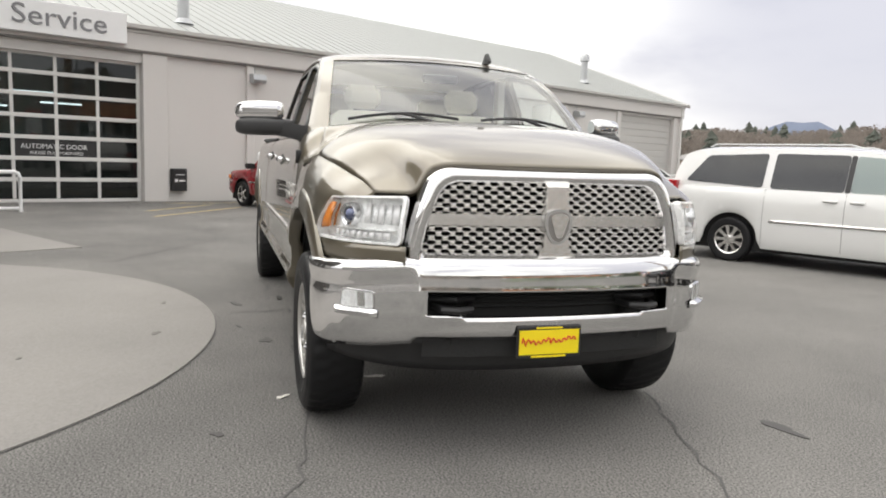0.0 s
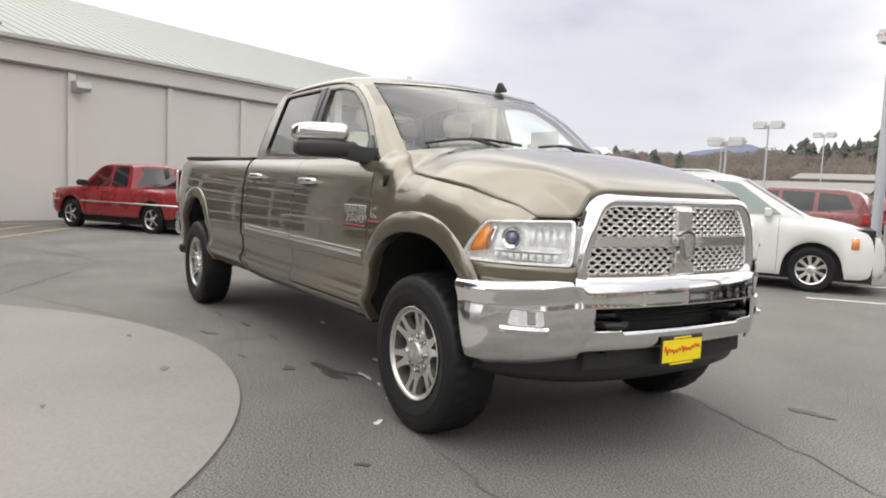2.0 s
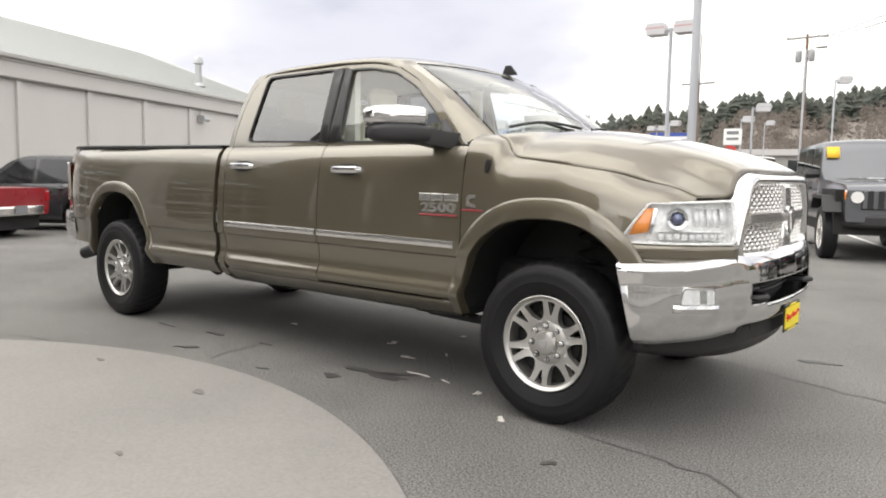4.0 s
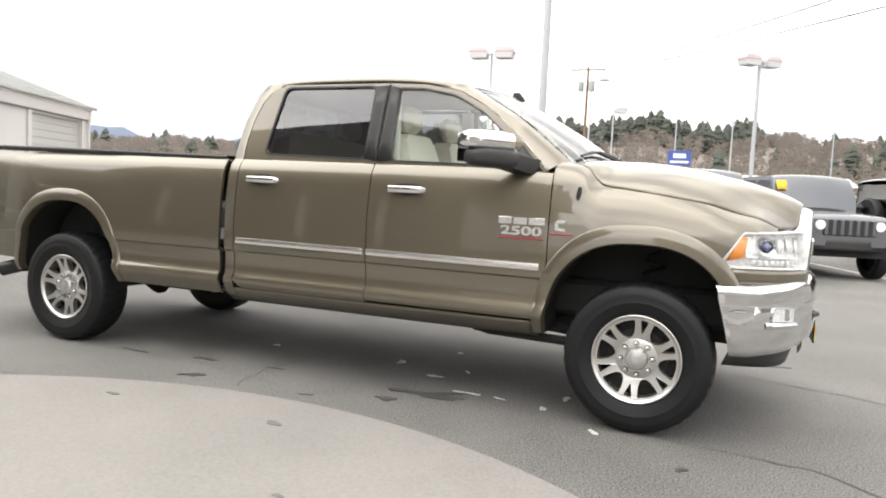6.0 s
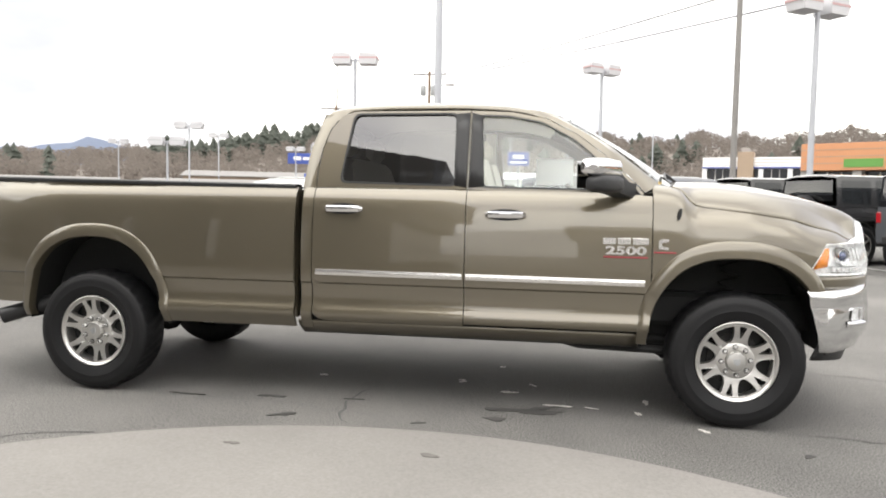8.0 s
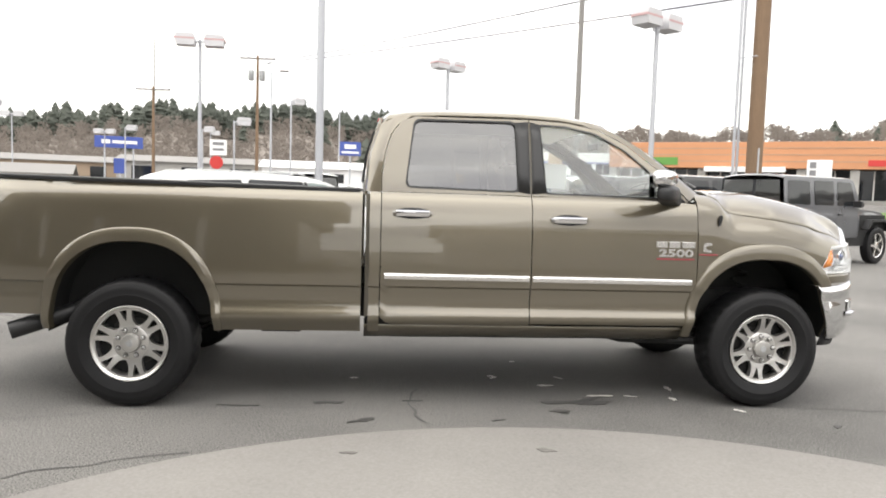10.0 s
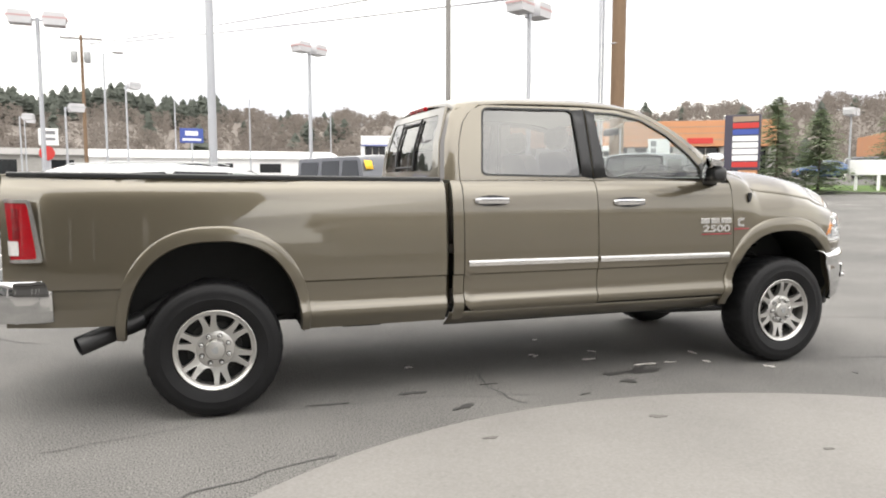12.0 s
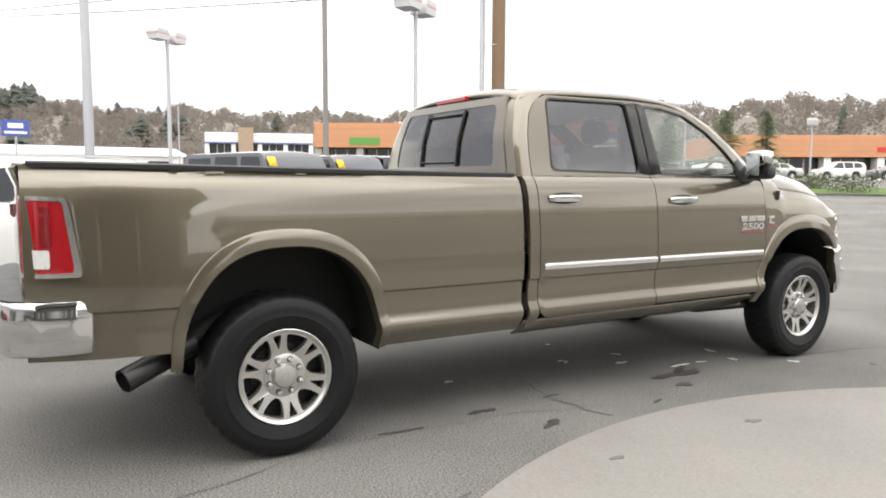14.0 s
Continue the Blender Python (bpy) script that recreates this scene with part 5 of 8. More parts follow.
    rear_in = rounded([(-2.535, 1.470), (-2.475, 1.914), (-1.785, 1.920), (-1.772, 1.456)], 0.05)
    front_out = [(-1.684, 1.427), (-1.684, 1.945), (-1.42, 1.934), (-1.20, 1.893), (-1.0, 1.792), (-0.80, 1.640), (-0.66, 1.510), (-0.575, 1.415), (-0.60, 1.405), (-1.0, 1.418)]
    front_in = rounded([(-1.582, 1.450), (-1.612, 1.906), (-1.43, 1.900), (-1.22, 1.860), (-1.02, 1.755), (-0.855, 1.620), (-0.690, 1.440)], 0.03)
    part("upper_frame", frame_ring(rear_out, rear_in, put, depth=0.03), OLIVE, door_r)
    part("upper_frame", frame_ring(front_out, front_in, put, depth=0.03), OLIVE, door_f)
    part("rear_window", fill(rear_in, put, depth=0.012), GLASS_DARK, door_r, "dark tinted privacy glass")
    part("front_window", fill(front_in, put, depth=0.012), GLASS_LIGHT, door_f, "lightly tinted side glass")
    part("window_seal", frame_ring([(x + (0.012 if x > -2.1 else -0.012), z + (0.012 if z > 1.7 else -0.012)) for x, z in rear_in], rear_in, lambda x, z, d, s=s: (x, s * (up_y(z) + 0.003 - d), z), depth=0.02), SATIN_BLACK, door_r)
    fc = (-1.25, 1.66)
    part("window_seal", frame_ring([(fc[0] + (x - fc[0]) * 1.03, fc[1] + (z - fc[1]) * 1.05) for x, z in front_in], front_in, lambda x, z, d, s=s: (x, s * (up_y(z) + 0.003 - d), z), depth=0.02), SATIN_BLACK, door_f)
    part("pillar_cover", fill([(-1.774, 1.452), (-1.787, 1.922), (-1.694, 1.930), (-1.694, 1.440)], lambda x, z, d, s=s: (x, s * (up_y(z) + 0.006), z), 2), SATIN_BLACK, door_r, solid=0.004)
    part("pillar_cover", fill([(-1.680, 1.440), (-1.680, 1.930), (-1.610, 1.912), (-1.580, 1.448)], lambda x, z, d, s=s: (x, s * (up_y(z) + 0.006), z), 2), SATIN_BLACK, door_f, solid=0.004)
    # rear cab pillar and windscreen pillar
    m = Mesh()
    for i in range(9):
        t = i / 8
        z = 1.425 + 0.52 * t
        xd = lerp([(1.425, -2.703), (1.55, -2.703), (1.70, -2.681), (1.82, -2.641), (1.905, -2.576), (1.945, -2.50)], z)
        xb = lerp([(1.425, -2.802), (1.67, -2.778), (1.88, -2.712), (1.945, -2.655)], z)
        m.v += [(xd, s * up_y(z), z), (0.5 * (xd + xb), s * (up_y(z) - 0.004), z), (xb, s * (up_y(z) - 0.03), z), (xb - 0.012, s * (up_y(z) - 0.10), z)]
    m.f = [(4 * i + j, 4 * i + j + 1, 4 * i + j + 5, 4 * i + j + 4) for i in range(8) for j in range(3)]
    part("rear_pillar", m, OLIVE, ram)
    m = Mesh()
    for i in range(13):
        t = i / 12
        xo = lerp([(0, -0.57), (0.2, -0.70), (0.45, -0.88), (0.7, -1.06), (0.85, -1.20), (1, -1.40)], t)
        zo = lerp([(-1.42, 1.940), (-1.20, 1.899), (-1.0, 1.798), (-0.80, 1.646), (-0.66, 1.516), (-0.565, 1.418)], xo)
        xi, yi, zi = lerp([(0, -0.445), (1, -1.16)], t), lerp([(0, 0.800), (1, 0.672)], t), lerp([(0, 1.462), (0.5, 1.735), (1, 1.938)], t)
        m.v += [(xo, s * (up_y(zo) - 0.001), zo), (0.55 * xo + 0.45 * xi, s * (0.5 * up_y(zo) + 0.5 * yi + 0.018), 0.5 * (zo + zi) + 0.014), (xi, s * yi, zi)]
    m.f = [(3 * i + j, 3 * i + j + 1, 3 * i + j + 4, 3 * i + j + 3) for i in range(12) for j in range(2)]
    part("windscreen_pillar", m, OLIVE, ram)
    part("cowl_side", Mesh().add([(-0.572, s * 0.905, 1.412), (-0.445, s * 0.80, 1.463), (-0.40, s * 0.822, 1.455), (-0.43, s * 0.835, 1.462), (-0.524, s * 0.838, 1.474), (-0.53, s * 0.905, 1.42)], [(0, 1, 4, 5), (1, 2, 3, 4)]), OLIVE, ram)
    # bright door moulding, handles
    for x0, x1, d in ((-2.672, -1.700, door_r), (-1.676, -0.566, door_f)):
        m = Mesh()
        for i in range(13):
            x = x0 + (x1 - x0) * i / 12
            zc = 0.876 - 0.004 * (x + 1.6)
            m.v += [(x, s * (1.0 + o), zc + h) for o, h in ((-0.004, -0.022), (0.010, -0.019), (0.014, -0.008), (0.014, 0.008), (0.010, 0.019), (-0.004, 0.022))]
        m.f = [(6 * i + j, 6 * i + j + 1, 6 * i + j + 7, 6 * i + j + 6) for i in range(12) for j in range(5)] + [(0, 1, 2, 3, 4, 5), (72, 73, 74, 75, 76, 77)]
        part("chrome_moulding", m, CHROME_SOFT, d, "bright chrome side moulding")
    for x0, x1, z, d in ((-2.622, -2.365, 1.291, door_r), (-1.562, -1.302, 1.272, door_f)):
        y = side_y(z)
        # flat black oval painted for the shaded hollow behind the handle
        part("handle_recess", Mesh().add([(0.5 * (x0 + x1) + 0.125 * math.cos(a), s * (side_y(z + 0.036 * math.sin(a)) + 0.0025), z + 0.036 * math.sin(a)) for a in [2 * math.pi * i / 24 for i in range(24)]], [tuple(range(24))]), SATIN_BLACK, d)
        part("door_handle", Mesh().rows([[(x, s * (y + o * dep), z + h * hh) for o, h in ((0.008, -0.018), (0.038, -0.020), (0.046, -0.006), (0.044, 0.012), (0.034, 0.020), (0.008, 0.018))]
                                         for x, dep, hh in ((x0, 0.25, 0.6), (x0 + 0.02, 0.85, 0.95), (x0 + 0.06, 1, 1), (x1 - 0.06, 1, 1), (x1 - 0.02, 0.85, 0.95), (x1, 0.25, 0.6))]), CHROME, d, "chrome pull handle")
    # door mirror
    mir = part("mirror_arm", Mesh().rows([[(ax + 0.06 * c * w, s * y, zc + 0.042 * q * w) for c, q in ((-1, -1), (1, -1), (1.1, 0), (1, 1), (-1, 1), (-1.1, 0))] for y, zc, w, ax in ((0.88, 1.430, 1.15, -0.690), (0.93, 1.434, 1.05, -0.705), (1.0, 1.450, 1.0, -0.760), (1.06, 1.462, 1.05, -0.80))]), BLACK_PLASTIC, ram, "black plastic door mirror with chrome cap")
    loop = [(math.copysign(abs(math.cos(a)) ** 0.62, math.cos(a)) * (1.04 if math.cos(a) > 0 else 1.0), math.copysign(abs(math.sin(a)) ** 0.62, math.sin(a))) for a in [2 * math.pi * i / 28 for i in range(28)]]
    part("mirror_lower", Mesh().rows([[(-0.768 - 0.65 * max(0.0, y - 1.07) + 0.064 * a * w, s * y, 1.466 + 0.050 * b * w) for a, b in loop] for y, w in ((0.965, 0.7), (0.99, 0.96), (1.12, 1.04), (1.232, 1.0), (1.265, 0.88), (1.284, 0.66), (1.291, 0.3))]), BLACK_PLASTIC, mir)
    part("mirror_cap", Mesh().rows([[(-0.80 - 0.65 * max(0.0, y - 1.07) + 0.070 * a * w, s * y, 1.560 + 0.056 * b * w) for a, b in loop] for y, w in ((1.020, 0.66), (1.035, 0.90), (1.06, 1.0), (1.15, 1.04), (1.230, 0.98), (1.264, 0.86), (1.284, 0.62), (1.292, 0.25))]), CHROME, mir, "chrome mirror cap")
    part("mirror_glass", Mesh().add([(-0.80 - 0.65 * (y - 1.07) - 0.084, s * y, z) for y, z in ((1.05, 1.44), (1.250, 1.44), (1.250, 1.595), (1.06, 1.60))], [(0, 1, 2, 3)]), CHROME, mir)
    part("mirror_sail", Mesh().add([(-0.75, s * (up_y(1.43) + 0.006), 1.425), (-0.60, s * 0.912, 1.412), (-0.735, s * (up_y(1.56) + 0.004), 1.56), (-0.77, s * (up_y(1.54) + 0.004), 1.54)], [(0, 1, 2, 3)]), SATIN_BLACK, mir, solid=0.01)
    # badges, drawn as plain shapes, and the model number
    face = lambda x, z, s=s: pose(x, s * (side_y(z) + 0.004), z, 90, 0, 0 if s < 0 else 180)
    for i, (a, b) in enumerate(((-0.825, -0.745), (-0.735, -0.655), (-0.645, -0.548))):
        part("badge_block", Mesh().box(a, b, s * (side_y(1.12) + 0.001), s * (side_y(1.12) + 0.007), 1.106, 1.146, 0.002), CHROME_SOFT, door_f)
    part("badge_number", moved(text_mesh("2500", 0.082, 0.003, 0.003), face(-0.685, 1.068) @ Matrix.Diagonal((1.5, 0.85, 1, 1))), CHROME_SOFT, door_f, "chrome model number", smooth=0)
    part("badge_bar", Mesh().box(-0.82, -0.552, s * (side_y(1.03) + 0.001), s * (side_y(1.03) + 0.006), 1.024, 1.034, 0.002), BADGE_RED, door_f)
    part("engine_badge", Mesh().prism(rounded([(-0.49, 1.085), (-0.49, 1.13), (-0.475, 1.145), (-0.43, 1.145), (-0.43, 1.128), (-0.47, 1.122), (-0.47, 1.10), (-0.43, 1.095), (-0.43, 1.078)], 0.006, 2), 0.990, 0.998, lambda a, b, h, s=s: (a, s * h, b)), CHROME_SOFT, ram)
    part("engine_badge_bar", Mesh().box(-0.52, -0.385, s * 0.992, s * 1.0, 1.058, 1.068, 0.002), BADGE_RED, ram)
    part("fender_vent", Mesh().prism([(-0.370 + 0.011 * math.cos(a) + 0.006 * math.sin(a), 1.296 + 0.036 * math.sin(a)) for a in [2 * math.pi * i / 16 for i in range(16)]], 0.930, 0.985, lambda a, b, h, s=s: (a, s * h, b)), SATIN_BLACK, ram)
    # bed rail cap
    m = Mesh()
    for i in range(31):
        x = -5.40 + 2.56 * i / 30
        z, yy = 1.425 + 0.0115 * max(0, -2.8 - x), 0.903 * plan(x)
        m.v += [(x, s * (yy + o), z + h) for o, h in ((0.010, -0.008), (0.010, 0.012), (-0.006, 0.020), (-0.10, 0.018), (-0.11, -0.03))]
    m.f = [(5 * i + j, 5 * i + j + 1, 5 * i + j + 6, 5 * i + j + 5) for i in range(30) for j in range(4)]
    part("bed_rail_cap", m, BLACK_PLASTIC, ram)
    part("bed_inner_wall", Mesh().box(-5.36, -2.86, s * 0.76, s * 0.80, 1.16, 1.42), OLIVE, ram)

# ---- hood, roof, windscreen, cab back ----
HOOD_C = [(-0.46, 1.486), (-0.30, 1.504), (-0.12, 1.508), (0.05, 1.498), (0.20, 1.478), (0.35, 1.450), (0.50, 1.415), (0.62, 1.380), (0.71, 1.348), (0.78, 1.316), (0.828, 1.286)]


NOSE_X = [(0.0, 0.828), (0.3, 0.822), (0.50, 0.808), (0.62, 0.794), (0.70, 0.784), (0.76, 0.779), (0.81, 0.774), (0.86, 0.757), (1.0, 0.665)]
NOSE_Y = [(0.0, 0.0), (0.62, 0.498), (0.70, 0.548), (0.76, 0.574), (0.81, 0.594), (0.86, 0.616), (1.0, 0.758)]
NOSE_F = [(0.0, 1.0), (0.50, 1.0), (0.60, 0.975), (0.68, 0.86), (0.74, 0.60), (0.79, 0.26), (0.83, 0.06), (0.87, 0.0), (1.0, 0.0)]
FLANK_F = [(0, 1.0), (0.25, 0.99), (0.45, 0.95), (0.60, 0.88), (0.72, 0.775), (0.82, 0.62), (0.90, 0.42), (0.96, 0.20), (1.0, 0.0)]


def hood_pt(u, v):
    """The hood: a broad raised middle, flanks falling to the seam, a nose that follows grille and lamps."""
    q = 2 * v - 1
    a = abs(q)
    back = -0.30 - 0.10 * q * q
    x = back + (smooth_table(NOSE_X, a) - back) * u
    xs = -0.40 + 1.064 * u
    ys, zs, zc = smooth_table(SEAM_Y, xs) - 0.007, smooth_table(SEAM_Z, xs) - 0.001, smooth_table(HOOD_C, back + (0.828 - back) * u)
    t = min(1.0, max(0.0, (u - 0.35) / 0.65))
    t = t * t * (3 - 2 * t)
    n = max(0.0, (u - 0.62) / 0.38) ** 1.8
    f = smooth_table(FLANK_F, a) * (1 - n) + smooth_table(NOSE_F, a) * n
    y1 = a * (smooth_table(SEAM_Y, 0.664) - 0.007)
    return (x, math.copysign(a * ys + (smooth_table(NOSE_Y, a) - y1) * t, q), zs + (zc - zs) * f)


part("hood", Mesh().grid(hood_pt, 60, 96), OLIVE, ram, solid=0.012, smooth=50)
part("nose_panel", Mesh().grid(lambda u, v: (lambda e, q: (e[0] - 0.003 - 0.03 * u, e[1] * (1 - 0.01 * u), e[2] - 0.004 - (0.05 if q < 0.78 else 0.012) * u))(hood_pt(1.0, v), abs(2 * v - 1)), 3, 96), OLIVE, ram, smooth=50)
part("hood_gap", Mesh().grid(lambda u, v: (-0.38 + 1.03 * u, (2 * v - 1) * (smooth_table(SEAM_Y, -0.38 + 1.03 * u) + 0.008), smooth_table(SEAM_Z, -0.38 + 1.03 * u) - 0.022), 40, 2), UNDER_BLACK, ram)
ROOF_C = [(-2.71, 1.945), (-2.65, 1.985), (-2.52, 2.008), (-2.2, 2.024), (-1.8, 2.028), (-1.5, 2.018), (-1.3, 1.992), (-1.16, 1.954)]


def roof_pt(u, v):
    q = 2 * v - 1
    y, o = lerp([(0, 0), (0.4, 0.30), (0.62, 0.50), (0.78, 0.62), (0.88, 0.69), (0.95, 0.725), (1.0, 0.742)], abs(q)), smooth_table([(0, 0.010), (0.4, 0.004), (0.62, -0.010), (0.78, -0.024), (0.88, -0.040), (0.95, -0.056), (1.0, -0.074)], abs(q))
    x = -2.697 + 1.577 * u + (0.0 if u < 0.5 else (u - 0.5) * -0.16 * q * q)
    return (x, math.copysign(y, q) * (1 - 0.02 * max(0, 0.2 - u) / 0.2), smooth_table(ROOF_C, x) + o)


part("roof_panel", Mesh().grid(roof_pt, 40, 40), OLIVE, ram, solid=0.012, smooth=50)


def screen_pt(u, v, grow=0.0):
    q = 2 * u - 1
    bx, by, bz = -0.285 - 0.155 * q * q, 0.800 * q, 1.490 - 0.030 * q * q
    tx, ty, tz = -1.105 - 0.055 * q * q, 0.670 * q, 1.955 - 0.022 * q * q
    b = 4 * v * (1 - v)
    return (bx + (tx - bx) * v + 0.02 * b, by + (ty - by) * v, bz + (tz - bz) * v + 0.028 * b)


part("windscreen", Mesh().grid(screen_pt, 24, 16), WINDSCREEN, ram, "clear windscreen")
m = Mesh()
for i in range(25):
    u = i / 24
    for v in (0.955, 0.98, 1.0):
        p = Vector(screen_pt(u, v))
        m.v.append(tuple(p + Vector((0.003, 0, 0.005))))
m.f = [(3 * i + j, 3 * i + j + 1, 3 * i + j + 4, 3 * i + j + 3) for i in range(24) for j in range(2)]
part("windscreen_header", m, OLIVE, ram)
part("cowl", Mesh().grid(lambda u, v: (-0.285 - 0.155 * (2 * u - 1) ** 2 + 0.06 * v - 0.03, 0.80 * (2 * u - 1), 1.482 - 0.028 * (2 * u - 1) ** 2 - 0.012 * v), 20, 2), BLACK_PLASTIC, ram)
for y0, y1 in ((-0.70, -0.08), (0.06, 0.66)):
    pts = []
    for i in range(9):
        y = y0 + (y1 - y0) * i / 8
        p = Vector(screen_pt(0.5 + y / 1.6, 0.055 + 0.05 * math.sin(math.pi * i / 8)))
        pts.append(p + Vector((0.012, 0, 0.018)))
    part("wiper", Mesh().tube(pts, 0.009, 6).tube([pts[4], Vector(screen_pt(0.5 + (y1 - 0.1) / 1.6, 0.0)) + Vector((0.03, 0, 0.012))], 0.011, 6), SATIN_BLACK, ram)
part("antenna_fin", Mesh().rows([[(-1.17 + 0.045 * a, 0.39 + 0.018 * b, 1.975), (-1.17 + 0.055 * a * 0.9, 0.39 + 0.02 * b, 1.99), (-1.185 + 0.02 * a, 0.39 + 0.008 * b, 2.045)][:3] for a, b in ((-1, -1), (1, -0.6), (1.2, 0), (1, 0.6), (-1, 1))], closed=False).rows(
    [[(-1.17 - 0.055, 0.39 - 0.022, 1.975), (-1.17 + 0.07, 0.39, 1.975), (-1.17 - 0.055, 0.39 + 0.022, 1.975)], [(-1.205, 0.382, 2.045), (-1.165, 0.39, 2.045), (-1.205, 0.398, 2.045)]]), SATIN_BLACK, ram)


def back_x(z):
    return lerp([(0.5, -2.80), (1.425, -2.808), (1.67, -2.782), (1.88, -2.718), (1.96, -2.692)], z)


bput = lambda y, z, d: (back_x(z) - 0.012 + d - 0.02 * (1 - (y / 0.8) ** 2), y, z)
back_out = [(-0.81, 1.40), (-0.72, 1.70), (-0.655, 1.93), (0.655, 1.93), (0.72, 1.70), (0.81, 1.40)]
back_in = rounded([(-0.66, 1.490), (-0.585, 1.880), (0.585, 1.880), (0.66, 1.490)], 0.05)
part("cab_back", frame_ring(back_out, back_in, bput, depth=0.02), OLIVE, ram)
part("cab_back_lower", Mesh().box(-2.80, -2.77, -0.88, 0.88, 0.52, 1.41), OLIVE, ram)
bw = part("back_window", fill(back_in, bput, 4, 0.006), GLASS_DARK, ram, "dark sliding rear cab window")
for y in (-0.24, 0.24):
    part("slider_post", Mesh().tube([bput(y, 1.49, -0.006), bput(y, 1.68, -0.006), bput(y, 1.87, -0.006)], 0.010, 6), SATIN_BLACK, bw)
for z in (1.52, 1.845):
    part("slider_rail", Mesh().tube([bput(-0.24, z, -0.006), bput(0.24, z, -0.006)], 0.009, 6), SATIN_BLACK, bw)
part("brake_lamp", Mesh().box(-2.735, -2.697, -0.20, 0.20, 1.935, 1.972, 0.008), RED_LENS, ram, "red high brake lamp")

# ---- bed ----
part("bed_floor", Mesh().box(-5.36, -2.84, -0.60, 0.60, 0.80, 0.84), UNDER_BLACK, ram)
part("bed_front_wall", Mesh().box(-2.885, -2.84, -0.86, 0.86, 0.55, 1.42, 0.01), OLIVE, ram)
m = Mesh()
for i in range(9):
    q = 2 * i / 8 - 1
    m.v += [(-5.425 - 0.02 * (1 - q * q) + o, 0.775 * q, z) for z, o in ((0.86, 0.03), (0.88, 0.0), (1.10, -0.005), (1.36, 0.0), (1.44, -0.03), (1.455, -0.015), (1.455, 0.05))]
m.f = [(7 * i + j, 7 * i + j + 1, 7 * i + j + 8, 7 * i + j + 7) for i in range(8) for j in range(6)]
tg = part("tailgate", m, OLIVE, ram, solid=0.012)
part("tailgate_cap", Mesh().box(-5.455, -5.37, -0.77, 0.77, 1.452, 1.462, 0.004), BLACK_PLASTIC, tg)
part("tailgate_handle", Mesh().box(-5.47, -5.44, -0.16, 0.16, 1.20, 1.28, 0.012), CHROME, tg)
for s, _ in SIDES:
    # tail lamp wrapping the corner
    tl = lambda u, z, d, s=s: (smooth_table([(0, -5.195), (0.55, -5.37), (1, -5.445)], u), s * (smooth_table([(0, 0.952), (0.3, 0.925), (0.55, 0.885), (0.8, 0.83), (1, 0.765)], u) + 0.006 + d - 0.02 * max(0, z - 1.2)), z)
    lamp_out = rounded([(0.03, 0.972), (0.18, 1.318), (0.99, 1.325), (0.99, 0.965)], 0.05, 4)
    lamp_in = rounded([(0.12, 0.992), (0.235, 1.300), (0.96, 1.306), (0.96, 0.984)], 0.04, 4)
    lo = part("tail_lamp", frame_ring(lamp_out, lamp_in, lambda a, b, d: tl(a, b, 0.008 - d), depth=0.02), CHROME_SOFT, ram, "red tail lamp in a chrome surround")
    part("red_lens", fill(lamp_in, lambda a, b, d: tl(a, b, 0.003), 5), RED_LENS, lo)
    part("reverse_lens", fill(rounded([(0.40, 1.010), (0.40, 1.09), (0.90, 1.09), (0.90, 1.008)], 0.02, 3), lambda a, b, d: tl(a, b, 0.009), 2), LAMP_WHITE, lo)
    part("lamp_rib", fill([(0.38, 1.10), (0.38, 1.27), (0.52, 1.275), (0.52, 1.10)], lambda a, b, d: tl(a, b, 0.006), 2), RED_DARK, lo)
# rear bumper
REAR_PLAN = [(-0.935, -5.17), (-0.945, -5.25), (-0.925, -5.38), (-0.86, -5.50), (-0.70, -5.565), (-0.4, -5.59), (0.0, -5.595)]
rear_half = [(lerp([(i, p[0]) for i, p in enumerate(REAR_PLAN)], k / 4), smooth_table([(i, p[1]) for i, p in enumerate(REAR_PLAN)], k / 4)) for k in range(4 * len(REAR_PLAN) - 3)]
rp = rear_half + [(-y, x) for y, x in rear_half[-2::-1]]
m = Mesh()
for y, x in rp:
    r = Vector((x + 5.0, y, 0)).normalized()
    for o, z in ((-0.05, 0.862), (-0.006, 0.862), (0.0, 0.850), (0.006, 0.79), (0.004, 0.70), (-0.010, 0.635), (-0.03, 0.622)):
        m.v.append((x + r.x * o, y + r.y * o, z))
k = len(rp)
m.f = [(7 * i + j, 7 * i + j + 1, 7 * i + j + 8, 7 * i + j + 7) for i in range(k - 1) for j in range(6)]
rb = part("rear_bumper", m, CHROME, ram, "chrome step bumper", solid=0.006, smooth=50)
part("bumper_step", Mesh().prism([(x + 0.02, y * 0.97) for y, x in rp] + [(-5.10, 0.80), (-5.10, -0.80)], 0.846, 0.868), BLACK_PLASTIC, rb)
part("bumper_backing", Mesh().box(-5.50, -5.12, -0.86, 0.86, 0.66, 0.83), UNDER_BLACK, rb)
part("tow_hitch", Mesh().box(-5.60, -5.2, -0.05, 0.05, 0.50, 0.60, 0.008), UNDER_BLACK, rb)
for s, _ in SIDES:
    part("corner_filler", Mesh().box(-5.26, -5.165, s * 0.86, s * 0.93, 0.63, 0.90, 0.02), BLACK_PLASTIC, rb)

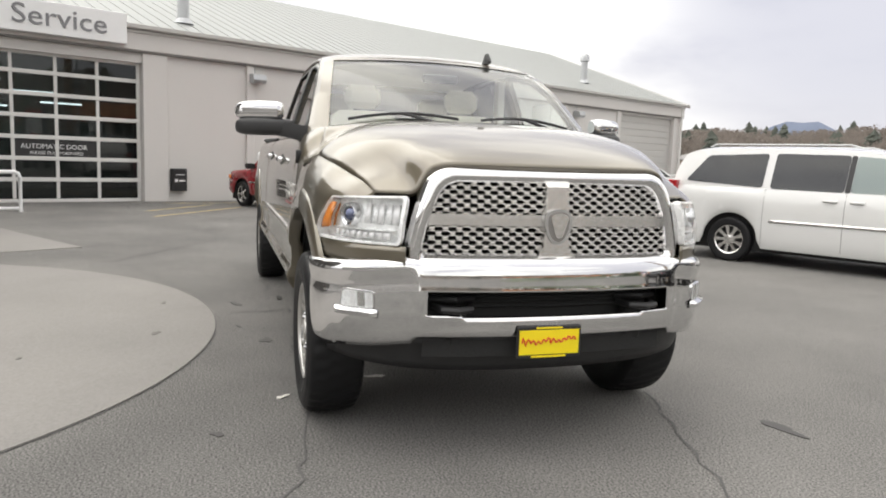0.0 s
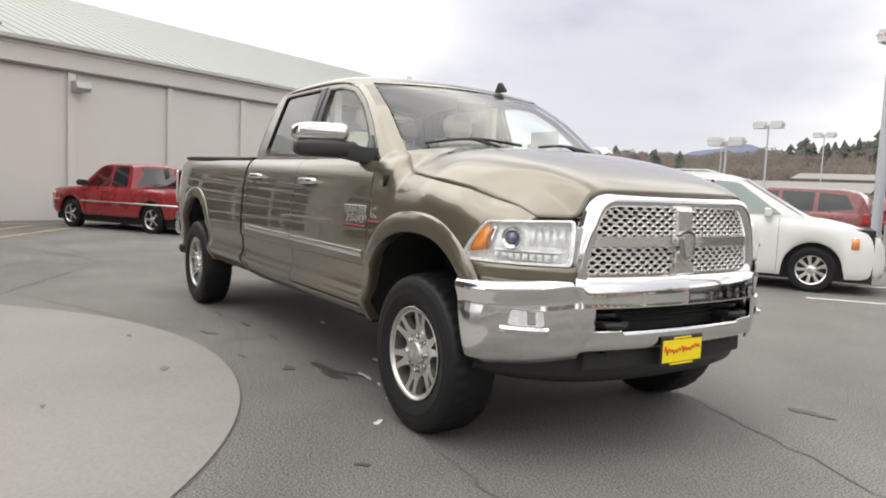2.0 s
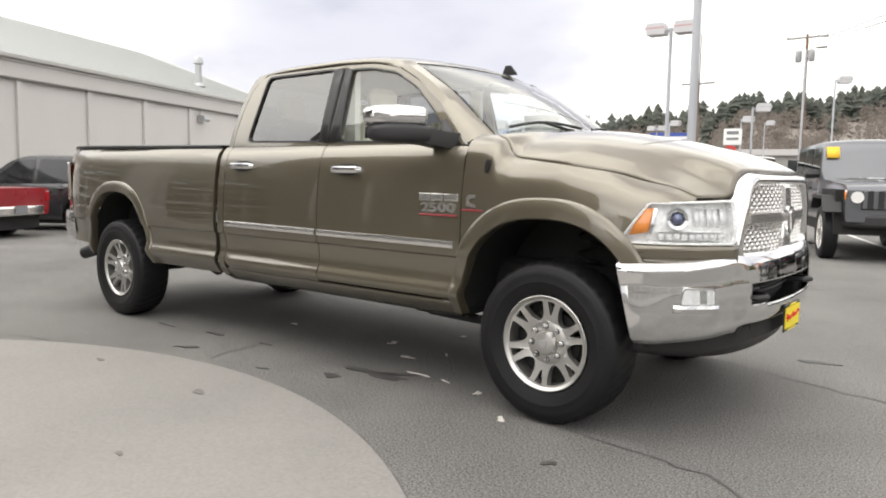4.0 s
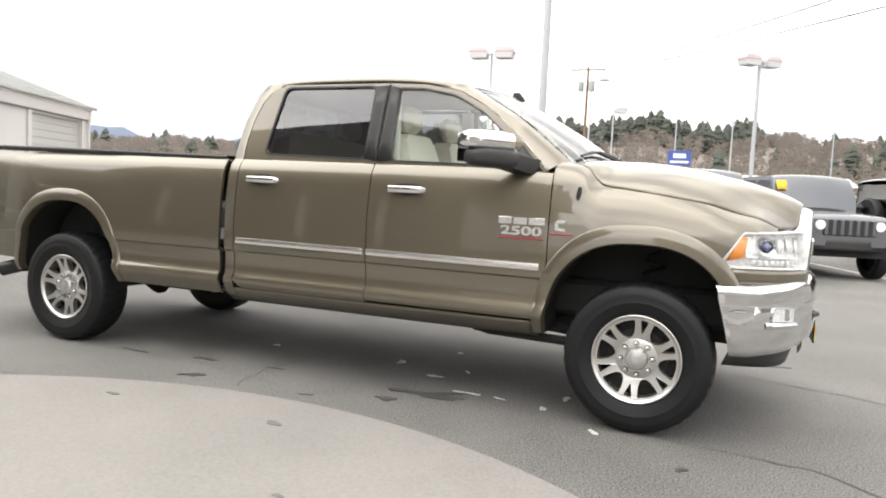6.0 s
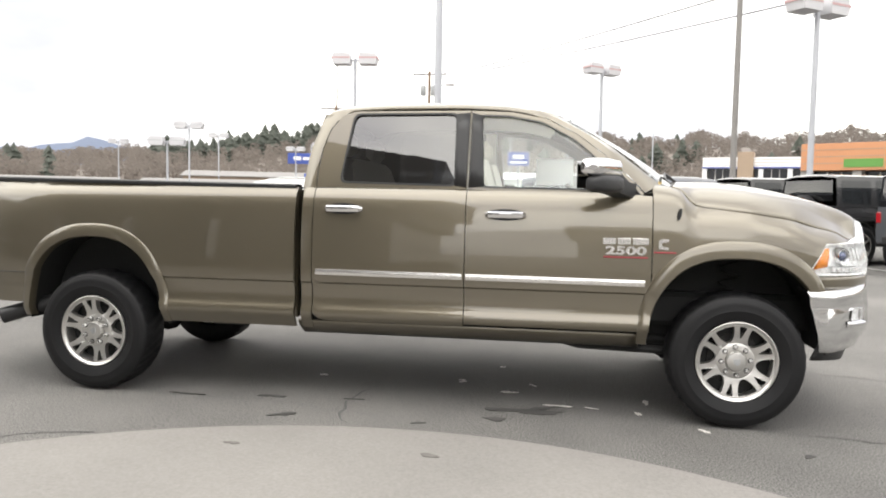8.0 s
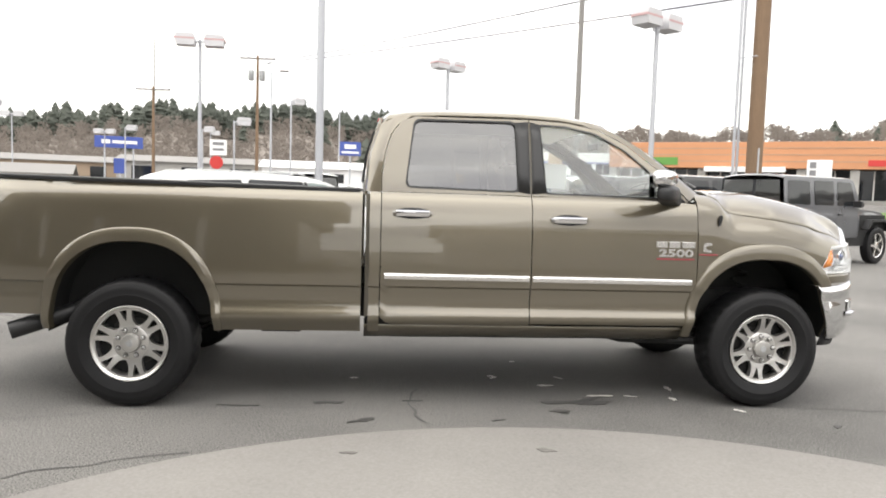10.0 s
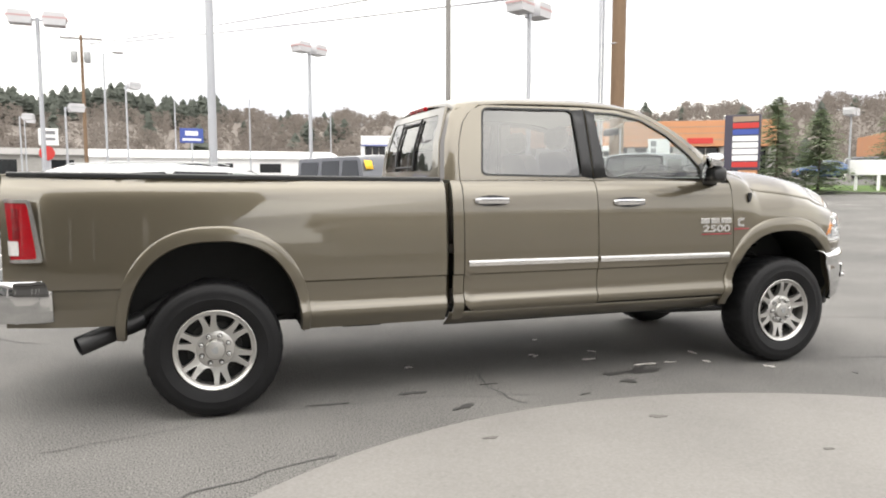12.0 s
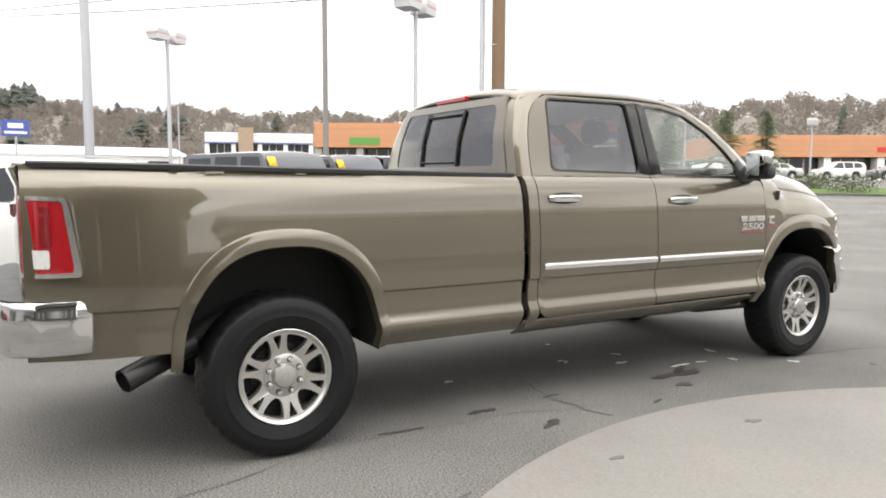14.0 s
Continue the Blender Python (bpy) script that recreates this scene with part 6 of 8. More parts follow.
# ---- front: grille, lamps, bumper ----
gx = lambda y: 0.868 - 0.055 * (abs(y) / 0.62) ** 2
g_out = rounded([(-0.665, 0.850), (-0.625, 1.07), (-0.548, 1.278), (0.548, 1.278), (0.625, 1.07), (0.665, 0.850)], 0.09, 7)
g_in = rounded([(-0.585, 0.892), (-0.555, 1.06), (-0.490, 1.215), (0.490, 1.215), (0.555, 1.06), (0.585, 0.892)], 0.07, 7)
gc = (0.0, 1.055)
mid = lambda f: [(a[0] + (b[0] - a[0]) * f, a[1] + (b[1] - a[1]) * f) for a, b in zip(g_out, g_in)]
m, k = Mesh(), len(g_out)
for f, dx in ((-0.12, -0.12), (-0.02, -0.05), (0.0, -0.012), (0.18, 0.018), (0.5, 0.028), (0.82, 0.018), (1.0, -0.005), (1.04, -0.06)):
    m.v += [(gx(y) + dx - 0.10 * max(0.0, z - 1.12) * 0.9, y, z) for y, z in mid(f)]
m.f = [(r * k + a, r * k + (a + 1) % k, (r + 1) * k + (a + 1) % k, (r + 1) * k + a) for r in range(7) for a in range(k)]
gr = part("grille_surround", m, CHROME, ram, "chrome grille surround", smooth=60)
part("grille_backing", fill(mid(0.9), lambda y, z, d: (gx(y) - 0.075, y, z), 4), UNDER_BLACK, gr)
lean = lambda z: -0.09 * max(0.0, z - 1.12)


def bar(outline, lift=0.012, depth=0.05):
    m, k = Mesh(), len(outline)
    cy, cz = sum(p[0] for p in outline) / k, sum(p[1] for p in outline) / k
    for f, dx in ((1.0, -depth), (1.0, 0.0), (0.90, lift)):
        m.v += [(gx(y) + dx + lean(z), cy + (y - cy) * (f if abs(y - cy) > 0.2 or f == 1 else f), cz + (z - cz) * f) for y, z in outline]
    m.f = [(r * k + a, r * k + (a + 1) % k, (r + 1) * k + (a + 1) % k, (r + 1) * k + a) for r in range(2) for a in range(k)] + [tuple(2 * k + a for a in range(k))]
    return m


for sg in (-1, 1):
    ys = [sg * (0.050 + 0.515 * i / 8) for i in range(9)]
    part("cross_bar", bar([(y, 1.036) for y in ys] + [(y, 1.086) for y in ys[::-1]]), CHROME_SOFT, gr, "chrome grille bar")
part("centre_bar", bar([(-0.098, 0.89), (-0.062, 0.95), (-0.058, 1.10), (-0.056, 1.225), (0.056, 1.225), (0.058, 1.10), (0.062, 0.95), (0.098, 0.89)], 0.014), CHROME_SOFT, gr, "chrome grille bar")


def honeycomb(y0a, y1a, y0b, y1b, z0, z1):
    """A punched mesh of flattened cells between a lower edge (a) and an upper edge (b)."""
    m, rows, cell = Mesh(), int(round((z1 - z0) / 0.0186)), 0.058
    for r in range(rows + 1):
        z = z0 + (z1 - z0) * r / rows
        f = r / rows
        ya, yb = y0a + (y0b - y0a) * f, y1a + (y1b - y1a) * f
        if ya > yb:
            ya, yb = yb, ya
        pts, i = [], math.floor(ya / cell) - 1
        while True:
            base = i * cell + (0.0 if r % 2 else cell / 2)
            for dy, dz in ((0.0, 0.0036), (0.36, 0.0036), (0.5, -0.0036), (0.86, -0.0036)):
                y = base + dy * cell
                if ya <= y <= yb:
                    pts.append((gx(y) - 0.016 + lean(z), y, z + dz))
            i += 1
            if base > yb:
                break
        if len(pts) > 3:
            rings = []
            for x, y, zz in pts:
                rings.append([(x + 0.006, y, zz - 0.0054), (x + 0.012, y, zz), (x + 0.004, y, zz + 0.0056), (x - 0.014, y, zz + 0.0056), (x - 0.014, y, zz - 0.0054)])
            m.rows(rings)
    return m


for sg in (-1, 1):
    part("mesh_insert", honeycomb(sg * 0.040, sg * 0.562, sg * 0.040, sg * 0.510, 1.094, 1.222), CHROME_SOFT, gr, "bright honeycomb mesh", smooth=0)
    part("mesh_insert", honeycomb(sg * 0.050, sg * 0.592, sg * 0.040, sg * 0.570, 0.898, 1.030), CHROME_SOFT, gr, "bright honeycomb mesh", smooth=0)
part("emblem", Mesh().prism(rounded([(-0.062, 1.100), (-0.060, 1.020), (-0.032, 0.972), (0.0, 0.955), (0.032, 0.972), (0.060, 1.020), (0.062, 1.100), (0.0, 1.118)], 0.03, 5), 0.860, 0.894, lambda a, b, h: (h, a, b)), CHROME, gr, "chrome shield emblem")
part("emblem_field", Mesh().prism(rounded([(-0.050, 1.092), (-0.048, 1.022), (-0.026, 0.984), (0.0, 0.970), (0.026, 0.984), (0.048, 1.022), (0.050, 1.092), (0.0, 1.106)], 0.024, 5), 0.889, 0.8955, lambda a, b, h: (h, a, b)), POLE_DARK, gr)
part("emblem_relief", Mesh().prism(rounded([(-0.044, 1.082), (-0.020, 1.094), (0.020, 1.094), (0.044, 1.082), (0.030, 1.040), (0.014, 0.990), (-0.014, 0.990), (-0.030, 1.040)], 0.012, 4), 0.889, 0.906, lambda a, b, h: (h, a, b)), CHROME_SOFT, gr)

CORNER = [(0.0, 0.398, 0.962), (0.2, 0.50, 0.935), (0.4, 0.60, 0.890), (0.6, 0.69, 0.832), (0.8, 0.765, 0.755), (1.0, 0.835, 0.655)]


def corner(u, z, d=0.0):
    """A point of the front corner: u runs from the fender to the grille."""
    x, y = smooth_table([(a, b) for a, b, _ in CORNER], u), smooth_table([(a, c) for a, _, c in CORNER], u)
    e = 0.01
    tx, ty = smooth_table([(a, b) for a, b, _ in CORNER], min(1, u + e)) - smooth_table([(a, b) for a, b, _ in CORNER], max(0, u - e)), smooth_table([(a, c) for a, _, c in CORNER], min(1, u + e)) - smooth_table([(a, c) for a, _, c in CORNER], max(0, u - e))
    L = math.hypot(tx, ty)
    back = -0.30 * max(0.0, z - 1.04)
    return Vector((x + (d + back) * -ty / L, y + (d + back) * tx / L, z))


for s, _ in SIDES:
    at = lambda u, z, d=0.0, s=s: (lambda p: (p.x, s * p.y, p.z))(corner(u, z, d))
    part("lamp_panel", Mesh().grid(lambda u, v: at(-0.0 + u, 0.868 + 0.078 * v, -0.004), 20, 3), OLIVE, ram, solid=0.008)
    o = rounded([(0.015, 0.948), (0.0, 0.985), (0.20, 1.135), (0.985, 1.152), (0.965, 0.948)], 0.03, 4)
    i_ = [(0.52 + (a - 0.52) * 0.972, 1.045 + (b - 1.045) * 0.93) for a, b in o]
    hl = part("headlamp", frame_ring(o, i_, lambda a, b, d: at(a, b, 0.004 - d), depth=0.03), LAMP_SILVER, ram, "clear headlamp with projector and amber marker")
    part("lamp_bowl", fill(i_, lambda a, b, d: at(a, b, -0.050), 4), LAMP_SILVER, hl)
    part("lamp_wall", frame_ring(i_, [(0.52 + (a - 0.52) * 0.97, 1.045 + (b - 1.045) * 0.97) for a, b in i_], lambda a, b, d: at(a, b, -0.004 - d), depth=0.055), LAMP_SILVER, hl)
    part("lamp_lens", fill(i_, lambda a, b, d: at(a, b, 0.006), 5), LENS_CLEAR, hl)
    part("amber_marker", fill([(0.05, 0.985), (0.17, 1.105), (0.26, 1.108), (0.215, 1.0)], lambda a, b, d: at(a, b, -0.012), 2), AMBER, hl, solid=0.01)
    part("amber_wall", fill([(0.215, 1.0), (0.26, 1.108), (0.29, 1.108), (0.25, 1.0)], lambda a, b, d: at(a, b, -0.03), 2), CHROME, hl)
    for u, z, r1, r2 in ((0.46, 1.062, 0.050, 0.033),):
        c, nrm = Vector(at(u, z, -0.070)), (Vector(at(u, z, 0.0)) - Vector(at(u, z, -0.070))).normalized()
        q = nrm.to_track_quat("Y", "Z").to_matrix().to_4x4()
        part("projector_ring", Mesh().revolve([(r2, 0.055), (r1 * 0.92, 0.062), (r1, 0.05), (r1, 0.0)], 28, Matrix.Translation(c) @ q), CHROME, hl)
        part("projector_lens", Mesh().revolve([(0.0005, 0.070), (r2 * 0.5, 0.064), (r2 * 0.85, 0.05), (r2, 0.035)], 24, Matrix.Translation(c) @ q), LENS_BLUE, hl)
    for kx in range(5):
        part("reflector_facet", fill([(0.62 + 0.064 * kx, 1.03), (0.62 + 0.064 * kx, 1.11), (0.67 + 0.064 * kx, 1.112), (0.67 + 0.064 * kx, 1.03)], lambda a, b, d, kx=kx: at(a, b, -0.038 - 0.010 * (kx % 2)), 1), LAMP_SILVER if kx % 2 else LAMP_WHITE, hl, solid=0.012)
    part("lamp_shelf", Mesh().grid(lambda u, v: at(0.28 + 0.62 * u, 1.005 - 0.02 * u * 0, -0.050 + 0.040 * v), 12, 2), LAMP_SILVER, hl)
    for kx in range(9):
        part("light_element", fill([(0.30 + 0.066 * kx, 0.968), (0.30 + 0.066 * kx, 0.995), (0.35 + 0.066 * kx, 0.995), (0.35 + 0.066 * kx, 0.968)], lambda a, b, d: at(a, b, -0.018), 1), LAMP_WHITE, hl, solid=0.006)

BUMP = [(0.0, 0.908), (0.2, 0.902), (0.4, 0.883), (0.6, 0.842), (0.75, 0.777), (0.86, 0.685), (0.93, 0.585), (0.968, 0.49), (0.984, 0.42), (0.987, 0.385)]


def bump_n(y):
    """Outward direction of the bumper's face, in plan."""
    d = (smooth_table(BUMP, min(0.986, y + 0.02)) - smooth_table(BUMP, max(0.0, y - 0.02))) / 0.04 if y > 0.02 else 0.0
    L = math.hypot(1.0, d)
    return 1.0 / L, -d / L


def bumper_sheet():
    path = []
    for sg in (-1, 1):
        half = []
        for i in range(len(BUMP) - 1):
            n = 10 if i < 3 else 6
            for j in range(n):
                y = BUMP[i][0] + (BUMP[i + 1][0] - BUMP[i][0]) * j / n
                half.append((sg * y, smooth_table(BUMP, y)))
        half.append((sg * BUMP[-1][0], BUMP[-1][1]))
        path = half[::-1] if sg < 0 else path + half[1:]
    zs = [0.892, 0.890, 0.880, 0.862, 0.835, 0.80, 0.772, 0.748, 0.742, 0.70, 0.655, 0.642, 0.634, 0.61, 0.58, 0.556, 0.54, 0.515]
    m, k = Mesh(), len(zs)
    for y, x in path:
        a = abs(y)
        nx, ny = bump_n(a)
        ny, L = math.copysign(ny, y), 1.0
        for z in zs:
            o = smooth_table([(0.50, -0.035), (0.54, -0.012), (0.60, 0.0), (0.66, 0.004), (0.74, 0.002), (0.79, -0.004), (0.82, 0.004), (0.85, 0.008), (0.875, -0.004), (0.885, -0.03), (0.893, -0.10)], z)
            mid_out = 0.022 * (1 - min(1, max(0, (a - 0.60) / 0.05))) * (1 if z < 0.80 else max(0, 1 - (z - 0.80) / 0.05))
            o += mid_out
            zz = z
            if z < 0.56 and a < 0.62:
                zz = 0.556 + (z - 0.556) * 0.25
            ctr = 1 - min(1.0, max(0.0, (a - 0.62) / 0.33))
            zz += 0.022 * ctr - 0.022 * (1 - ctr)
            slant = 0.10 * max(0.0, 0.86 - z) / 0.36 * max(0.0, (0.62 - x) / 0.25)
            m.v.append((x + o * nx / L + slant, y + o * ny / L, zz))
    n = len(path)
    for i in range(n - 1):
        for j in range(k - 1):
            a = 0.5 * abs(path[i][0] + path[i + 1][0])
            z = 0.5 * (zs[j] + zs[j + 1])
            if a < 0.56 and 0.642 < z < 0.742 or (a < 0.42 and 0.634 < z < 0.642):
                continue
            m.f.append((i * k + j, (i + 1) * k + j, (i + 1) * k + j + 1, i * k + j + 1))
    return m


fb = part("front_bumper", bumper_sheet(), CHROME, ram, "polished chrome front bumper", smooth=50, solid=0.008)
part("slot_backing", Mesh().grid(lambda u, v: (0.81 - 0.08 * (2 * u - 1) ** 2, 0.62 * (2 * u - 1), 0.635 + 0.16 * v), 16, 2), UNDER_BLACK, fb)
for i in range(4):
    part("slot_louvre", Mesh().tube([(0.832 - 0.06 * (y / 0.55) ** 2, y, 0.684 + 0.022 * i) for y in (-0.55, -0.3, 0, 0.3, 0.55)], 0.005, 5), SATIN_BLACK, fb)
for s, _ in SIDES:
    part("tow_hook", Mesh().tube([(0.80, s * 0.52, 0.688), (0.885, s * 0.50, 0.688), (0.915, s * 0.44, 0.688), (0.885, s * 0.38, 0.688), (0.80, s * 0.36, 0.688)], 0.016, 8).tube([(0.80, s * 0.54, 0.72), (0.865, s * 0.44, 0.725), (0.80, s * 0.34, 0.72)], 0.012, 6), SATIN_BLACK, fb, "black tow hook")

    def wing(y, z, d, s=s):
        x = smooth_table(BUMP, y)
        nx, ny = bump_n(y)
        return (x + (d + 0.004) * nx, s * (y + (d + 0.004) * ny), z)

    fo = rounded([(0.762, 0.676), (0.765, 0.752), (0.878, 0.755), (0.888, 0.676)], 0.014, 4)
    fi = [(0.825 + (a - 0.825) * 0.93, 0.715 + (b - 0.715) * 0.90) for a, b in fo]
    fg = part("fog_lamp", frame_ring(fo, fi, lambda a, b, d: wing(a, b, 0.010 - d), depth=0.02), CHROME, fb, "clear rectangular fog lamp over a chrome shelf")
    part("fog_shelf", Mesh().rows([[wing(y, 0.640, 0.006), wing(y, 0.646, 0.030 * e), wing(y, 0.664, 0.034 * e), wing(y, 0.676, 0.012)] for y, e in ((0.750, 0.4), (0.765, 1.0), (0.80, 1.0), (0.84, 1.0), (0.885, 1.0), (0.902, 0.4))]), CHROME, fg)
    part("fog_bowl", fill(fi, lambda a, b, d: wing(a, b, 0.006), 4), LAMP_SILVER, fg)
    for kx, (y0, y1, mt) in enumerate(((0.772, 0.790, LAMP_WHITE), (0.796, 0.826, SATIN_BLACK), (0.832, 0.852, LAMP_WHITE), (0.858, 0.876, LAMP_SILVER))):
        part("fog_facet", fill([(y0, 0.684), (y0 + 0.003, 0.744), (y1, 0.746), (y1 - 0.003, 0.684)], lambda a, b, d: wing(a, b, 0.0075), 1), mt if mt is not SATIN_BLACK else CHROME_SOFT, fg)
    part("fog_lens", fill(fi, lambda a, b, d: wing(a, b, 0.012), 4), LENS_CLEAR, fg)
part("bumper_rubber", Mesh().grid(lambda u, v: ((lambda y: (smooth_table(BUMP, abs(y)) - 0.035 - 0.03 * v, y * 0.985, 0.908 - 0.028 * v))(0.97 * (2 * u - 1))), 40, 1), SATIN_BLACK, fb)
part("air_dam", Mesh().grid(lambda u, v: ((lambda y: (smooth_table(BUMP, abs(y)) - 0.055 - 0.05 * (1 - v), y * 0.96, 0.395 + 0.045 * abs(y) ** 3 + (0.16 - 0.045 * abs(y) ** 3) * v))(0.95 * (2 * u - 1))), 44, 4), BLACK_PLASTIC, fb, solid=0.01)
part("air_inlet", Mesh().grid(lambda u, v: ((lambda y: (smooth_table(BUMP, abs(y)) - 0.03, y, 0.475 + 0.072 * v))(0.57 * (2 * u - 1))), 20, 1), UNDER_BLACK, fb)
plate = part("number_plate", Mesh().box(0.932, 0.939, -0.188, 0.112, 0.478, 0.618, 0.004), SATIN_BLACK, fb, "yellow dealer plate in a black frame")
part("plate_face", Mesh().box(0.939, 0.943, -0.176, 0.100, 0.495, 0.601), PLATE_YELLOW, plate)
part("plate_top_bar", Mesh().box(0.939, 0.9435, -0.10, 0.02, 0.606, 0.613), PLATE_YELLOW, plate)
part("plate_low_bar", Mesh().box(0.939, 0.9435, -0.12, 0.04, 0.482, 0.490), PLATE_YELLOW, plate)
script = [(-0.098 + 0.0058 * i, 0.556 + 0.014 * math.sin(i * 1.55) * (1.5 if i < 5 or i == 23 else 0.62) + 0.006 * math.sin(i * 0.37) + 0.0003 * i) for i in range(44)]
part("plate_scrawl", Mesh().tube([(0.9445, y - 0.068, z - 0.008) for y, z in script], 0.0034, 5), RED_PAINT_SCRIPT, plate, "red scribbled mark")

# ---- wheels ----
def wheel(x, s, spin=0.0):
    """One wheel of the truck: tyre, bright rim with paired spokes, hub and nuts."""
    w = part("tyre", TYRE, RUBBER, ram, "black all-terrain tyre") if not WHEEL else shared("tyre", WHEEL["tyre"], ram, None, "black all-terrain tyre")
    WHEEL.setdefault("tyre", w.data)
    w.matrix_basis = pose(x, s * 0.855, 0.4135) @ (Matrix.Identity(4) if s > 0 else pose(0, 0, 0, 0, 0, 180)) @ pose(0, 0, 0, 0, spin, 0)
    for name, (mesh, mt) in RIM.items():
        if name in WHEEL:
            shared(name.split("#")[0], WHEEL[name], w)
        else:
            WHEEL[name] = part(name.split("#")[0], mesh, mt, w, smooth=40).data
    return w


R_T = 0.4135
tyre_prof = [(0.236, -0.085), (0.250, -0.118), (0.300, -0.136), (0.345, -0.138), (0.378, -0.130), (0.398, -0.116), (0.408, -0.095), (0.4125, -0.06), (0.4135, -0.02), (0.4135, 0.02), (0.4125, 0.06), (0.408, 0.095), (0.398, 0.116), (0.390, 0.124),
             (0.378, 0.130), (0.372, 0.1315), (0.366, 0.136), (0.345, 0.138), (0.318, 0.1375), (0.312, 0.1395), (0.306, 0.137), (0.275, 0.130), (0.250, 0.118), (0.236, 0.085)]
TYRE = Mesh().revolve(tyre_prof, 144)
for i, (x, y, z) in enumerate(TYRE.v):
    r, turn = math.hypot(x, z), math.atan2(z, x) / (2 * math.pi) * 144
    if r > 0.404 and int(round(turn) + (2 if abs(y) < 0.05 else 0)) % 4 < 2:
        q = (r - 0.008) / r
        TYRE.v[i] = (x * q, y, z * q)
RIM, WHEEL = {}, {}
RIM["rim_barrel"] = (Mesh().revolve([(0.244, 0.122), (0.240, 0.124), (0.226, 0.117), (0.221, 0.106), (0.222, 0.06), (0.215, -0.10), (0.235, -0.12)], 64).revolve([(0.248, 0.114), (0.250, 0.10), (0.238, 0.09)], 64), WHEEL_SILVER)
# black disc stands in for the shade behind the open spokes
RIM["rim_back"] = (Mesh().revolve([(0.225, 0.015), (0.10, 0.02), (0.0005, 0.02)], 40), UNDER_BLACK)
RIM["brake_disc"] = (Mesh().revolve([(0.0005, 0.030), (0.160, 0.030), (0.163, 0.018), (0.0005, 0.018)], 40), IRON)
BIG = [(0.2150, 0.0), (0.2150, 13.0), (0.2125, 15.0), (0.2070, 15.9), (0.1850, 15.7), (0.1650, 14.9), (0.1480, 13.4), (0.1340, 10.6), (0.1240, 6.6), (0.1195, 2.6), (0.1190, 0.0)]
SLOT = [(0.2140, 0.0), (0.2140, 4.4), (0.2110, 5.7), (0.2000, 5.5), (0.1800, 4.2), (0.1600, 2.8), (0.1460, 1.3), (0.1420, 0.0)]
for i in range(6):
    # one pair of spokes: a sector of the cast face with half of a large opening on either side and a narrow slot between
    mid_a = 43 + 60 * i
    polar = lambda r, a, mid_a=mid_a: (r * math.cos(radians(mid_a + a)), r * math.sin(radians(mid_a + a)))
    rim_line = [polar(0.224, -30 + 5 * k) for k in range(13)]
    right = [polar(r, 30 - a) for r, a in BIG]
    hub_line = [polar(0.088, 30 - 5 * k) for k in range(13)]
    left = [polar(r, -30 + a) for r, a in BIG[::-1]]
    outer = rim_line + right + hub_line + left
    hole = [polar(r, a) for r, a in SLOT] + [polar(r, -a) for r, a in SLOT[-2:0:-1]]
    face_y = lambda p: lerp([(0.085, 0.078), (0.12, 0.088), (0.16, 0.098), (0.205, 0.107), (0.224, 0.110)], math.hypot(*p))
    sp, loops = Mesh(), (outer, hole)
    flat = outer + hole
    sp.v = [(x, face_y((x, z)), z) for x, z in flat] + [(x, face_y((x, z)) - 0.042, z) for x, z in flat]
    tris = geometry.tessellate_polygon([[Vector((x, z, 0)) for x, z in lp] for lp in loops])
    sp.f = [tuple(t) for t in tris]
    n0 = 0
    for lp in loops:
        sp.f += [(n0 + k, n0 + (k + 1) % len(lp), len(flat) + n0 + (k + 1) % len(lp), len(flat) + n0 + k) for k in range(len(lp))]
        n0 += len(lp)
    RIM["spoke#%d" % i] = (sp, WHEEL_SILVER)
for i in range(8):
    a = 2 * math.pi * i / 8
    # flat dark disc on the hub plate, drawn as a shaded nut hollow
    RIM["nut_well#%d" % i] = (Mesh().revolve([(0.0165, 0.0895), (0.0005, 0.0895)], 14, Matrix.Translation((0.086 * math.cos(a), 0, 0.086 * math.sin(a)))), IRON)
RIM["hub_plate"] = (Mesh().revolve([(0.118, 0.055), (0.114, 0.084), (0.106, 0.089), (0.064, 0.089), (0.060, 0.082)], 48), WHEEL_SILVER)
RIM["hub_cap"] = (Mesh().revolve([(0.062, 0.070), (0.061, 0.106), (0.054, 0.116), (0.032, 0.121), (0.0005, 0.122)], 40), WHEEL_SILVER)
RIM["cap_emblem"] = (Mesh().prism(rounded([(-0.022, 0.018), (0.022, 0.018), (0.016, -0.012), (0.0, -0.024), (-0.016, -0.012)], 0.006, 2), 0.119, 0.125, lambda a, b, h: (a, h, b)), GALV)
for i in range(8):
    a = 2 * math.pi * i / 8
    RIM["wheel_nut#%d" % i] = (Mesh().revolve([(0.013, 0.083), (0.013, 0.108), (0.010, 0.116), (0.0005, 0.118)], 8, Matrix.Translation((0.086 * math.cos(a), 0, 0.086 * math.sin(a)))), CHROME)
for x in (0.0, -4.30):
    for s in (-1, 1):
        wheel(x, s, 4.0 if x > -1 else 24.0)

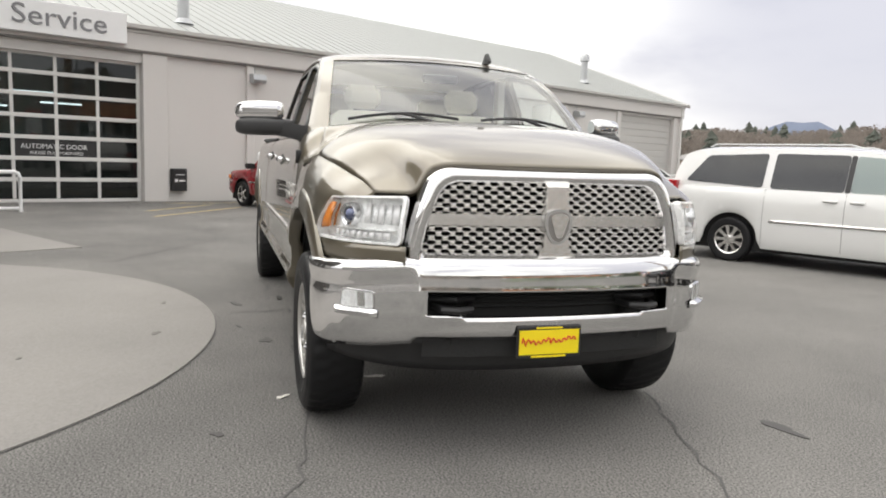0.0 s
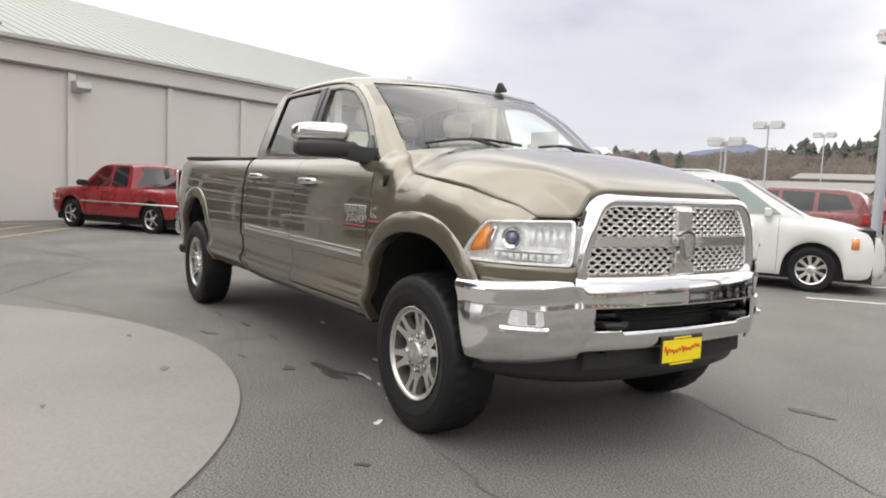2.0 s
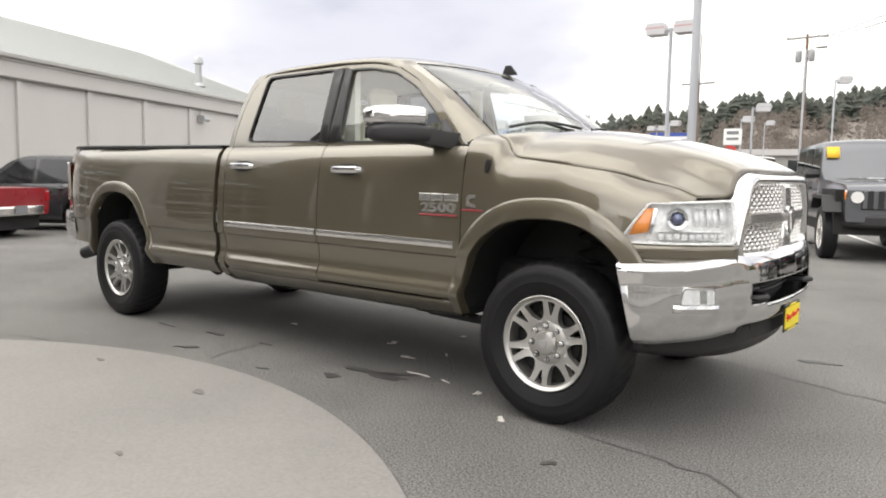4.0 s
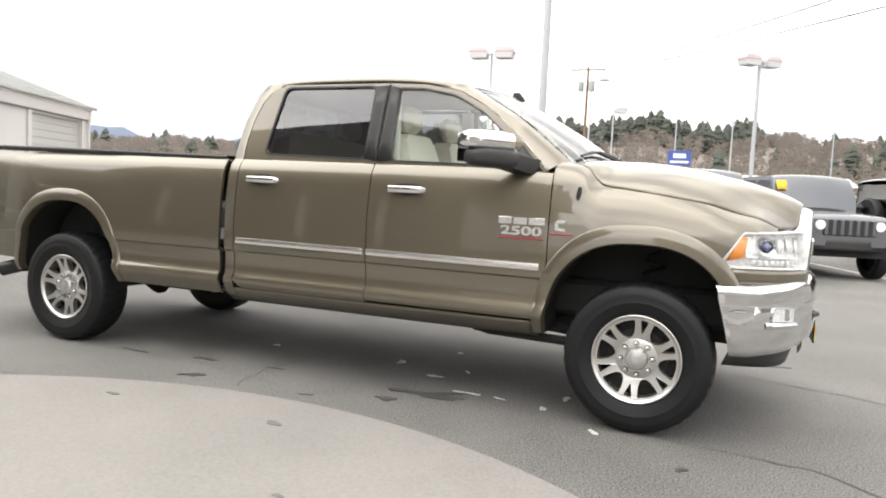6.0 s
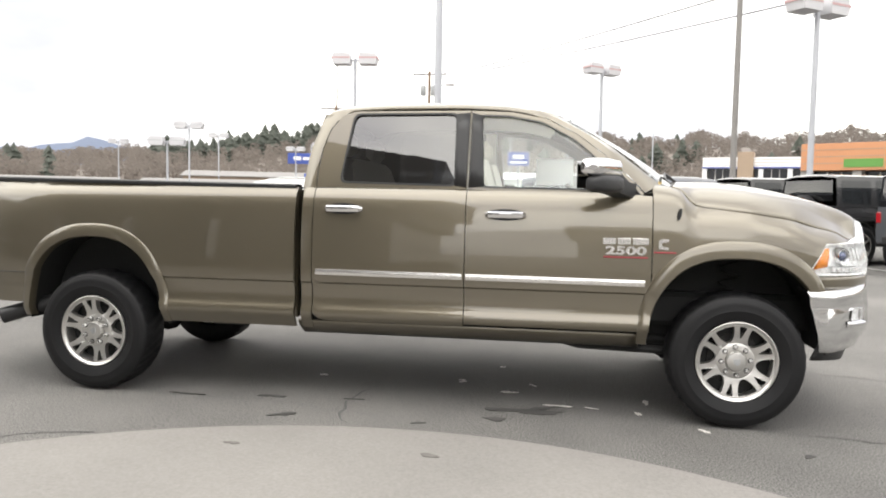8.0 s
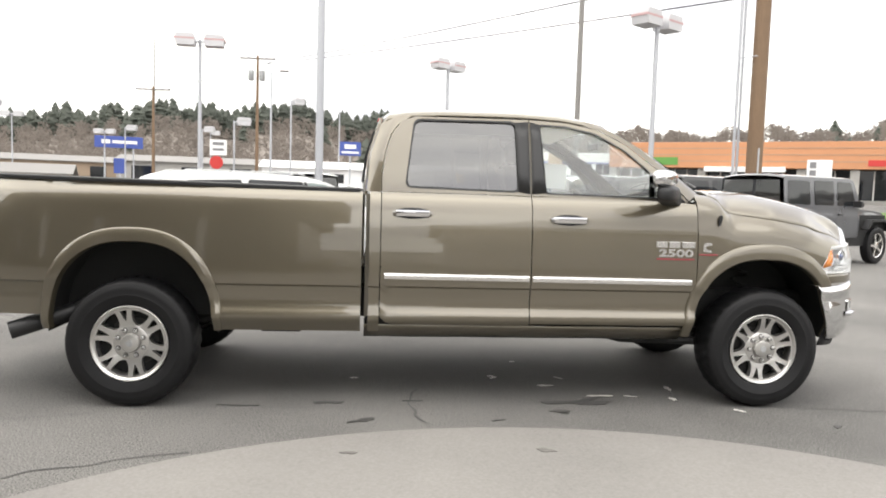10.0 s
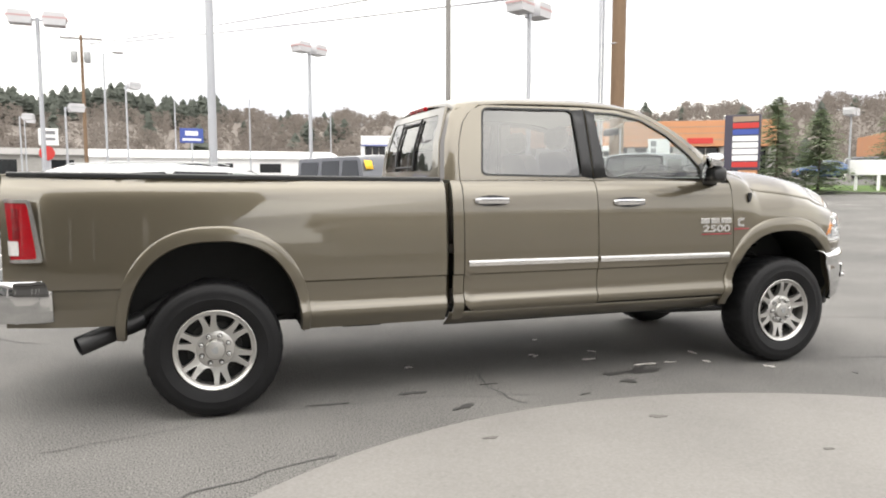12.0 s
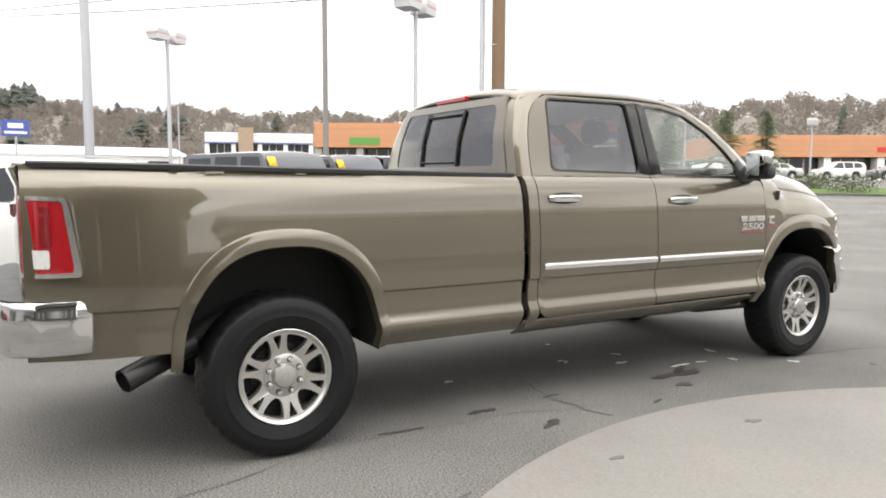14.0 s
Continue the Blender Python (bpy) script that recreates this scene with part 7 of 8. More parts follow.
# ---- under the body ----
part("underbody", Mesh().box(-5.1, 0.75, -0.62, 0.62, 0.56, 0.78, 0.03).box(-2.80, -0.55, -0.91, 0.91, 0.50, 0.60, 0.02), UNDER_BLACK, ram)
part("engine_block", Mesh().box(-0.5, 0.7, -0.48, 0.48, 0.55, 1.25, 0.03), UNDER_BLACK, ram)
for s in (-1, 1):
    part("frame_rail", Mesh().box(-5.3, 0.85, s * 0.38, s * 0.46, 0.52, 0.68, 0.01), UNDER_BLACK, ram)
    part("spring_pack", Mesh().tube([(-5.0, s * 0.56, 0.62), (-4.65, s * 0.56, 0.50), (-4.30, s * 0.56, 0.47), (-3.9, s * 0.56, 0.52), (-3.55, s * 0.56, 0.62)], 0.035, 6), UNDER_BLACK, ram)
    part("shock_absorber", Mesh().tube([(-4.45, s * 0.62, 0.45), (-4.62, s * 0.60, 0.85)], 0.032, 8), GALV, ram)
    part("control_arm", Mesh().tube([(0.0, s * 0.5, 0.42), (-0.55, s * 0.5, 0.455), (-1.10, s * 0.48, 0.485)], 0.035, 8), UNDER_BLACK, ram)
    part("coil_spring", Mesh().tube([(0.02 + 0.06 * math.cos(a * 0.9), s * (0.56 + 0.06 * math.sin(a * 0.9)), 0.50 + 0.014 * a) for a in range(36)], 0.010, 5), UNDER_BLACK, ram)
    part("inner_arch_panel", Mesh().box(-4.85, -3.72, s * 0.62, s * 0.64, 0.55, 1.05), UNDER_BLACK, ram)
part("front_axle", Mesh().tube([(0, -0.80, 0.41), (0, 0.80, 0.41)], 0.05, 10), UNDER_BLACK, ram)
part("rear_axle", Mesh().tube([(-4.3, -0.80, 0.41), (-4.3, -0.15, 0.41), (-4.3, 0, 0.41), (-4.3, 0.15, 0.41), (-4.3, 0.80, 0.41)], [0.05, 0.06, 0.16, 0.06, 0.05], 12), UNDER_BLACK, ram)
part("drive_shaft", Mesh().tube([(-4.2, 0.0, 0.43), (-1.5, 0.0, 0.56)], 0.045, 10), UNDER_BLACK, ram)
part("running_gear_box", Mesh().box(-1.85, -1.2, -0.42, 0.42, 0.38, 0.56, 0.03), UNDER_BLACK, ram)
part("cross_member", Mesh().box(-1.55, -1.38, -0.86, 0.86, 0.455, 0.50, 0.01), UNDER_BLACK, ram)
part("hanger_bracket", Mesh().box(-1.02, -0.86, -0.80, -0.70, 0.43, 0.50, 0.01), UNDER_BLACK, ram)
part("hanger_bracket", Mesh().box(-3.50, -3.22, -0.82, -0.55, 0.47, 0.56, 0.015), UNDER_BLACK, ram)
part("skid_brace", Mesh().tube([(-1.15, -0.66, 0.470), (-0.95, -0.72, 0.430), (-0.36, -0.74, 0.420)], 0.028, 8).box(-1.0, -0.86, -0.78, -0.66, 0.44, 0.50, 0.01), UNDER_BLACK, ram)
part("fuel_tank", Mesh().box(-3.3, -2.2, 0.1, 0.62, 0.42, 0.60, 0.05), UNDER_BLACK, ram)
ex = [(-3.6, -0.52, 0.56), (-4.35, -0.62, 0.78), (-4.62, -0.70, 0.66), (-4.80, -0.80, 0.560), (-5.03, -0.905, 0.487)]
part("exhaust_pipe", Mesh().tube(ex, 0.042, 12), UNDER_BLACK, ram)
a, b = Vector(ex[3]), Vector(ex[4])
d = (b - a).normalized()
part("exhaust_tip", Mesh().tube([b - d * 0.36, b + d * 0.03], 0.056, 24, caps=False).tube([b + d * 0.03, b - d * 0.2], 0.051, 24, caps=False), SATIN_BLACK, ram, "sooty dark exhaust tip")

# ---- cabin ----
def seat(x, y, w, rear=False):
    st = part("seat_cushion", Mesh().box(x - 0.05, x + 0.50, y - w / 2, y + w / 2, 0.90, 1.06, 0.05), SEAT, ram, "beige leather seat")
    part("seat_back", Mesh().rows([[(x - 0.06 - lean_ * t + dx, y + dy, 1.02 + 0.62 * t) for dx, dy in ((-0.07, -w / 2 * f), (0.06, -w / 2 * f), (0.085, 0), (0.06, w / 2 * f), (-0.07, w / 2 * f))]
                                   for t, f, lean_ in ((0, 0.95, 0.18), (0.3, 1.0, 0.18), (0.7, 0.97, 0.18), (0.93, 0.85, 0.18), (1.0, 0.65, 0.18))]), SEAT, st)
    for dy in ((0,) if not rear else (-0.42, 0.42)):
        part("headrest", Mesh().box(x - 0.32, x - 0.20, y + dy - 0.13, y + dy + 0.13, 1.66, 1.83, 0.045), SEAT, st)


seat(-1.45, -0.38, 0.54)
seat(-1.45, 0.38, 0.54)
seat(-2.38, 0.0, 1.40, True)
part("console", Mesh().box(-1.5, -0.75, -0.11, 0.11, 0.80, 1.12, 0.03), CABIN_DARK, ram)
part("dashboard", Mesh().prism([(-0.30, 1.44), (-0.55, 1.45), (-0.74, 1.41), (-0.80, 1.32), (-0.74, 1.10), (-0.30, 1.05)], -0.80, 0.80, lambda a, b, h: (a, h, b)), CABIN_DARK, ram)
part("steering_wheel", Mesh().tube([(-0.93 - 0.10 * math.sin(a), 0.38 + 0.19 * math.cos(a), 1.33 + 0.165 * math.sin(a)) for a in [2 * math.pi * i / 28 for i in range(29)]], 0.016, 8, caps=False).tube([(-0.93, 0.20, 1.33), (-0.90, 0.38, 1.32), (-0.93, 0.56, 1.33)], 0.02, 6), CABIN_DARK, ram)
part("cabin_floor", Mesh().box(-2.76, -0.60, -0.88, 0.88, 0.60, 0.66), CABIN_DARK, ram)
part("firewall", Mesh().box(-0.36, -0.33, -0.46, 0.46, 0.60, 1.16).box(-0.36, -0.33, -0.78, 0.78, 1.162, 1.43), CABIN_DARK, ram)
part("headliner", Mesh().grid(lambda u, v: (roof_pt(u, 0.06 + 0.88 * v)[0], roof_pt(u, 0.06 + 0.88 * v)[1], roof_pt(u, 0.06 + 0.88 * v)[2] - 0.035), 12, 10), CABIN_LIGHT, ram)
part("rear_view_mirror", Mesh().box(-1.0, -0.975, -0.12, 0.12, 1.80, 1.86, 0.012), SATIN_BLACK, ram)
part("price_sheet", Mesh().box(-1.30, -0.98, 0.80, 0.804, 1.50, 1.72), SIGN_WHITE, ram, "white window price sheet")
for s in (-1, 1):
    part("door_card", Mesh().box(-2.65, -0.58, s * 0.86, s * 0.885, 0.66, 1.42), CABIN_LIGHT, ram)
    part("inner_pillar", Mesh().box(-1.73, -1.64, s * 0.66, s * 0.71, 1.40, 1.92), CABIN_LIGHT, ram)


# ---- other parked vehicles ----
def car(name, label, m, spec, paint, group=""):
    """A parked vehicle from tables along its length; x = 0 at the front axle, forward positive."""
    ob = thing(name, label, spec["category"], m, group)
    W, xf, xr, wb = spec["W"], spec["xf"], spec["xr"], spec["wb"]
    plan_w, belt, top, low = spec["plan"], spec["belt"], spec["top"], spec["low"]
    R = spec["tyre"]
    bulge = spec.get("bulge", 0.93)

    def half(x):
        return W * smooth_table(plan_w, x)

    def low_z(x):
        z = smooth_table(low, x)
        for c in (0.0, -wb):
            d = abs(x - c)
            r = R + 0.075
            if d < r:
                z = max(z, R + math.sqrt(r * r - d * d))
        return z

    xs = sorted(set([xr + (xf - xr) * i / 70 for i in range(71)] + [c + s * (R + 0.075 - e) for c in (0, -wb) for s in (-1, 1) for e in (0.001, 0.01, 0.03, 0.06)]))
    rings = []
    for x in xs:
        w, b, l = half(x), smooth_table(belt, x), low_z(x)
        e = min(1.0, max(0.0, min(xf - x, x - xr) / 0.10))
        col = []
        for t in (0.0, 0.06, 0.2, 0.4, 0.6, 0.78, 0.9, 0.97, 1.0):
            z = l + (b - l) * t
            y = w * lerp([(0, 0.95), (0.06, 0.975), (0.4, 1.0), (0.78, 0.985), (0.9, 0.965), (1.0, bulge)], t)
            col.append((x, -y, z))
        crown = spec.get("crown", 0.035)
        for q in (-0.75, -0.4, 0.0, 0.4, 0.75):
            col.append((x, q * w * bulge, b + crown * (1 - q * q) * e))
        col += [(p[0], -p[1], p[2]) for p in col[8::-1]]
        rings.append(col)
    mesh = Mesh().rows(rings, closed=False)
    n, k = len(mesh.v), len(rings[0])
    mesh.f.append(tuple(range(k)))
    mesh.f.append(tuple(n - k + i for i in range(k)))
    body = part("body", mesh, paint, ob, smooth=40)
    part("underside", Mesh().box(xr + 0.15, xf - 0.15, -W * 0.84, W * 0.84, 0.18 if spec["category"] != "jeep" else 0.40, smooth_table(belt, -wb / 2) - 0.15), UNDER_BLACK, ob)
    # cabin
    g0, g1 = spec["cabin"]

    def cab_y(x, z):
        b, t = smooth_table(belt, x), smooth_table(top, x)
        f = 0 if t <= b else min(1.0, max(0.0, (z - b) / max(0.2, spec["H"] - b)))
        return half(x) * (bulge - 0.01) - spec["tumble"] * f ** 1.1

    rings = []
    for i in range(49):
        x = g0 + (g1 - g0) * i / 48
        b, t = smooth_table(belt, x) - 0.01, max(smooth_table(top, x), smooth_table(belt, x) + 0.002)
        col = [(x, -cab_y(x, b + (t - 0.04 - b) * j / 5), b + (t - 0.04 - b) * j / 5) for j in range(6)]
        ye = cab_y(x, t - 0.04)
        col += [(x, q * ye, t - 0.04 + 0.04 * (1 - abs(q) ** 3.0) + 0.012 * (1 - q * q)) for q in (-0.93, -0.75, -0.4, 0, 0.4, 0.75, 0.93)]
        col += [(p[0], -p[1], p[2]) for p in col[5::-1]]
        rings.append(col)
    cabin = part("cabin", Mesh().rows(rings, closed=False), paint, ob, smooth=40)
    for s in (-1, 1):
        for poly, tint in spec["windows"]:
            pts = rounded(poly, 0.05, 3)
            part("side_window", fill(pts, lambda x, z, d, s=s: (x, s * (cab_y(x, z) + 0.006), z), 3), tint, ob)
    for (xa, za, xb, zb), nm in zip(spec["screens"], ("windscreen", "rear_screen")):
        def scr(u, v, xa=xa, za=za, xb=xb, zb=zb):
            q = 2 * u - 1
            x, z = xa + (xb - xa) * v, za + (zb - za) * v
            nrm = Vector((abs(zb - za), 0, abs(xb - xa))).normalized() * 0.014
            sg = 1 if xa > xb else -1
            return (x + sg * nrm.x - sg * spec.get("bow", 0.04) * q * q, q * (cab_y(x, z - 0.03) - 0.075), z + nrm.z)
        part(nm, Mesh().grid(scr, 10, 6), spec["screen_glass"], ob)
    for poly_x in spec["seams"]:
        for s in (-1, 1):
            part("door_seam", Mesh().grid(lambda u, v, px=poly_x, s=s: (px + 0.005 * (u - 0.5), s * (half(px) * lerp([(0, 0.985), (0.4, 1.003), (0.8, 0.988), (1.0, bulge + 0.004)], v)), max(low_z(px) + 0.06, 0.25) + (smooth_table(belt, px) - max(low_z(px) + 0.06, 0.25)) * v), 1, 8), SATIN_BLACK, body)
    for hx, hz in spec["handles"]:
        for s in (-1, 1):
            part("door_handle", Mesh().box(hx, hx + 0.19, s * half(hx) * 0.975, s * (half(hx) * 0.985 + 0.03), hz, hz + 0.03, 0.008), spec.get("handle_mat", paint), body)
    for mx0, mx1, mz, mt in spec["mouldings"]:
        for s in (-1, 1):
            part("side_moulding", Mesh().grid(lambda u, v, s=s: (mx0 + (mx1 - mx0) * u, s * (half(mx0 + (mx1 - mx0) * u) * 1.0 + 0.004), mz - 0.02 + 0.04 * v), 12, 1), mt, body, solid=0.01)
    # wheels
    for wx in (0.0, -wb):
        for s in (-1, 1):
            t = part("tyre", Mesh().revolve([(R * 0.62, -0.09), (R * 0.8, -0.112), (R * 0.93, -0.105), (R * 0.99, -0.085), (R, -0.03), (R, 0.03), (R * 0.99, 0.085), (R * 0.93, 0.105), (R * 0.8, 0.112), (R * 0.62, 0.09)], 36), RUBBER, ob)
            t.matrix_basis = pose(wx, s * (W - 0.14), R) @ (Matrix.Identity(4) if s > 0 else pose(0, 0, 0, 0, 0, 180))
            part("rim", Mesh().revolve([(R * 0.64, 0.092), (R * 0.65, 0.098), (R * 0.60, 0.085), (R * 0.58, 0.0)], 36), CHROME_SOFT, t)
            # black disc gives the dark of the wheel's shaded inside
            part("rim_back", Mesh().revolve([(R * 0.6, 0.02), (0.001, 0.025)], 24), UNDER_BLACK, t)
            ns = spec["spokes"]
            for i in range(ns):
                a = 2 * math.pi * i / ns
                d, q = Vector((math.cos(a), 0, math.sin(a))), Vector((-math.sin(a), 0, math.cos(a)))
                part("spoke", Mesh().rows([[tuple(r * d + e * w * q + Vector((0, y + h, 0))) for e, h in ((-1, -0.03), (-0.9, 0), (0.9, 0), (1, -0.03))] for r, w, y in ((R * 0.12, 0.03, 0.075), (R * 0.35, 0.024, 0.085), (R * 0.61, 0.034, 0.088))]), CHROME_SOFT, t)
            part("hub", Mesh().revolve([(R * 0.2, 0.06), (R * 0.19, 0.085), (R * 0.12, 0.092), (0.001, 0.094)], 20), CHROME_SOFT, t)
    # lamps, bumpers, plate, mirrors
    for s in (-1, 1):
        x0, x1, z0, z1, wdt = spec["head"]
        part("head_lamp", Mesh().grid(lambda u, v, s=s: (x0 + (x1 - x0) * u + 0.008, s * ((half(x0 + (x1 - x0) * u) * 0.99 + 0.006) * (1 - u) + (half(x1) - wdt + 0.0) * u), z0 + (z1 - z0) * v), 6, 3), LAMP_WHITE, ob, solid=0.012)
        part("turn_lamp", Mesh().grid(lambda u, v, s=s: (x0 - 0.02 + 0.10 * u, s * (half(x0 + 0.05) * 1.0 + 0.004), z0 + 0.02 + (z1 - z0 - 0.04) * v), 2, 2), AMBER, ob, solid=0.01)
        tx, tz0, tz1, tw = spec["tail"]
        part("tail_lamp", Mesh().box(xr - 0.012, tx, s * (half(tx) * 1.004 - tw), s * (half(tx) * 1.006), tz0, tz1, 0.012), RED_LENS, ob)
        mx, mz = spec["mirror"]
        part("door_mirror", Mesh().rows([[(mx + 0.05 * a, s * y, mz + 0.07 * b * f) for a, b in ((-1, -1), (0.6, -1), (1.2, 0), (0.6, 1), (-1, 1))] for y, f in ((half(mx) * 0.92, 0.5), (half(mx) * 0.99, 0.9), (half(mx) + 0.14, 1.0), (half(mx) + 0.17, 0.7))]), spec.get("mirror_mat", paint), ob)
    fz0, fz1 = spec["fb"]
    part("front_bumper", Mesh().grid(lambda u, v: ((lambda q: (xf + 0.02 - 0.16 * abs(q) ** 3 + 0.01 * (1 - v), q * half(xf - 0.12) * 0.99, fz0 + (fz1 - fz0) * v))(2 * u - 1)), 20, 4), spec["bumper_mat"] or paint, ob, solid=0.02)
    rz0, rz1 = spec["rb"]
    part("rear_bumper", Mesh().grid(lambda u, v: ((lambda q: (xr - 0.04 + 0.12 * abs(q) ** 4, q * half(xr + 0.1) * 1.0, rz0 + (rz1 - rz0) * v))(2 * u - 1)), 20, 4), spec["bumper_mat"] or paint, ob, solid=0.02)
    gw, gz0, gz1 = spec["grille"]
    part("grille", Mesh().box(xf - 0.02, xf + 0.02, -gw, gw, gz0, gz1, 0.01), SATIN_BLACK, ob)
    for i in range(spec["bars"]):
        y = -gw * 0.9 + 1.8 * gw * i / max(1, spec["bars"] - 1)
        part("grille_bar", Mesh().box(xf + 0.005, xf + 0.03, y - 0.03, y + 0.03, gz0 + 0.01, gz1 - 0.01, 0.008), paint if spec["category"] == "jeep" else CHROME_SOFT, ob)
    part("plate", Mesh().box(xr - 0.075, xr - 0.06, -0.16, 0.16, spec["plate"], spec["plate"] + 0.15, 0.003), PLATE_YELLOW if paint in (CAR_BLACK, CAR_SILVER) else SIGN_GREY, ob)
    return ob


VAN = dict(category="minivan", W=0.985, xf=0.95, xr=-4.12, wb=3.08, H=1.74, tumble=0.20, tyre=0.335, spokes=9, crown=0.05,
           plan=[(-4.12, 0.90), (-3.9, 0.965), (-3.3, 1.0), (0.0, 1.0), (0.45, 0.97), (0.75, 0.88), (0.95, 0.70)],
           belt=[(-4.12, 1.06), (-3.8, 1.12), (-2.0, 1.12), (-0.4, 1.08), (0.10, 1.05), (0.55, 0.96), (0.85, 0.84), (0.95, 0.72)],
           top=[(-4.13, 1.10), (-4.05, 1.45), (-3.92, 1.66), (-3.6, 1.735), (-2.4, 1.755), (-1.42, 1.735), (-1.07, 1.67), (-0.62, 1.42), (-0.12, 1.13), (0.02, 1.07)],
           low=[(-4.12, 0.36), (-3.8, 0.25), (0.6, 0.23), (0.95, 0.34)], cabin=(-4.12, 0.0),
           windows=[([(-0.44, 1.13), (-1.10, 1.60), (-1.46, 1.63), (-1.48, 1.12)], GLASS_LIGHT_CAR), ([(-1.485, 1.12), (-1.465, 1.63), (-1.535, 1.635), (-1.555, 1.12)], SATIN_BLACK), ([(-1.56, 1.12), (-1.54, 1.635), (-2.53, 1.645), (-2.55, 1.13)], DARK_GLASS), ([(-2.66, 1.14), (-2.64, 1.64), (-3.55, 1.60), (-3.86, 1.20)], DARK_GLASS)],
           screens=[(-0.10, 1.10, -1.02, 1.66), (-4.10, 1.18, -3.94, 1.62)], screen_glass=GLASS_DARK, seams=[-0.48, -1.52, -2.60], handles=[(-1.46, 0.98), (-1.80, 0.98)], mouldings=[(-2.50, -0.72, 0.66, CHROME_SOFT)],
           head=(0.52, 0.88, 0.66, 0.86, 0.34), tail=(-3.98, 0.92, 1.20, 0.22), mirror=(-0.63, 1.16), fb=(0.26, 0.60), rb=(0.34, 0.66), bumper_mat=None, grille=(0.45, 0.56, 0.68), bars=1, plate=0.78)
SMALL_PICKUP = dict(category="pickup truck", W=0.87, xf=0.78, xr=-3.72, wb=2.75, H=1.56, tumble=0.16, tyre=0.335, spokes=5, crown=0.03,
                    plan=[(-3.72, 0.97), (-3.5, 1.0), (0.2, 1.0), (0.6, 0.96), (0.78, 0.88)], belt=[(-3.72, 0.99), (-0.45, 0.99), (-0.2, 0.98), (0.4, 0.93), (0.7, 0.88), (0.78, 0.80)],
                    top=[(-2.05, 1.02), (-1.98, 1.50), (-1.85, 1.555), (-1.2, 1.56), (-0.98, 1.52), (-0.35, 1.02)], low=[(-3.72, 0.46), (-3.3, 0.36), (0.5, 0.33), (0.78, 0.40)], cabin=(-2.05, -0.35),
                    windows=[([(-0.55, 1.02), (-0.98, 1.47), (-1.30, 1.49), (-1.30, 1.02)], GLASS_LIGHT_CAR), ([(-1.40, 1.03), (-1.40, 1.49), (-1.86, 1.48), (-1.92, 1.03)], DARK_GLASS)],
                    screens=[(-0.38, 1.04, -0.94, 1.50), (-2.06, 1.06, -1.99, 1.48)], screen_glass=GLASS_DARK, seams=[-0.50, -1.36, -2.06], handles=[(-1.32, 0.90)], mouldings=[(-3.6, -0.42, 0.66, CHROME_SOFT), (0.40, 0.74, 0.66, CHROME_SOFT)],
                    head=(0.58, 0.76, 0.70, 0.84, 0.30), tail=(-3.64, 0.72, 0.92, 0.12), mirror=(-0.55, 1.08), fb=(0.42, 0.62), rb=(0.46, 0.64), bumper_mat=CHROME_SOFT, grille=(0.5, 0.70, 0.82), bars=1, plate=0.50, mirror_mat=BLACK_PLASTIC)
JEEP = dict(category="jeep", W=0.93, xf=0.62, xr=-3.62, wb=2.95, H=1.84, tumble=0.06, tyre=0.41, spokes=5, crown=0.02, bulge=0.97, bow=0.01,
            plan=[(-3.62, 0.90), (-0.75, 0.90), (-0.6, 0.80), (0.62, 0.72)], belt=[(-3.62, 1.22), (-0.70, 1.22), (-0.55, 1.20), (0.55, 1.12), (0.62, 1.06)],
            top=[(-3.60, 1.82), (-3.5, 1.86), (-1.1, 1.87), (-0.98, 1.84), (-0.66, 1.24)], low=[(-3.62, 0.55), (0.62, 0.60)], cabin=(-3.60, -0.66),
            windows=[([(-0.88, 1.26), (-1.05, 1.75), (-1.62, 1.76), (-1.62, 1.26)], DARK_GLASS), ([(-1.76, 1.26), (-1.76, 1.76), (-2.50, 1.76), (-2.50, 1.26)], DARK_GLASS), ([(-2.66, 1.26), (-2.66, 1.74), (-3.46, 1.74), (-3.46, 1.28)], DARK_GLASS)],
            screens=[(-0.70, 1.28, -0.96, 1.79), (-3.64, 1.32, -3.62, 1.74)], screen_glass=GLASS_DARK, seams=[-0.80, -1.69, -2.58], handles=[(-1.62, 1.06), (-2.5, 1.06)], mouldings=[],
            head=(0.56, 0.62, 0.90, 1.06, 0.30), tail=(-3.56, 0.92, 1.12, 0.12), mirror=(-0.95, 1.30), fb=(0.52, 0.70), rb=(0.52, 0.68), bumper_mat=BLACK_PLASTIC, grille=(0.46, 0.78, 1.06), bars=7, plate=0.70, mirror_mat=BLACK_PLASTIC, handle_mat=BLACK_PLASTIC)
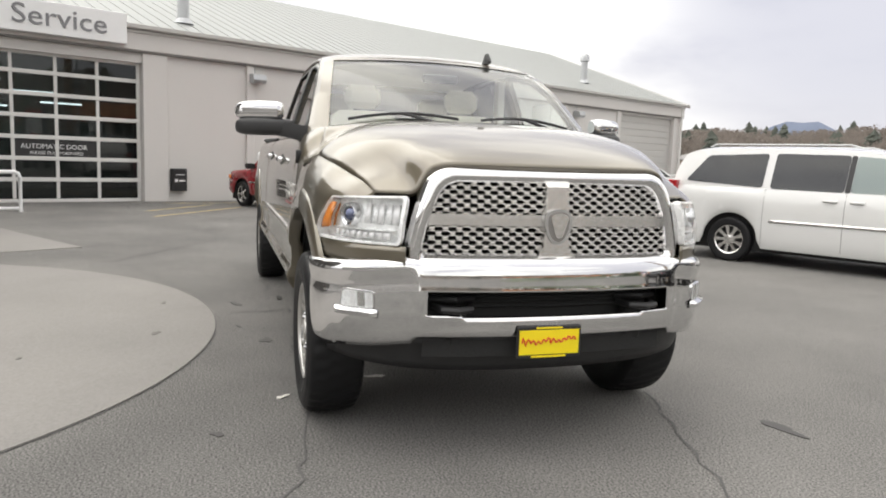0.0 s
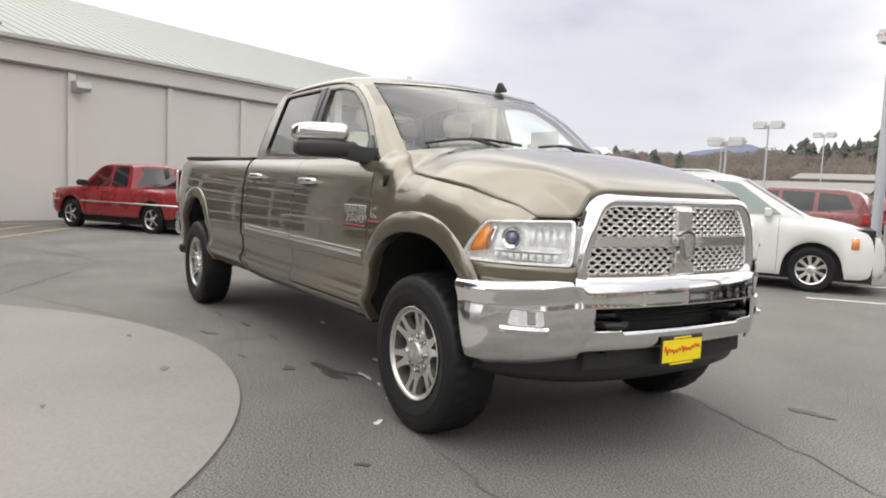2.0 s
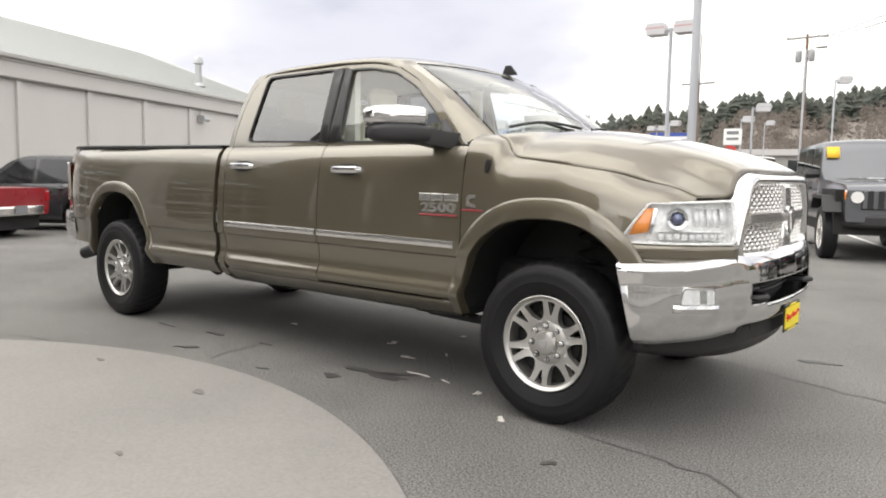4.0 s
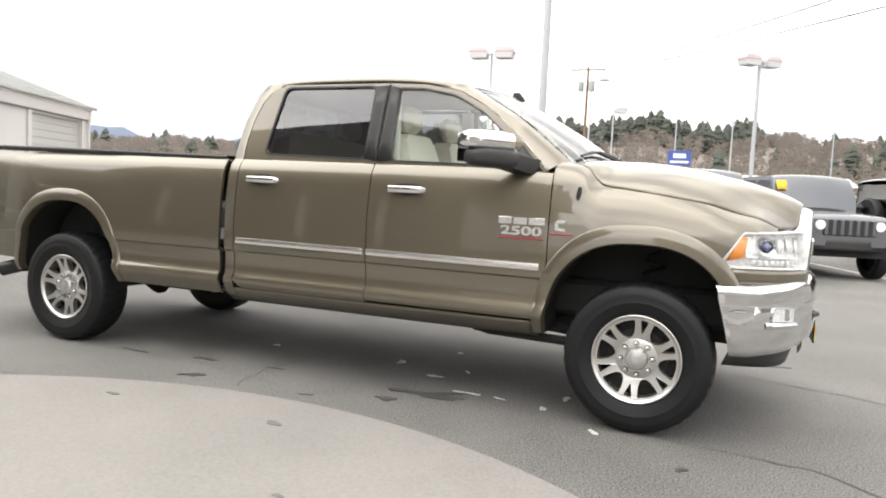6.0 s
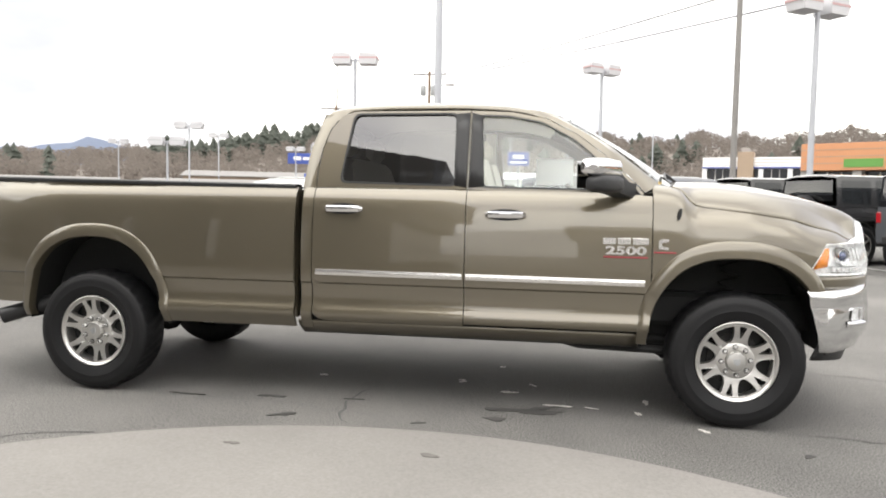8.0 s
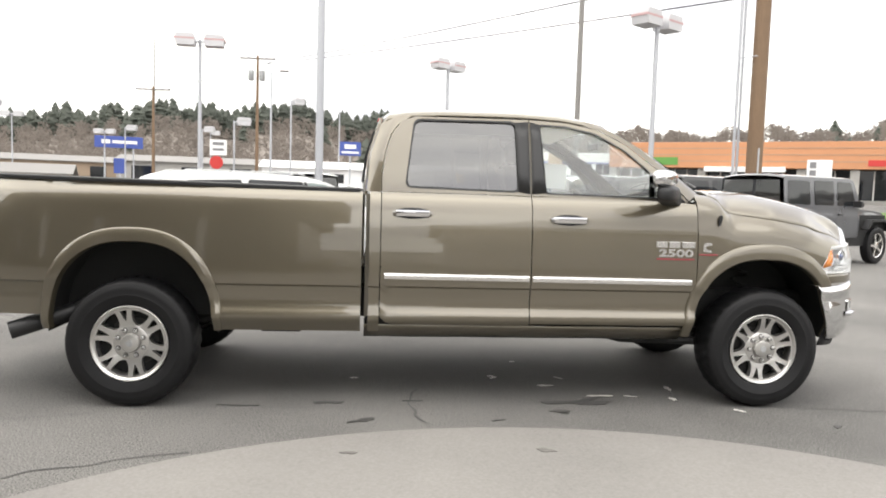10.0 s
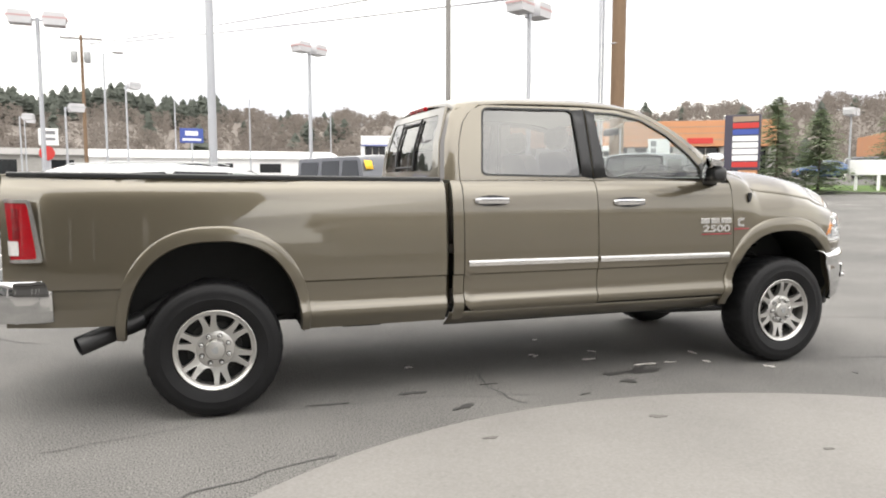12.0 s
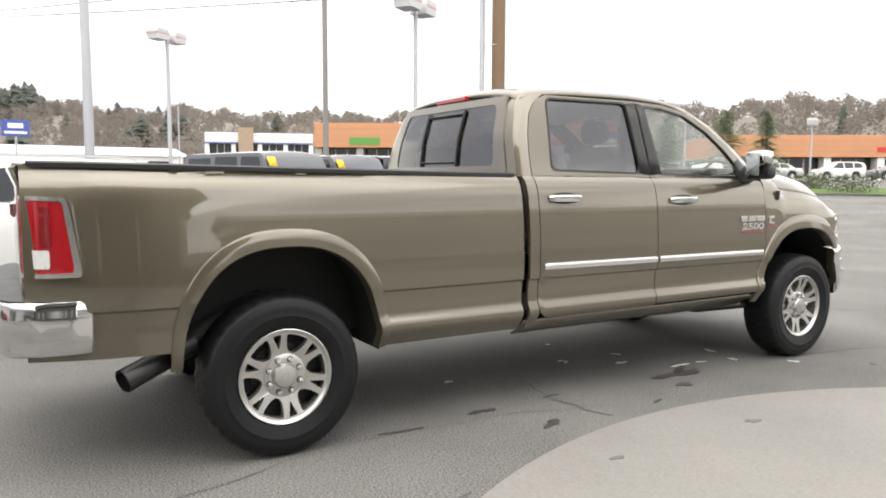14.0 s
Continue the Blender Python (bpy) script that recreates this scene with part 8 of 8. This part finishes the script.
SUV = dict(VAN, category="car", W=0.93, xf=0.90, xr=-3.75, wb=2.72, H=1.68, tyre=0.35, spokes=6,
           plan=[(-3.75, 0.88), (-3.5, 0.97), (-2.8, 1.0), (0.0, 1.0), (0.5, 0.96), (0.9, 0.72)], belt=[(-3.75, 0.95), (-3.4, 1.06), (-0.4, 1.02), (0.5, 0.95), (0.8, 0.86), (0.9, 0.74)],
           top=[(-3.76, 1.0), (-3.62, 1.45), (-3.45, 1.60), (-3.0, 1.68), (-1.4, 1.69), (-1.05, 1.62), (-0.25, 1.06)], low=[(-3.75, 0.40), (-3.3, 0.28), (0.5, 0.26), (0.9, 0.36)], cabin=(-3.74, -0.25),
           windows=[([(-0.50, 1.07), (-1.10, 1.56), (-1.55, 1.59), (-1.55, 1.06)], DARK_GLASS), ([(-1.65, 1.06), (-1.65, 1.59), (-2.45, 1.58), (-2.45, 1.07)], DARK_GLASS), ([(-2.56, 1.08), (-2.56, 1.57), (-3.2, 1.52), (-3.4, 1.16)], DARK_GLASS)],
           screens=[(-0.30, 1.06, -1.0, 1.60), (-3.74, 1.08, -3.52, 1.52)], seams=[-0.45, -1.60, -2.50], handles=[(-1.5, 0.94), (-2.4, 0.94)], mouldings=[], head=(0.50, 0.84, 0.66, 0.82, 0.30), tail=(-3.62, 0.80, 1.05, 0.2), mirror=(-0.5, 1.10), plate=0.72)
SEDAN = dict(SUV, W=0.90, H=1.46, xf=0.92, xr=-3.80, tyre=0.325, belt=[(-3.8, 0.88), (-3.5, 0.98), (-0.5, 0.96), (0.5, 0.86), (0.8, 0.78), (0.92, 0.66)],
             top=[(-3.05, 1.0), (-2.6, 1.30), (-2.2, 1.42), (-1.5, 1.46), (-1.15, 1.42), (-0.25, 0.99)], cabin=(-3.05, -0.25),
             windows=[([(-0.55, 1.0), (-1.15, 1.36), (-1.60, 1.39), (-1.60, 0.99)], DARK_GLASS), ([(-1.70, 0.99), (-1.70, 1.39), (-2.2, 1.36), (-2.65, 1.02)], DARK_GLASS)],
             screens=[(-0.32, 1.0, -1.08, 1.40), (-3.0, 1.02, -2.3, 1.38)], head=(0.52, 0.86, 0.60, 0.74, 0.30), tail=(-3.68, 0.72, 0.92, 0.22), plate=0.62)

van = car("minivan", "white minivan with dark rear glass and silver wheels", pose(-2.975, 7.923, 0, 0, 0, 29.6) @ Matrix.Scale(0.957, 4), VAN, VAN_WHITE)
for s in (-1, 1):
    part("roof_rail", Mesh().tube([(-3.6, s * 0.62, 1.735), (-3.5, s * 0.62, 1.775), (-1.6, s * 0.62, 1.785), (-1.45, s * 0.62, 1.745)], 0.011, 8), CAR_SILVER, van)
car("small_pickup", "red compact pickup parked nose to the workshop wall", pose(-16.6, -0.12, gz(-16.6, -0.12), 0, 0, 209.1), SMALL_PICKUP, CAR_RED)
car("dark_suv", "black sport utility parked beside the red pickup", pose(-17.0, 2.7, gz(-17.0, 2.7), 0, 0, 209.1), SUV, CAR_BLACK)

ROW = "jeeps in the sales row"
for (x, y, a, tall, paint, text) in ((0.09, 9.53, -69.5, 1.07, CAR_GREY, "gunmetal jeep with yellow windscreen sticker"), (2.17, 10.91, -69.5, 1.07, CAR_GREY, "gunmetal jeep with yellow windscreen sticker"),
                                     (7.03, 17.13, 25.9, 1.14, CAR_BLACK, "black hard-top jeep with rear spare wheel"), (8.26, 14.6, 25.9, 1.14, CAR_BLACK, "black hard-top jeep with rear spare wheel"),
                                     (9.5, 12.1, 25.9, 1.14, CAR_GREY, "grey hard-top jeep with rear spare wheel"), (-6.2, 21.4, 115.0, 1.06, CAR_SILVER, "silver jeep with a yellow rear plate")):
    j = car("jeep", text, pose(x, y, gz(x, y), 0, 0, a) @ Matrix.Diagonal((1.06, 1.06, tall, 1)), JEEP, paint, ROW)
    for s in (-1, 1):
        for c in (0.0, -2.95):
            part("fender_flare", Mesh().prism([(c - 0.56, 0.78), (c - 0.40, 0.98), (c + 0.40, 0.98), (c + 0.58, 0.74), (c + 0.54, 0.72), (c + 0.38, 0.93), (c - 0.38, 0.93), (c - 0.52, 0.76)], 0.70, 0.955, lambda a_, b_, h, s=s: (a_, s * h, b_)), BLACK_PLASTIC, j)
        part("round_lamp", Mesh().tube([(0.60, s * 0.52, 0.96), (0.655, s * 0.52, 0.96)], 0.085, 20), LAMP_WHITE, j)
    part("spare_tyre", Mesh().revolve([(0.20, -0.10), (0.36, -0.11), (0.39, -0.06), (0.39, 0.06), (0.36, 0.11), (0.20, 0.10), (0.18, 0.0), (0.001, 0.0)], 30, pose(-3.80, -0.05, 1.05) @ pose(0, 0, 0, 0, 0, 90)), RUBBER, j)
    if a < 0:
        part("price_sticker", Mesh().add([(-0.77, -0.72, 1.57), (-0.77, -0.53, 1.57), (-0.855, -0.53, 1.75), (-0.855, -0.72, 1.75)], [(0, 1, 2, 3)]), STICKER, j, "orange price sticker", solid=0.004)

PARK = "cars parked in the far lots"
for k, (x, y, a, sp, paint, text) in enumerate((
        (-10.15, 15.8, 200, SUV, CAR_MAROON, "maroon wagon parked in the lot"), (-6.6, 24.8, 100, SUV, CAR_BLACK, "black sport utility seen from behind"), (-9.9, 30.2, 80, SUV, CAR_RED, "red car parked in the far row"),
        (-12.5, 27.5, 95, SUV, VAN_WHITE, "white car parked in the far row"), (-19.5, 31.0, 60, SEDAN, CAR_BLUE, "blue sedan parked in the far row"), (-23.0, 27.0, 60, SEDAN, CAR_RED, "red sedan parked in the far row"),
        (-4.2, 33.0, 80, SUV, CAR_SILVER, "silver car parked in the far row"), (-15.0, 35.0, 90, SEDAN, VAN_WHITE, "white sedan parked in the far row"), (-9.0, 40.0, 90, SUV, CAR_GREY, "grey car parked in the far row"),
        (2.0, 36.0, 70, SUV, VAN_WHITE, "white car parked in the far row"), (-22.5, 14.0, 110, SEDAN, CAR_SILVER, "silver sedan near the workshop corner"), (-26.0, 18.5, 110, SEDAN, VAN_WHITE, "white sedan near the workshop corner"),
        (46.5, 36.5, -40, SUV, CAR_BLACK, "black truck in the plaza car park"), (59.5, 35.8, 150, SUV, VAN_WHITE, "white car in the plaza car park"), (51.0, 36.5, 150, SEDAN, CAR_SILVER, "silver sedan in the plaza car park"),
        (59.5, 30.5, 150, SEDAN, CAR_GREY, "grey sedan in the plaza car park"), (41.0, 40.0, 140, SEDAN, CAR_BLUE, "blue sedan in the plaza car park"))):
    car("parked_car", text, pose(x, y, gz(x, y), 0, 0, a), sp, paint, PARK)

post = thing("guard_post", "short black steel guard post on the asphalt", "post", pose(4.5, 13.3, 0))
part("post_shaft", Mesh().tube([(0, 0, 0), (0, 0, 0.95), (0, 0, 0.98)], [0.05, 0.05, 0.03], 10), BLACK_PLASTIC, post)
part("post_foot", Mesh().tube([(0, 0, 0), (0, 0, 0.03)], 0.11, 12), BLACK_PLASTIC, post)
cone = thing("traffic_cone", "small orange traffic cone on the asphalt", "traffic cone", pose(-8.6, 24.1, gz(-8.6, 24.1)))
part("cone_body", Mesh().revolve([(0.17, 0.03), (0.03, 0.68), (0.001, 0.69)], 16, pose(0, 0, 0, 90)), ORANGE, cone)
part("cone_base", Mesh().box(-0.2, 0.2, -0.2, 0.2, 0, 0.035, 0.01), ORANGE, cone)
